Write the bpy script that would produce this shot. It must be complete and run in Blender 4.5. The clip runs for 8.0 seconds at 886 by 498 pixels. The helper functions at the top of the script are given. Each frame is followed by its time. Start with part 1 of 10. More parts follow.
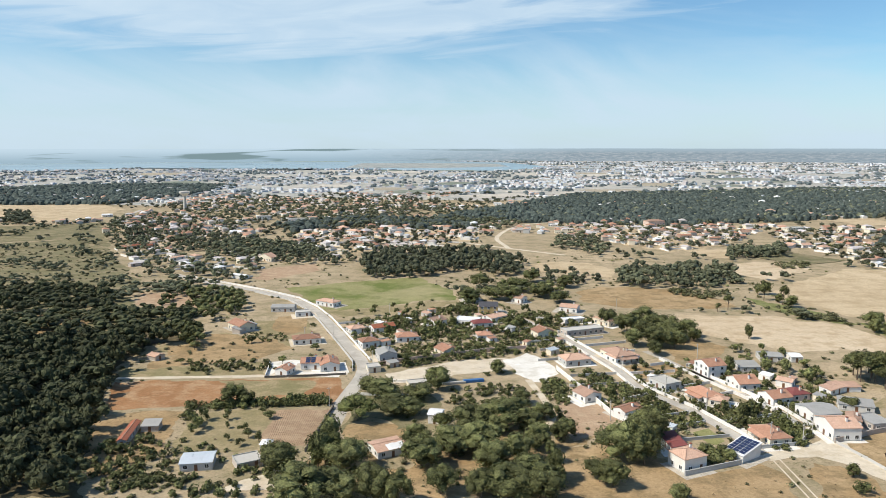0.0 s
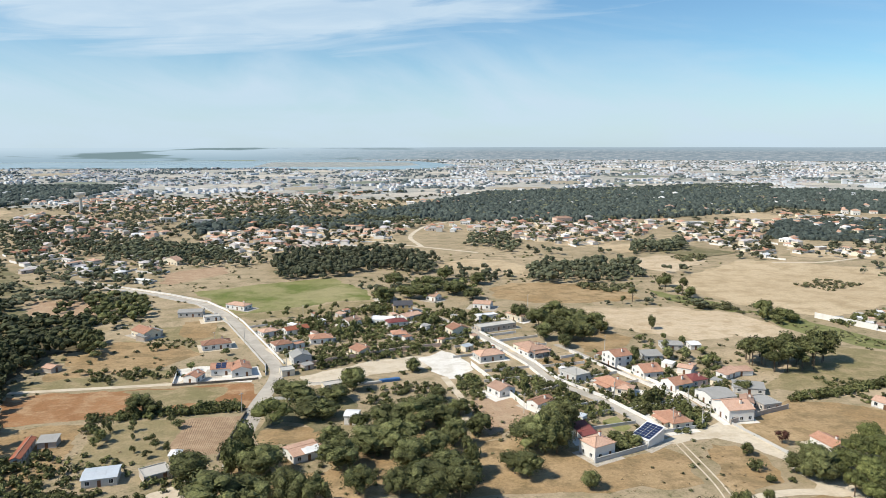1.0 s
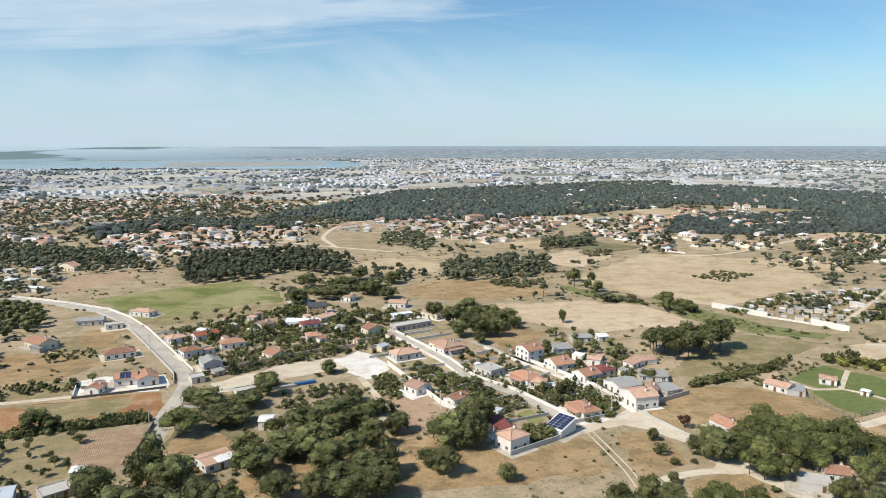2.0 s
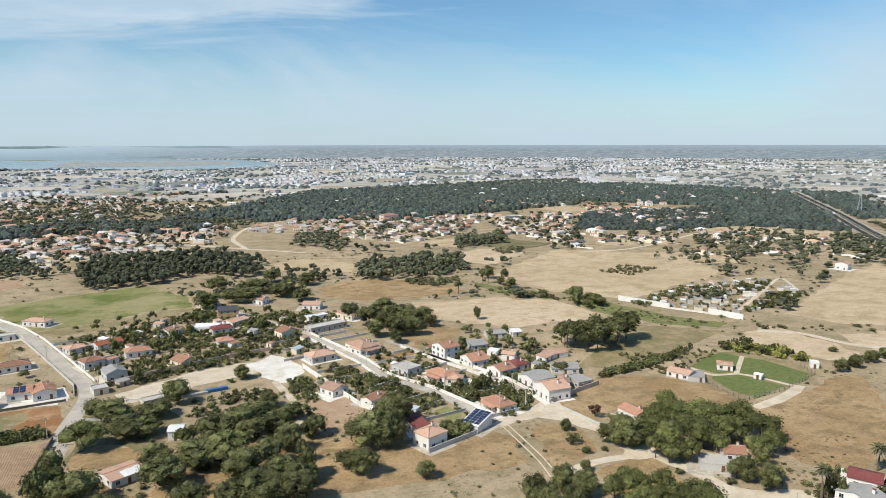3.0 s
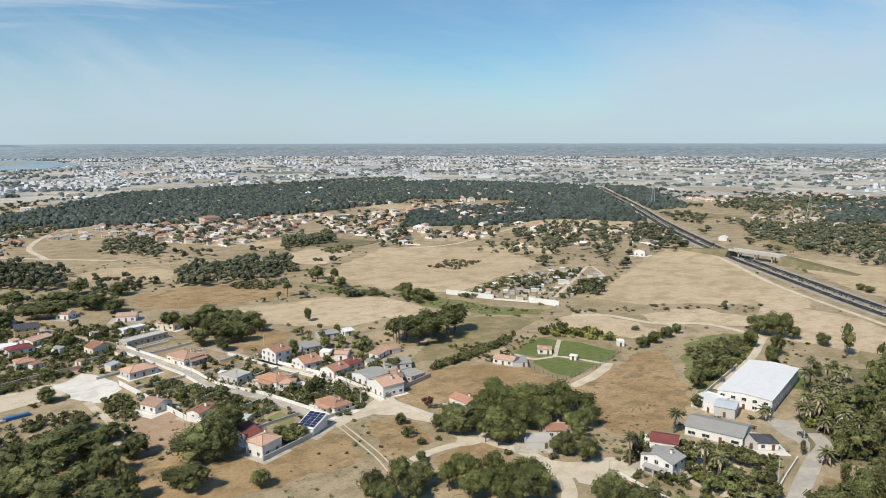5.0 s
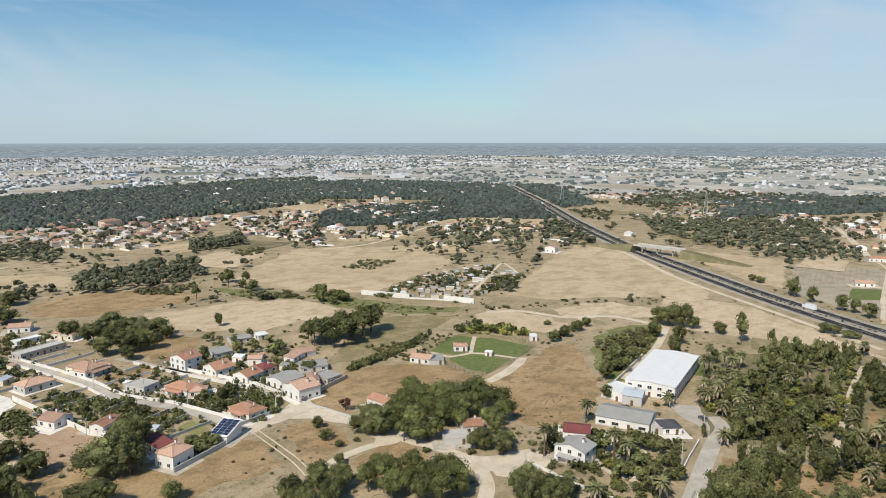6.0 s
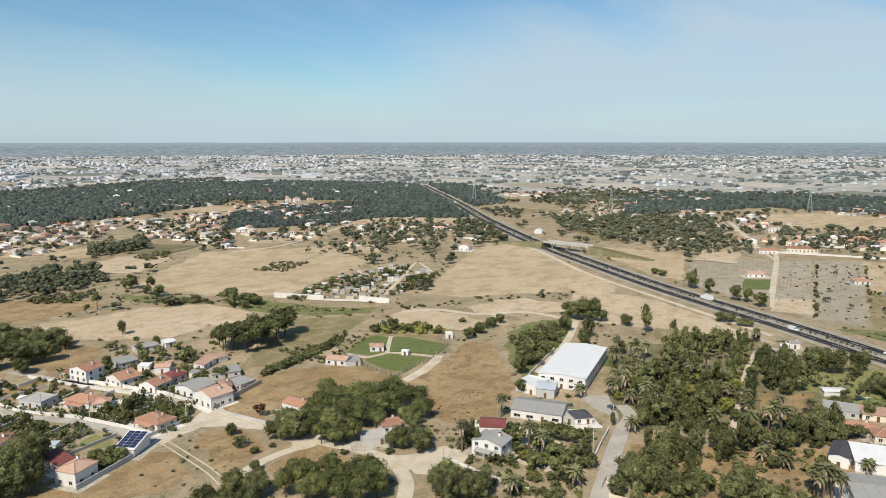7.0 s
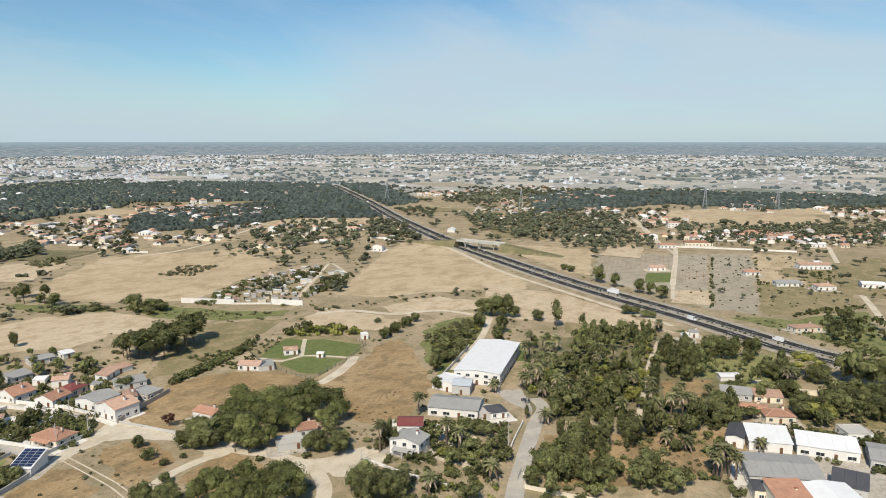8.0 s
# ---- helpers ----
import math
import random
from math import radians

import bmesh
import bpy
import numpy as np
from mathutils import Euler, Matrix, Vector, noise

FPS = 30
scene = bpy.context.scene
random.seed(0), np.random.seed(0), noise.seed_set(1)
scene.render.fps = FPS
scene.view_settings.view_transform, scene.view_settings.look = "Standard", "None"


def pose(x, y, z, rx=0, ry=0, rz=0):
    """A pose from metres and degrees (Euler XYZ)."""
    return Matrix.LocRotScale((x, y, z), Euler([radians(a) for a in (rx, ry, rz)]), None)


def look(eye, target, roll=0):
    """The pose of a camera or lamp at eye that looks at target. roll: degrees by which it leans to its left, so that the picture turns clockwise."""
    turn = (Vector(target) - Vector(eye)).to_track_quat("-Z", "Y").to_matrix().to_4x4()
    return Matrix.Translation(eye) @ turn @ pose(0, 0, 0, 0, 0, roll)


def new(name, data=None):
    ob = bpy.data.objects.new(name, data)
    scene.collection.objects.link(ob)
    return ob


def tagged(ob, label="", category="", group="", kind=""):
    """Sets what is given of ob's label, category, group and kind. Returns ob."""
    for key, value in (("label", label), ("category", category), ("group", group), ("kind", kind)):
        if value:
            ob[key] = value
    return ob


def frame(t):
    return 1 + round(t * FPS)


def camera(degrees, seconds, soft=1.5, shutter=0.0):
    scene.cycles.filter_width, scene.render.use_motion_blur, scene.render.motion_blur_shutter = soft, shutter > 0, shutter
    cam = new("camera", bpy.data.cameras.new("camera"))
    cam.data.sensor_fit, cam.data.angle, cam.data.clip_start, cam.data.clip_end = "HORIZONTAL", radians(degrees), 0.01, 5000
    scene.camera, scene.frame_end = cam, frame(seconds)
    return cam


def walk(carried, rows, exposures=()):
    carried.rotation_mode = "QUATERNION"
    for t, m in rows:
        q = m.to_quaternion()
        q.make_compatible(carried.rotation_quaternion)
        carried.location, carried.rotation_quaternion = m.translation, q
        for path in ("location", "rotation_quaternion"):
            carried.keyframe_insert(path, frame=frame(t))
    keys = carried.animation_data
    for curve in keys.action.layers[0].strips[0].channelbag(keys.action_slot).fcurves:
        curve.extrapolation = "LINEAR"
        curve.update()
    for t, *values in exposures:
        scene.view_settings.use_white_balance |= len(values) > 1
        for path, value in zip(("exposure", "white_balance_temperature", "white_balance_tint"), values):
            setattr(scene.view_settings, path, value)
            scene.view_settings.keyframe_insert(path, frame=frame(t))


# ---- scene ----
EXPOSURE, SUN_STRENGTH, SKY_STRENGTH, CLOUD = 0.0, 5.0, 0.102, (5.45, 6.8, 7.95)
cam = camera(64.81, 8.0, soft=0.82)
# seconds, eye (metres), heading (left of +y), pitch and roll (degrees)
ROWS = [
    (0.0, 0.00, 0.00, 100.00, 0.000, -8.378, -0.032),
    (0.5, 0.00, -0.23, 100.09, -3.587, -8.430, -0.043),
    (1.0, -0.01, -0.47, 100.17, -7.160, -8.480, -0.052),
    (1.5, -0.04, -0.72, 100.26, -10.720, -8.527, -0.060),
    (2.0, -0.08, -0.98, 100.34, -14.269, -8.572, -0.065),
    (2.5, -0.14, -1.24, 100.42, -17.811, -8.614, -0.069),
    (3.0, -0.22, -1.51, 100.50, -21.346, -8.654, -0.071),
    (3.5, -0.32, -1.78, 100.58, -24.878, -8.691, -0.071),
    (4.0, -0.45, -2.04, 100.65, -28.407, -8.726, -0.069),
    (4.5, -0.61, -2.30, 100.73, -31.937, -8.758, -0.066),
    (5.0, -0.79, -2.55, 100.80, -35.470, -8.788, -0.061),
    (5.5, -1.01, -2.80, 100.87, -39.007, -8.816, -0.053),
    (6.0, -1.26, -3.03, 100.95, -42.551, -8.841, -0.044),
    (6.5, -1.55, -3.24, 101.02, -46.103, -8.864, -0.034),
    (7.0, -1.88, -3.45, 101.08, -49.667, -8.884, -0.021),
    (7.5, -2.25, -3.63, 101.15, -53.244, -8.902, -0.006),
    (8.0, -2.66, -3.79, 101.22, -56.837, -8.917, 0.010),
]


def aim(x, y, z, yaw, pitch, roll):
    a, b = radians(yaw), radians(pitch)
    way = Vector((-math.sin(a) * math.cos(b), math.cos(a) * math.cos(b), math.sin(b)))
    eye = Vector((x, y, z))
    return look(eye, eye + way * 100, roll)


walk(cam, [(row[0], aim(*row[1:])) for row in ROWS], exposures=[(0.0, EXPOSURE + 0.14, 6500, 10), (3.0, EXPOSURE, 6500, 10), (6.0, EXPOSURE - 0.13, 6590, 10), (8.0, EXPOSURE - 0.10, 6700, 10)])

# ---- world, sun ----
SUN_HEADING, SUN_HEIGHT = -106.0, 47.0      # degrees right of +y, above the horizon
world = bpy.data.worlds.new("sky")
scene.world = world
world.use_nodes = True
wn, wl = world.node_tree.nodes, world.node_tree.links
wn.clear()
sky = wn.new("ShaderNodeTexSky")
sky.sky_type, sky.sun_disc = "NISHITA", False
sky.sun_elevation, sky.sun_rotation = radians(SUN_HEIGHT), radians(SUN_HEADING)
sky.altitude, sky.air_density, sky.dust_density, sky.ozone_density = 100, 1.0, 0.4, 3.0
gen_co = wn.new("ShaderNodeTexCoord")
split = wn.new("ShaderNodeSeparateXYZ")
wl.new(gen_co.outputs["Generated"], split.inputs[0])


def wmath(op, a, b=None, c=None, clamp=False):
    n = wn.new("ShaderNodeMath")
    n.operation, n.use_clamp = op, clamp
    for i, v in enumerate((a, b, c)):
        if v is None:
            continue
        if isinstance(v, (int, float)):
            n.inputs[i].default_value = v
        else:
            wl.new(v, n.inputs[i])
    return n.outputs[0]


# thin high cloud, laid out by bearing (radians right of +y) and height
bearing = wmath("ARCTAN2", split.outputs[0], split.outputs[1])
height = split.outputs[2]


def cloud(scale_x, scale_y, slope, shift, detail, low, high, distort=0.4):
    """Stretched noise over bearing and height."""
    c = wn.new("ShaderNodeCombineXYZ")
    wl.new(wmath("MULTIPLY", bearing, scale_x), c.inputs[0])
    wl.new(wmath("MULTIPLY_ADD", height, scale_y, wmath("MULTIPLY", bearing, slope)), c.inputs[1])
    c.inputs[2].default_value = shift
    t = wn.new("ShaderNodeTexNoise")
    t.inputs["Scale"].default_value, t.inputs["Detail"].default_value = 1.0, detail
    t.inputs["Roughness"].default_value, t.inputs["Distortion"].default_value = 0.58, distort
    wl.new(c.outputs[0], t.inputs["Vector"])
    r = wn.new("ShaderNodeMapRange")
    r.interpolation_type = "SMOOTHSTEP"
    r.inputs["From Min"].default_value, r.inputs["From Max"].default_value = low, high
    wl.new(t.outputs["Fac"], r.inputs["Value"])
    return r.outputs[0]


def hump(v, centre, width):
    """1 at the centre, falling to 0 at a width from it."""
    d = wmath("ABSOLUTE", wmath("SUBTRACT", v, centre))
    return wmath("SMOOTH_MAX", wmath("SUBTRACT", 1.0, wmath("DIVIDE", d, width)), 0.0, 0.3, clamp=True)


rim = cloud(2.6, 7.0, 1.5, 4.2, 6, 0.25, 0.75, 0.8)
edge = wmath("MULTIPLY_ADD", rim, 0.075, 0.040)
edge = wmath("ADD", edge, wmath("MULTIPLY", hump(bearing, 1.28, 0.55), 0.115))
edge = wmath("ADD", edge, wmath("MULTIPLY", hump(bearing, -0.12, 0.6), 0.03))
veil = wmath("DIVIDE", wmath("SUBTRACT", edge, height), 0.10)
veil = wmath("MULTIPLY", wmath("ADD", veil, 0.5, clamp=True), wmath("MULTIPLY_ADD", cloud(3.5, 16, 1.0, 1.1, 5, 0.2, 0.7), 0.28, 0.64))
where = wmath("MULTIPLY", hump(bearing, -0.25, 0.62), hump(height, 0.182, 0.085))
ragged = wmath("MULTIPLY_ADD", cloud(3.2, 26, -2.2, 2.6, 7, 0.2, 0.8, 1.2), 0.75, wmath("MULTIPLY", where, 1.7))
wisp = wmath("DIVIDE", wmath("SUBTRACT", ragged, 0.62), 0.55, clamp=True)
thin = wmath("MULTIPLY", cloud(3.0, 20, 4.0, 7.7, 6, 0.42, 0.75), wmath("MULTIPLY_ADD", hump(bearing, 1.2, 0.6), 0.45, 0.22))
wisp = wmath("MULTIPLY", wisp, wmath("MULTIPLY_ADD", cloud(7.0, 34, -1.6, 9.1, 7, 0.25, 0.75, 0.9), 0.28, 0.72))
cover = wmath("MAXIMUM", wmath("MAXIMUM", veil, wisp), thin)
blend = wn.new("ShaderNodeMix")
blend.data_type = "RGBA"
blend.inputs["B"].default_value = (*CLOUD, 1)
wl.new(cover, blend.inputs["Factor"])
tint = wn.new("ShaderNodeMix")
tint.data_type, tint.blend_type = "RGBA", "MULTIPLY"
tint.inputs["Factor"].default_value = 1.0
tint.inputs["B"].default_value = (0.84, 1.09, 1.17, 1)
wl.new(sky.outputs[0], tint.inputs["A"])
wl.new(tint.outputs["Result"], blend.inputs["A"])
back = wn.new("ShaderNodeBackground")
back.inputs["Strength"].default_value = SKY_STRENGTH
wl.new(blend.outputs["Result"], back.inputs[0])
wl.new(back.outputs[0], wn.new("ShaderNodeOutputWorld").inputs[0])

sun_data = bpy.data.lights.new("sun", "SUN")
sun_data.energy, sun_data.angle, sun_data.color = SUN_STRENGTH, radians(0.53), (1.0, 0.925, 0.79)
sun_lamp = new("sun", sun_data)
_h, _e = radians(SUN_HEADING), radians(SUN_HEIGHT)
sun_lamp.matrix_world = look((Vector((math.sin(_h) * math.cos(_e), math.cos(_h) * math.cos(_e), math.sin(_e))) * 900), (0, 0, 0))

# ---- materials ----


class Nodes:
    """A small helper to write node materials."""

    def __init__(self, name, rough=0.9, spec=0.2):
        self.mat = bpy.data.materials.new(name)
        self.mat.use_nodes = True
        self.n, self.l = self.mat.node_tree.nodes, self.mat.node_tree.links
        self.bsdf = self.n["Principled BSDF"]
        self.bsdf.inputs["Roughness"].default_value = rough
        self.bsdf.inputs["Specular IOR Level"].default_value = spec
        self.co = self.n.new("ShaderNodeTexCoord").outputs["Object"]
        self.geo = self.n.new("ShaderNodeNewGeometry")

    def put(self, node, key, v):
        if isinstance(v, (int, float, tuple)):
            node.inputs[key].default_value = v
        else:
            self.l.new(v, node.inputs[key])

    def noise(self, scale, detail=3, rough=0.6, stretch=(1, 1, 1), turn=0, co=None):
        m = self.n.new("ShaderNodeMapping")
        m.inputs["Scale"].default_value = stretch
        m.inputs["Rotation"].default_value = (0, 0, radians(turn))
        self.l.new(co or self.co, m.inputs[0])
        t = self.n.new("ShaderNodeTexNoise")
        t.inputs["Scale"].default_value, t.inputs["Detail"].default_value, t.inputs["Roughness"].default_value = scale, detail, rough
        self.l.new(m.outputs[0], t.inputs["Vector"])
        return t.outputs["Fac"]

    def wave(self, scale, turn=0, distort=1.0, co=None):
        m = self.n.new("ShaderNodeMapping")
        m.inputs["Rotation"].default_value = (0, 0, radians(turn))
        self.l.new(co or self.co, m.inputs[0])
        t = self.n.new("ShaderNodeTexWave")
        t.inputs["Scale"].default_value, t.inputs["Distortion"].default_value, t.inputs["Detail"].default_value = scale, distort, 2
        t.inputs["Detail Scale"].default_value = 0.6
        self.l.new(m.outputs[0], t.inputs["Vector"])
        return t.outputs["Fac"]

    def ramp(self, v, low, high, lo=0.0, hi=1.0):
        r = self.n.new("ShaderNodeMapRange")
        for k, x in (("From Min", low), ("From Max", high), ("To Min", lo), ("To Max", hi)):
            r.inputs[k].default_value = x
        self.l.new(v, r.inputs["Value"])
        return r.outputs[0]

    def mix(self, fac, a, b, mode="MIX"):
        m = self.n.new("ShaderNodeMix")
        m.data_type, m.blend_type = "RGBA", mode
        self.put(m, "Factor", fac)
        self.put(m, "A", (*a, 1) if isinstance(a, tuple) else a)
        self.put(m, "B", (*b, 1) if isinstance(b, tuple) else b)
        return m.outputs["Result"]

    def tone(self, colour, v, low=0.8, high=1.2):
        """colour times a grey that runs from low to high with v."""
        g = self.ramp(v, 0.0, 1.0, low, high)
        return self.mix(1.0, colour, g, "MULTIPLY")

    def bump(self, v, strength=0.3, distance=0.1):
        b = self.n.new("ShaderNodeBump")
        b.inputs["Strength"].default_value, b.inputs["Distance"].default_value = strength, distance
        self.l.new(v, b.inputs["Height"])
        self.l.new(b.outputs[0], self.bsdf.inputs["Normal"])

    def done(self, colour):
        self.put(self.bsdf, "Base Color", (*colour, 1) if isinstance(colour, tuple) else colour)
        return self.mat


def soil(name, a, b, c, big=0.02, mid=0.15, fine=1.6, rows=0.0, turn=0, tufts=0.0, tuft_colour=(0.09, 0.095, 0.04), even=0.0):
    """Open ground: two broad tones, a third in patches, grain, and furrows or tufts where asked."""
    k = Nodes(name, 0.95, 0.1)
    wide = k.noise(big, 4, 0.6)
    col = k.mix(k.ramp(wide, 0.35, 0.65), a, b)
    col = k.mix(k.ramp(k.noise(mid, 5, 0.65, (1, 1.25, 1), turn), 0.46, 0.62), col, c)
    col = k.tone(col, k.noise(mid * 4, 4, 0.7), 0.72 + 0.28 * even, 1.28 - 0.28 * even)
    if rows:
        col = k.tone(col, k.wave(rows, turn, 0.25), 0.78, 1.12)
    grain = k.noise(fine, 4, 0.75)
    col = k.tone(col, grain, 0.5 + 0.5 * even, 1.5 - 0.5 * even)
    if tufts:
        spots = k.noise(0.55, 3, 0.7)
        zone = k.noise(0.035, 3, 0.5)
        m = k.n.new("ShaderNodeMath")
        m.operation = "MULTIPLY"
        k.l.new(k.ramp(spots, 0.56, 0.66), m.inputs[0])
        k.l.new(k.ramp(zone, 0.40, 0.62, 0.1, tufts), m.inputs[1])
        col = k.mix(m.outputs[0], col, tuft_colour)
    k.bump(grain, 0.5, 0.15)
    return k.done(col)


def paint(name, colour, stain=(0.45, 0.42, 0.37), amount=0.35, rough=0.8, metal=0.0, spec=0.3):
    """Plaster, paint, concrete: a plain colour that is weathered in streaks and specks."""
    k = Nodes(name, rough, spec)
    k.bsdf.inputs["Metallic"].default_value = metal
    col = k.mix(k.ramp(k.noise(0.35, 5, 0.65, (1, 1, 0.35)), 0.45, 0.85, 0, amount), colour, stain)
    col = k.tone(col, k.noise(3.0, 3, 0.7), 0.86, 1.12)
    r = k.n.new("ShaderNodeObjectInfo")
    col = k.tone(col, r.outputs["Random"], 0.92, 1.06)
    return k.done(col)


def tiles(name, a, b, pitch=0.9):
    """Clay roof tiles: rows down the slope, tile by tile tint, lichen stains."""
    k = Nodes(name, 0.85, 0.25)
    info = k.n.new("ShaderNodeObjectInfo")
    col = k.mix(k.ramp(k.noise(0.5, 4, 0.7), 0.35, 0.7), a, b)
    col = k.mix(k.ramp(k.noise(0.22, 5, 0.7), 0.55, 0.8, 0, 0.55), col, (0.20, 0.14, 0.10))
    col = k.tone(col, k.noise(2.6, 2, 0.8), 0.72, 1.28)
    w = k.wave(pitch, 0, 0.3)
    col = k.tone(col, w, 0.88, 1.1)
    col = k.tone(col, info.outputs["Random"], 0.66, 1.16)
    k.bump(w, 0.6, 0.08)
    return k.done(col)


def foliage(name, a, b, c):
    """Leaves: tone by clump and by tree, no gloss to speak of."""
    a, b, c = ((q[0], q[1] * 0.97, q[2] * 1.02) for q in (a, b, c))
    k = Nodes(name, 0.75, 0.15)
    info = k.n.new("ShaderNodeObjectInfo")
    col = k.mix(k.ramp(k.geo.outputs["Random Per Island"], 0.0, 1.0, 0.14, 0.86), a, b)
    wp = k.geo.outputs["Position"]
    col = k.mix(k.ramp(k.noise(0.07, 2, 0.5, co=wp), 0.42, 0.68), col, c)
    fine = k.noise(2.4, 2, 0.7, co=wp)
    col = k.tone(col, k.noise(0.6, 2, 0.7, co=wp), 0.7, 1.35)
    col = k.tone(col, k.ramp(fine, 0.3, 0.7), 0.5, 1.5)
    col = k.tone(col, k.ramp(k.noise(0.17, 1, 0.5, co=wp), 0.3, 0.7), 0.62, 1.42)
    col = k.tone(col, info.outputs["Random"], 0.75, 1.3)
    k.bump(fine, 0.8, 0.35)
    return k.done(col)


GROUND = soil("dry_ground", (0.43, 0.338, 0.225), (0.32, 0.256, 0.164), (0.26, 0.216, 0.129), 0.012, 0.07, 1.2, tufts=0.8)
STRAW = soil("straw_stubble", (0.52, 0.414, 0.276), (0.46, 0.358, 0.232), (0.39, 0.30, 0.186), 0.010, 0.05, 0.9, tufts=0.12)
STRAW_PALE = soil("pale_stubble", (0.555, 0.45, 0.32), (0.50, 0.395, 0.27), (0.43, 0.332, 0.215), 0.016, 0.08, 1.1, tufts=0.10)
EARTH = soil("tilled_earth", (0.38, 0.265, 0.175), (0.32, 0.215, 0.14), (0.43, 0.32, 0.215), 0.03, 0.16, 1.5, tufts=0.08)
ORANGE = soil("orange_earth", (0.33, 0.18, 0.09), (0.26, 0.135, 0.065), (0.38, 0.245, 0.14), 0.03, 0.12, 1.4, tufts=0.05)
FURROW = soil("ploughed_rows", (0.34, 0.235, 0.15), (0.29, 0.20, 0.13), (0.40, 0.29, 0.19), 0.04, 0.2, 1.5, rows=0.0)
MEADOW = soil("dry_meadow", (0.27, 0.22, 0.125), (0.205, 0.18, 0.09), (0.32, 0.255, 0.15), 0.02, 0.10, 1.3, tufts=0.5, tuft_colour=(0.10, 0.115, 0.04))
GRASS = soil("green_crop", (0.30, 0.27, 0.14), (0.21, 0.21, 0.085), (0.13, 0.155, 0.045), 0.018, 0.03, 1.2, tufts=0.1)
TURF = soil("watered_turf", (0.135, 0.165, 0.058), (0.165, 0.185, 0.07), (0.11, 0.14, 0.048), 0.05, 0.3, 2.0)
LAWN = soil("sun_bleached_lawn", (0.24, 0.235, 0.10), (0.28, 0.262, 0.125), (0.20, 0.205, 0.08), 0.05, 0.3, 2.0)
SCRUB = soil("reed_scrub", (0.185, 0.195, 0.078), (0.225, 0.22, 0.10), (0.13, 0.145, 0.055), 0.03, 0.15, 1.0, tufts=0.8, tuft_colour=(0.06, 0.08, 0.025))
BROWN_DRY = soil("brown_dry_grass", (0.405, 0.292, 0.167), (0.30, 0.202, 0.103), (0.236, 0.171, 0.092), 0.03, 0.10, 1.0, tufts=0.6, tuft_colour=(0.15, 0.115, 0.055))
# brown leaf litter, with the shade under the trees put into its colour
LITTER = soil("shaded_wood_floor", (0.105, 0.085, 0.05), (0.075, 0.066, 0.036), (0.15, 0.12, 0.07), 0.03, 0.2, 1.4)
OLIVE_GROUND = soil("olive_scrubland", (0.20, 0.178, 0.10), (0.155, 0.145, 0.078), (0.255, 0.21, 0.128), 0.02, 0.07, 1.2, tufts=0.9, tuft_colour=(0.06, 0.07, 0.03))
GREY_FIELD = soil("grey_fallow", (0.41, 0.355, 0.275), (0.35, 0.305, 0.23), (0.29, 0.255, 0.185), 0.02, 0.1, 1.2, tufts=0.15)
DUST = soil("dusty_track", (0.62, 0.545, 0.43), (0.56, 0.485, 0.375), (0.50, 0.42, 0.31), 0.05, 0.12, 1.2, even=0.6)
GRAVEL = soil("white_gravel", (0.74, 0.71, 0.66), (0.66, 0.63, 0.57), (0.58, 0.54, 0.47), 0.06, 0.14, 1.5, even=0.6)
VERGE = soil("gravel_verge", (0.40, 0.345, 0.265), (0.33, 0.285, 0.215), (0.45, 0.39, 0.30), 0.03, 0.12, 1.4, even=0.4)
PAVING = soil("yard_paving", (0.50, 0.455, 0.39), (0.42, 0.375, 0.315), (0.36, 0.32, 0.26), 0.08, 0.4, 2.5)
ROAD = soil("worn_asphalt", (0.43, 0.395, 0.345), (0.37, 0.34, 0.295), (0.48, 0.44, 0.38), 0.04, 0.12, 1.6, even=0.6)
ASPHALT = soil("dark_asphalt", (0.042, 0.040, 0.038), (0.034, 0.033, 0.031), (0.056, 0.053, 0.050), 0.03, 0.2, 2.5)
# far soils: haze is put into the colour, cooler and paler than near ground
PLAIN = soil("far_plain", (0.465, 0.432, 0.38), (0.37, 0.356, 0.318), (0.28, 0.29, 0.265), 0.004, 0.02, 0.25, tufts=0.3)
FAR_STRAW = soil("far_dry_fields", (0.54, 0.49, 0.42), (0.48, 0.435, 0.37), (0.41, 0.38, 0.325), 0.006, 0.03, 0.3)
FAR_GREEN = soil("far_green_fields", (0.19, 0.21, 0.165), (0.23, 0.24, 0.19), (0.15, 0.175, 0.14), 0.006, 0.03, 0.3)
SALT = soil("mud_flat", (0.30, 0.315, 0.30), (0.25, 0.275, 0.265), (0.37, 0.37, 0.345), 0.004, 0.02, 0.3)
# bluish haze is put into the far town's white and its roof colour
TOWN_WHITE = paint("haze_cooled_white", (0.65, 0.672, 0.70), (0.50, 0.50, 0.50))
TOWN_ROOF = paint("haze_greyed_roofs", (0.50, 0.46, 0.455), (0.42, 0.36, 0.34), 0.4, 0.9)
WHITE = paint("white_plaster", (0.74, 0.72, 0.685))
CREAM = paint("cream_plaster", (0.74, 0.66, 0.52))
PINK = paint("pink_plaster", (0.70, 0.52, 0.43))
OCHRE = paint("ochre_plaster", (0.62, 0.42, 0.18))
GREY_WALL = paint("grey_render", (0.50, 0.49, 0.47))
# the walls' shaded side is put into this dark colour, plus weathering streaks
DARK_WALL = paint("weathered_shade_wall", (0.15, 0.135, 0.115), (0.09, 0.08, 0.07), 0.5)
BLOCK = paint("bare_block_wall", (0.46, 0.40, 0.35), (0.30, 0.26, 0.22), 0.5)
WHITE_SHEET = paint("white_roof_sheet", (0.75, 0.75, 0.745), (0.52, 0.51, 0.48), 0.35, 0.55)
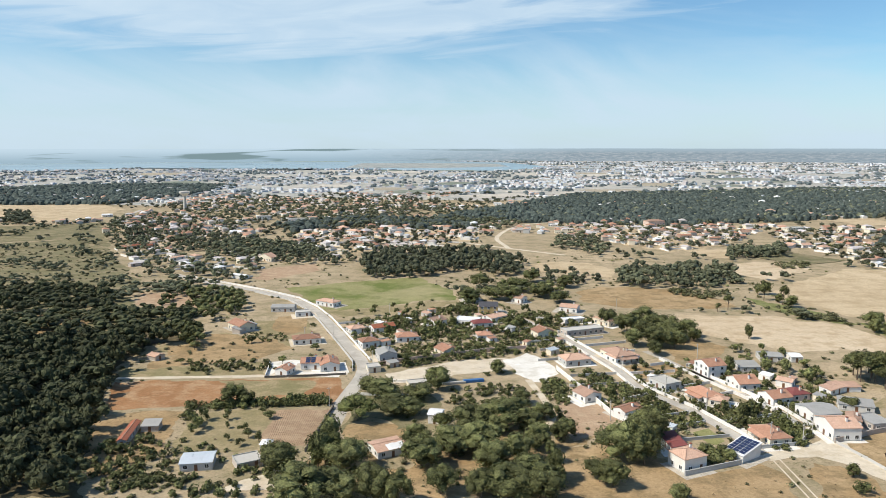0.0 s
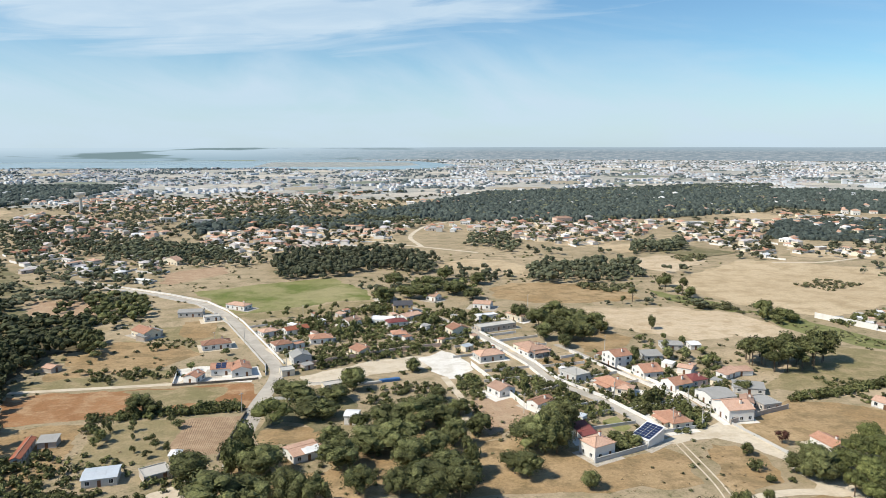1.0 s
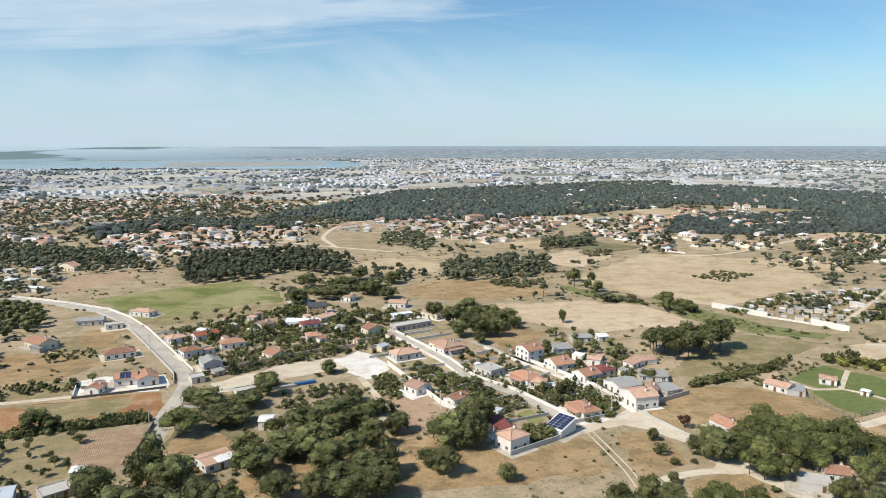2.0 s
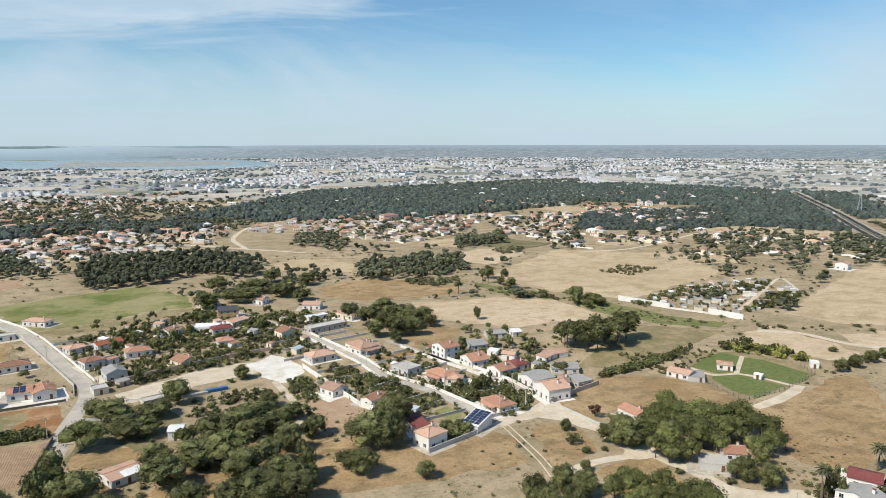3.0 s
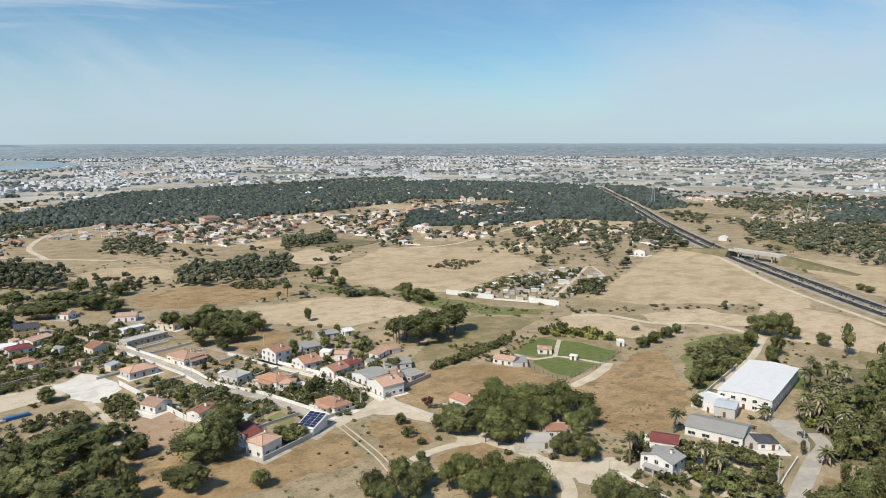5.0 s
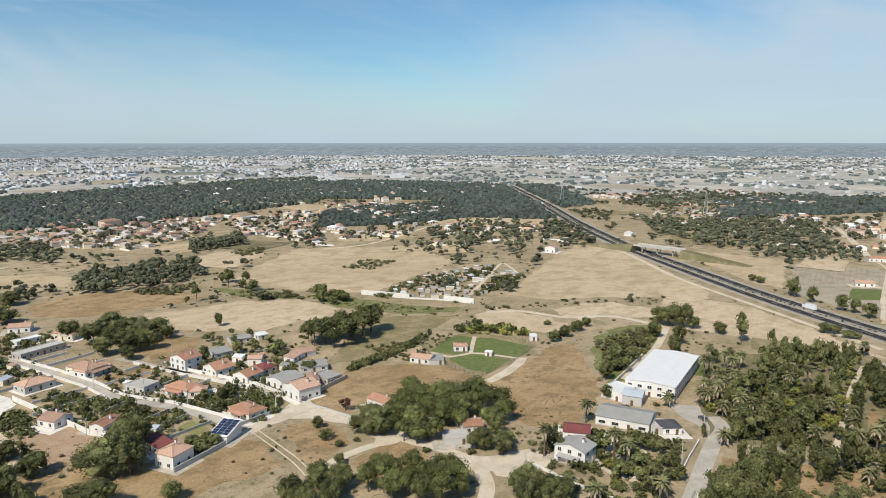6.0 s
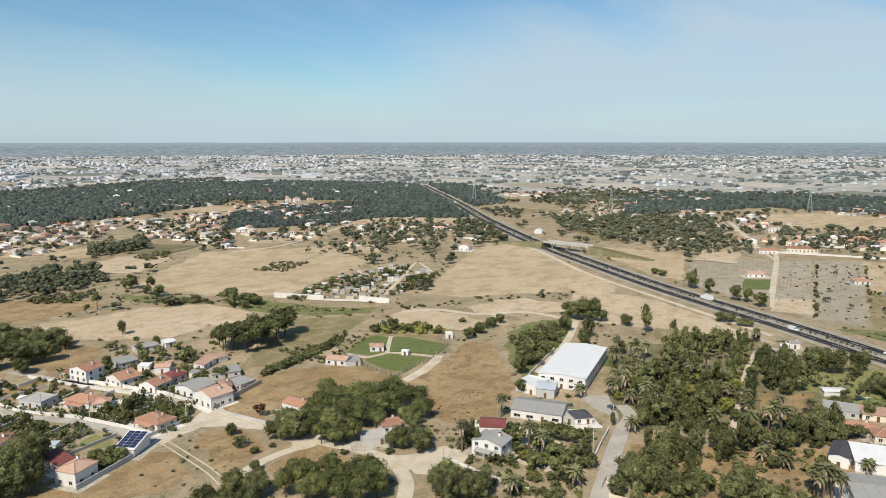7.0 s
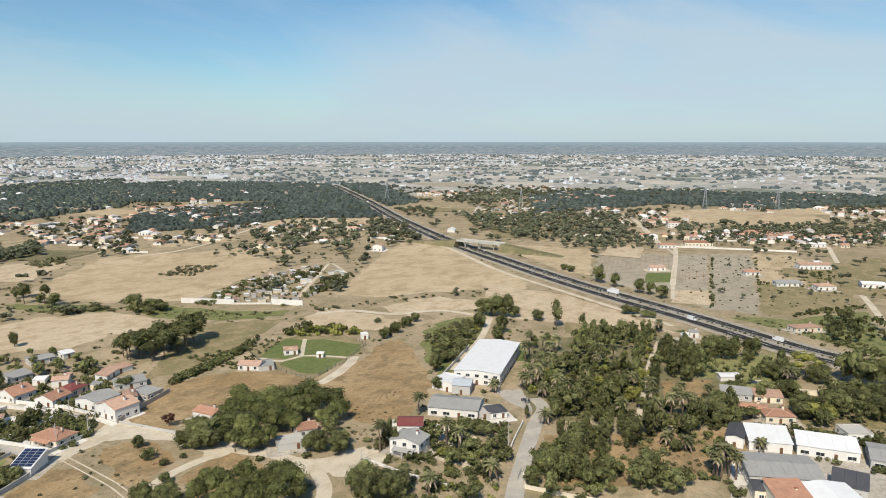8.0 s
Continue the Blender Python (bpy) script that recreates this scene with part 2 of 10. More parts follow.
GREY_SHEET = paint("grey_fibre_cement", (0.33, 0.325, 0.31), (0.22, 0.215, 0.20), 0.5, 0.9)
BLUE_SHEET = paint("pale_metal_sheet", (0.62, 0.66, 0.69), (0.42, 0.40, 0.37), 0.35, 0.45, 0.3)
DARK_SHEET = paint("dark_roof_sheet", (0.075, 0.075, 0.085), (0.13, 0.12, 0.11), 0.4, 0.7)
MAROON = paint("maroon_sheet", (0.20, 0.06, 0.055), (0.26, 0.13, 0.11), 0.4, 0.7)
TERRA = tiles("terracotta_tiles", (0.455, 0.252, 0.170), (0.37, 0.192, 0.125))
TERRA_PALE = tiles("pale_terracotta_tiles", (0.535, 0.352, 0.262), (0.46, 0.288, 0.208))
TERRA_DARK = tiles("old_red_tiles", (0.33, 0.115, 0.065), (0.27, 0.10, 0.06))
CONCRETE = paint("concrete", (0.48, 0.46, 0.42), (0.33, 0.30, 0.26), 0.4, 0.9)
TIMBER = paint("weathered_timber", (0.20, 0.15, 0.10), (0.12, 0.09, 0.06), 0.5, 0.85)
BARK = paint("bark", (0.15, 0.11, 0.08), (0.08, 0.06, 0.045), 0.6, 0.95)
STEEL = paint("galvanised_steel", (0.50, 0.51, 0.52), (0.35, 0.34, 0.33), 0.3, 0.45, 0.8)
FRAME = paint("white_frame", (0.74, 0.74, 0.72), (0.5, 0.48, 0.45), 0.2, 0.5)
DOOR = paint("brown_door", (0.16, 0.085, 0.05), (0.10, 0.06, 0.04), 0.3, 0.5)
LINE = paint("road_paint", (0.76, 0.76, 0.74), (0.4, 0.39, 0.37), 0.35, 0.7)
BLUE = paint("blue_tarpaulin", (0.05, 0.16, 0.38), (0.10, 0.16, 0.24), 0.3, 0.6)
CAR_WHITE = paint("white_car_paint", (0.80, 0.80, 0.80), (0.6, 0.6, 0.58), 0.1, 0.25, 0.0, 0.5)
CAR_GREY = paint("grey_car_paint", (0.22, 0.23, 0.25), (0.18, 0.18, 0.18), 0.1, 0.25, 0.3, 0.5)
RUBBER = paint("tyre_rubber", (0.025, 0.025, 0.025), (0.05, 0.045, 0.04), 0.3, 0.9)
_k = Nodes("window_glass", 0.08, 0.5)
GLASS = _k.done((0.03, 0.035, 0.04))
_k = Nodes("solar_cells", 0.12, 0.5)
SOLAR = _k.done(_k.mix(_k.ramp(_k.noise(2.0), 0.4, 0.6), (0.022, 0.032, 0.075), (0.036, 0.050, 0.105)))
_k = Nodes("estuary_water", 0.25, 0.5)
WATER = _k.done(_k.mix(_k.ramp(_k.noise(0.003, 4, 0.6, (0.3, 1, 1)), 0.35, 0.7), (0.22, 0.31, 0.34), (0.30, 0.38, 0.40)))
_k = Nodes("pool_water", 0.06, 0.5)
# backdrop glows by itself; haze over land, sea and islands is in its colours
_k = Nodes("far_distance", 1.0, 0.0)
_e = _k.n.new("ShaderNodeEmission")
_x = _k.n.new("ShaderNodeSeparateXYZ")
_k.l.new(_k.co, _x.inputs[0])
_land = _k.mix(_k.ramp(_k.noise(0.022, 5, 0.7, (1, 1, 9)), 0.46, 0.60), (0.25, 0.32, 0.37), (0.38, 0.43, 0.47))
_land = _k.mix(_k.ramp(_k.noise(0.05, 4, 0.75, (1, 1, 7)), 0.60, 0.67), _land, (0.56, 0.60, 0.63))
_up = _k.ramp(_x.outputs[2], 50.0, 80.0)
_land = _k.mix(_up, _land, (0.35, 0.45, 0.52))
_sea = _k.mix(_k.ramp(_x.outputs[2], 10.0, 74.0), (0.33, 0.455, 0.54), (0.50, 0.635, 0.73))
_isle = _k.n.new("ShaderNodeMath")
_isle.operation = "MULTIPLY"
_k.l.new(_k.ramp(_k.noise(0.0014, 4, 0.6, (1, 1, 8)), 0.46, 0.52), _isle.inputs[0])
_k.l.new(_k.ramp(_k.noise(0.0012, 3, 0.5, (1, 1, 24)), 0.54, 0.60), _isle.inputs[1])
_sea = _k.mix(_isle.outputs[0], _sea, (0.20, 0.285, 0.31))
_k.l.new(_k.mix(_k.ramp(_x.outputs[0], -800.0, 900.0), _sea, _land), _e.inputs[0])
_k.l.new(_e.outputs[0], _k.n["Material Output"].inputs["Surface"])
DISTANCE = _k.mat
ASPHALT.node_tree.nodes["Principled BSDF"].inputs["Roughness"].default_value = 0.8
ASPHALT.node_tree.nodes["Principled BSDF"].inputs["Specular IOR Level"].default_value = 0.05
LEAF_DARK = foliage("oak_and_pine_leaves", (0.025, 0.032, 0.012), (0.157, 0.168, 0.064), (0.105, 0.113, 0.044))
LEAF_PINE = foliage("stone_pine_needles", (0.032, 0.042, 0.014), (0.142, 0.155, 0.052), (0.093, 0.104, 0.034))
LEAF_LIGHT = foliage("orchard_leaves", (0.044, 0.057, 0.020), (0.178, 0.189, 0.070), (0.116, 0.123, 0.051))
LEAF_OLIVE = foliage("dusty_scrub_leaves", (0.085, 0.092, 0.042), (0.17, 0.165, 0.085), (0.10, 0.105, 0.046))
# distance haze is put into the next four leaf colours, making them greyer
LEAF_BLUE = foliage("haze_blue_leaves", (0.036, 0.050, 0.043), (0.100, 0.124, 0.102), (0.066, 0.085, 0.070))
LEAF_MID = foliage("haze_softened_leaves", (0.062, 0.072, 0.044), (0.145, 0.155, 0.095), (0.108, 0.116, 0.070))
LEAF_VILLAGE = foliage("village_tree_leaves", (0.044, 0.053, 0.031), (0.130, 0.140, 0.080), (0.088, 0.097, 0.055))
LEAF_FAR = foliage("haze_pale_leaves", (0.070, 0.092, 0.090), (0.135, 0.160, 0.152), (0.10, 0.124, 0.118))
LEAF_DEEP = foliage("deep_wood_leaves", (0.019, 0.024, 0.0115), (0.072, 0.080, 0.036), (0.050, 0.055, 0.025))
LEAF_RED = foliage("copper_leaves", (0.045, 0.018, 0.014), (0.075, 0.03, 0.02), (0.06, 0.03, 0.02))
LEAF_GOLD = foliage("yellowing_leaves", (0.13, 0.14, 0.03), (0.27, 0.26, 0.07), (0.15, 0.17, 0.045))
PALM_LEAF = foliage("palm_fronds", (0.085, 0.098, 0.040), (0.21, 0.205, 0.095), (0.15, 0.15, 0.07))
LEAF_DRY = foliage("dry_weeds", (0.21, 0.155, 0.085), (0.33, 0.25, 0.14), (0.26, 0.20, 0.105))
DRY_LEAF = foliage("dead_fronds", (0.27, 0.22, 0.15), (0.38, 0.32, 0.23), (0.22, 0.17, 0.11))

# ---- building helpers ----
rng = random.Random(7)
_nrg = np.random.default_rng(11)


def mesh_of(name, bm, mat):
    me = bpy.data.meshes.new(name)
    bm.to_mesh(me)
    bm.free()
    for m in (mat if isinstance(mat, (list, tuple)) else [mat]):
        me.materials.append(m)
    return me


def part(name, bm, mat, parent, label="", m=None):
    """One mesh object under a thing or under a part; bm may be a ready mesh."""
    ob = new(name, bm if isinstance(bm, bpy.types.Mesh) else mesh_of(name, bm, mat))
    ob.parent = parent
    if m is not None:
        ob.matrix_basis = m
    return tagged(ob, label)


def thing(name, label, category, m=None, group="", kind=""):
    ob = new(name)
    ob.empty_display_size = 0.5
    if m is not None:
        ob.matrix_basis = m
    return tagged(ob, label, category, group, kind)


def box(bm, x0, y0, z0, x1, y1, z1):
    v = [bm.verts.new(p) for p in ((x0, y0, z0), (x1, y0, z0), (x1, y1, z0), (x0, y1, z0), (x0, y0, z1), (x1, y0, z1), (x1, y1, z1), (x0, y1, z1))]
    for f in ((3, 2, 1, 0), (4, 5, 6, 7), (0, 1, 5, 4), (1, 2, 6, 5), (2, 3, 7, 6), (3, 0, 4, 7)):
        bm.faces.new([v[i] for i in f])
    return v


def boxed(*dims):
    bm = bmesh.new()
    box(bm, *dims)
    return bm


def tube(bm, points, radii, sides=7):
    """A tapered, bent tube through points."""
    rings = []
    for (p, r) in zip(points, radii):
        rings.append([bm.verts.new((p[0] + r * math.cos(2 * math.pi * i / sides), p[1] + r * math.sin(2 * math.pi * i / sides), p[2])) for i in range(sides)])
    for a, b in zip(rings, rings[1:]):
        for i in range(sides):
            bm.faces.new((a[i], a[(i + 1) % sides], b[(i + 1) % sides], b[i]))
    bm.faces.new(rings[-1])


def beam(bm, a, b, r, sides=4):
    """A straight bar from a to b."""
    a, b = Vector(a), Vector(b)
    q = (b - a).to_track_quat("Z", "Y").to_matrix()
    rings = [[bm.verts.new(p + q @ Vector((r * math.cos(2 * math.pi * i / sides), r * math.sin(2 * math.pi * i / sides), 0))) for i in range(sides)] for p in (a, b)]
    for i in range(sides):
        bm.faces.new((rings[0][i], rings[0][(i + 1) % sides], rings[1][(i + 1) % sides], rings[1][i]))
    bm.faces.new(rings[1])
    bm.faces.new(rings[0][::-1])


_layer, FIELDS, ROADS = [0.02], [], []


def patch(name, label, pts, mat, rag=1.2, category="field", step=2.5, z=None):
    """A piece of open ground of its own, with an uneven edge, laid over the ground."""
    _layer[0] += 0.0004 if math.hypot(*pts[0]) < 900 else 0.002
    FIELDS.append(list(pts))
    h = _layer[0] if z is None else z
    bm, out = bmesh.new(), []
    for (x0, y0), (x1, y1) in zip(pts, pts[1:] + pts[:1]):
        n = max(1, min(90, int(math.hypot(x1 - x0, y1 - y0) / step)))
        for i in range(n):
            f = i / n
            x, y = x0 + (x1 - x0) * f, y0 + (y1 - y0) * f
            w = rag if i else rag * 0.3
            fine = 1.1 * min(rag, 1.0)
            out.append((x + w * noise.noise((x * 0.09, y * 0.09, 3.1)) * 2 + fine * noise.noise((x * 0.5, y * 0.5, 1.3)), y + w * noise.noise((x * 0.09, y * 0.09, 8.7)) * 2 + fine * noise.noise((x * 0.5, y * 0.5, 6.1)), h))
    bm.faces.new([bm.verts.new(p) for p in out])
    bmesh.ops.recalc_face_normals(bm, faces=bm.faces)
    for f in bm.faces:
        if f.normal.z < 0:
            f.normal_flip()
    return tagged(new(name, mesh_of(name, bm, mat)), label, category, kind="structure")


def smooth_line(pts, step=4.0):
    """A Catmull-Rom line through points."""
    p = [Vector(q) for q in pts]
    p = [2 * p[0] - p[1]] + p + [2 * p[-1] - p[-2]]
    out = []
    for i in range(1, len(p) - 2):
        a, b, c, d = p[i - 1:i + 3]
        n = max(1, min(80, int((c - b).length / step)))
        for j in range(n):
            t = j / n
            out.append(0.5 * ((2 * b) + (c - a) * t + (2 * a - 5 * b + 4 * c - d) * t * t + (3 * b - a - 3 * c + d) * t ** 3))
    return out + [p[-2]]


def offset_line(line, off):
    out = []
    for i, q in enumerate(line):
        d = line[min(i + 1, len(line) - 1)] - line[max(i - 1, 0)]
        n = Vector((-d.y, d.x)).normalized()
        out.append(q + n * off)
    return out


def ribbon(bm, line, left, right, z, rag=0.0):
    rows = []
    for a, b in zip(offset_line(line, left), offset_line(line, right)):
        j = rag * noise.noise((a.x * 0.13, a.y * 0.13, 1.7))
        k = rag * noise.noise((b.x * 0.13, b.y * 0.13, 5.2))
        rows.append((bm.verts.new((a.x + j, a.y + j, z)), bm.verts.new((b.x + k, b.y + k, z))))
    for (a, b), (c, d) in zip(rows, rows[1:]):
        bm.faces.new((b, d, c, a))


def road(name, label, pts, width, mat, rag=0.4, z=None, category="road"):
    _layer[0] += 0.0004
    ROADS.append((np.array(smooth_line(pts)), width / 2))
    bm = bmesh.new()
    ribbon(bm, smooth_line(pts), width / 2, -width / 2, (0.012 + _layer[0]) if z is None else z, rag)
    return tagged(new(name, mesh_of(name, bm, mat)), label, category, kind="structure")


def run_wall(name, label, pts, height, mat, thick=0.22, cap=None, category="wall"):
    """A garden wall along points, with piers at its corners and a coping."""
    top = thing(name, label, category, pose(pts[0][0], pts[0][1], 0))
    ox, oy = pts[0]
    for (x0, y0), (x1, y1) in zip(pts, pts[1:]):
        L = math.hypot(x1 - x0, y1 - y0)
        m = pose(x0 - ox, y0 - oy, 0, 0, 0, math.degrees(math.atan2(y1 - y0, x1 - x0)))
        part("wall_panel", boxed(0.1, -thick / 2, -0.2, L - 0.1, thick / 2, height), mat, top, m=m)
        part("coping", boxed(0.1, -thick / 2 - 0.05, height + 0.003, L - 0.1, thick / 2 + 0.05, height + 0.08), cap or mat, top, m=m)
    for x, y in pts:
        part("pier", boxed(-0.2, -0.2, -0.2, 0.2, 0.2, height + 0.25), mat, top, m=pose(x - ox, y - oy, 0))
    return top


def fence_run(name, label, pts, height=1.5, gap=3.0):
    top = thing(name, label, "fence", pose(pts[0][0], pts[0][1], 0))
    ox, oy = pts[0]
    for (x0, y0), (x1, y1) in zip(pts, pts[1:]):
        L = math.hypot(x1 - x0, y1 - y0)
        m = pose(x0 - ox, y0 - oy, 0, 0, 0, math.degrees(math.atan2(y1 - y0, x1 - x0)))
        n = max(1, int(L / gap))
        bm = bmesh.new()
        for i in range(n + 1):
            box(bm, i * L / n - 0.07, -0.07, -0.2, i * L / n + 0.07, 0.07, height)
        tagged(part("posts", bm, TIMBER, top, m=m), kind="stuff")
        bm = bmesh.new()
        for z in (0.45, 0.9, 1.35):
            box(bm, 0, -0.02, z * height / 1.5 - 0.03, L, 0.02, z * height / 1.5 + 0.03)
        part("rail", bm, STEEL, top, m=m)
    return top


# ---- houses ----
_shared = {}


def window_mesh(w, h):
    key = (round(w, 1), round(h, 1))
    if key not in _shared:
        bm = bmesh.new()
        for d in ((-w / 2 - 0.12, -h / 2 - 0.12, w / 2 + 0.12, -h / 2), (-w / 2 - 0.12, h / 2, w / 2 + 0.12, h / 2 + 0.12), (-w / 2 - 0.12, -h / 2, -w / 2, h / 2), (w / 2, -h / 2, w / 2 + 0.12, h / 2), (-0.03, -h / 2, 0.03, h / 2)):
            box(bm, d[0], -0.07, d[1], d[2], 0.02, d[3])
        f = mesh_of("window_frame", bm, FRAME)
        g = mesh_of("pane", boxed(-w / 2, -0.02, -h / 2, w / 2, 0.02, h / 2), GLASS)
        s = mesh_of("sill", boxed(-w / 2 - 0.2, -0.18, -h / 2 - 0.2, w / 2 + 0.2, 0.02, -h / 2 - 0.125), CONCRETE)
        _shared[key] = (f, g, s)
    return _shared[key]


def add_window(parent, m, w=1.2, h=1.2):
    f, g, s = window_mesh(w, h)
    win = part("window", f, None, parent, m=m)
    part("pane", g, None, win)
    part("sill", s, None, win)


def add_door(parent, m, w=1.0, h=2.1, mat=None):
    key = ("door", w, h, (mat or DOOR).name)
    if key not in _shared:
        _shared[key] = mesh_of("door", boxed(-w / 2, -0.06, 0, w / 2, 0.02, h), mat or DOOR)
    part("door", _shared[key], None, parent, m=m)


def slab(bm, pts, t):
    """A slope of the given outline (counter-clockwise from outside), t thick downwards."""
    top = [bm.verts.new(p) for p in pts]
    low = [bm.verts.new((p[0], p[1], p[2] - t)) for p in pts]
    bm.faces.new(top)
    bm.faces.new(low[::-1])
    for i in range(len(pts)):
        j = (i + 1) % len(pts)
        bm.faces.new((top[j], top[i], low[i], low[j]))


def roof_mesh(w, d, h, kind, rise, over=0.3, t=0.14):
    """Roof over a block w by d (from y=0 to d), eaves at h."""
    bm, ridge = bmesh.new(), []
    x0, x1, y0, y1 = -w / 2 - over, w / 2 + over, -over, d + over
    z = h + t + 0.004
    if kind == "gable_x":
        k = z + rise * (d / 2 + over)
        ym = d / 2
        slab(bm, [(x0, y0, z), (x1, y0, z), (x1, ym, k), (x0, ym, k)], t)
        slab(bm, [(x1, y1, z), (x0, y1, z), (x0, ym, k), (x1, ym, k)], t)
        ridge = [((x0, ym, k), (x1, ym, k))]
    elif kind == "gable_y":
        k = z + rise * (w / 2 + over)
        slab(bm, [(x0, y1, z), (x0, y0, z), (0, y0, k), (0, y1, k)], t)
        slab(bm, [(x1, y0, z), (x1, y1, z), (0, y1, k), (0, y0, k)], t)
        ridge = [((0, y0, k), (0, y1, k))]
    elif kind == "hip":
        s = min(w, d) / 2 + over
        k = z + rise * s
        if w >= d:
            a, b = (x0 + s, d / 2, k), (x1 - s, d / 2, k)
            if w - d < 0.1:
                b = (a[0] + 0.1, a[1], k)
            slab(bm, [(x0, y0, z), (x1, y0, z), b, a], t)
            slab(bm, [(x1, y1, z), (x0, y1, z), a, b], t)
            slab(bm, [(x0, y1, z), (x0, y0, z), a], t)
            slab(bm, [(x1, y0, z), (x1, y1, z), b], t)
        else:
            a, b = (0, y0 + s, k), (0, y1 - s, k)
            slab(bm, [(x0, y0, z), (x1, y0, z), a], t)
            slab(bm, [(x1, y1, z), (x0, y1, z), b], t)
            slab(bm, [(x0, y1, z), (x0, y0, z), a, b], t)
            slab(bm, [(x1, y0, z), (x1, y1, z), b, a], t)
        ridge = [(a, b), ((x0, y0, z), a), ((x1, y0, z), a if w < d else b), ((x0, y1, z), a if w >= d else b), ((x1, y1, z), b)]
    elif kind == "shed":            # falls towards the front
        k = z + rise * (d + 2 * over)
        slab(bm, [(x0, y0, z), (x1, y0, z), (x1, y1, k), (x0, y1, k)], t)
    elif kind == "shed_left":       # falls towards -x
        k = z + rise * (w + 2 * over)
        slab(bm, [(x0, y1, z), (x0, y0, z), (x1, y0, k), (x1, y1, k)], t)
    else:                           # flat, with a raised edge
        box(bm, -w / 2 - 0.05, -0.05, h + 0.004, w / 2 + 0.05, d + 0.05, h + 0.12)
        for q in ((-w / 2 - 0.05, -0.05, w / 2 + 0.05, 0.15), (-w / 2 - 0.05, d - 0.15, w / 2 + 0.05, d + 0.05), (-w / 2 - 0.05, 0.15, -w / 2 + 0.15, d - 0.15), (w / 2 - 0.15, 0.15, w / 2 + 0.05, d - 0.15)):
            box(bm, q[0], q[1], h + 0.12, q[2], q[3], h + 0.45)
    return bm, ridge


def wall_mesh(w, d, h, kind, rise, over=0.3):
    """Outer walls with the gable ends that the roof needs."""
    bm = bmesh.new()
    lo = [bm.verts.new(p) for p in ((-w / 2, 0, -0.4), (w / 2, 0, -0.4), (w / 2, d, -0.4), (-w / 2, d, -0.4))]
    z = h + rise * over
    tops = {"shed": (h, h, h + rise * d, h + rise * d), "shed_left": (h, h + rise * w, h + rise * w, h)}.get(kind, (h, h, h, h))
    hi = [bm.verts.new((v.co.x, v.co.y, q)) for v, q in zip(lo, tops)]
    for i in range(4):
        j = (i + 1) % 4
        pts = [lo[i], lo[j], hi[j]]
        if kind == "gable_x" and i in (1, 3):
            pts.append(bm.verts.new((lo[i].co.x, d / 2, h + rise * d / 2 + rise * over)))
        if kind == "gable_y" and i in (0, 2):
            pts.append(bm.verts.new((0, lo[i].co.y, h + rise * w / 2 + rise * over)))
        bm.faces.new(pts + [hi[i]])
    bm.faces.new(lo[::-1])
    return bm


HOUSES = []


def yard(x, y, rot, w, d):
    """Pale paving round a house."""
    a = radians(rot)
    e, n = Vector((math.cos(a), math.sin(a))), Vector((-math.sin(a), math.cos(a)))
    c = Vector((x, y))
    l, r, f, b = (rng.uniform(1.0, 4.5) for _ in range(4))
    pts = [tuple(c + e * (-w / 2 - l) + n * -f), tuple(c + e * (w / 2 + r) + n * -f), tuple(c + e * (w / 2 + r) + n * (d + b)), tuple(c + e * (-w / 2 - l) + n * (d + b))]
    patch("yard", "pale paved yard round a house", pts, rng.choice([PAVING, PAVING, DUST, GRAVEL]), 0.15, "yard")
    FIELDS.pop()


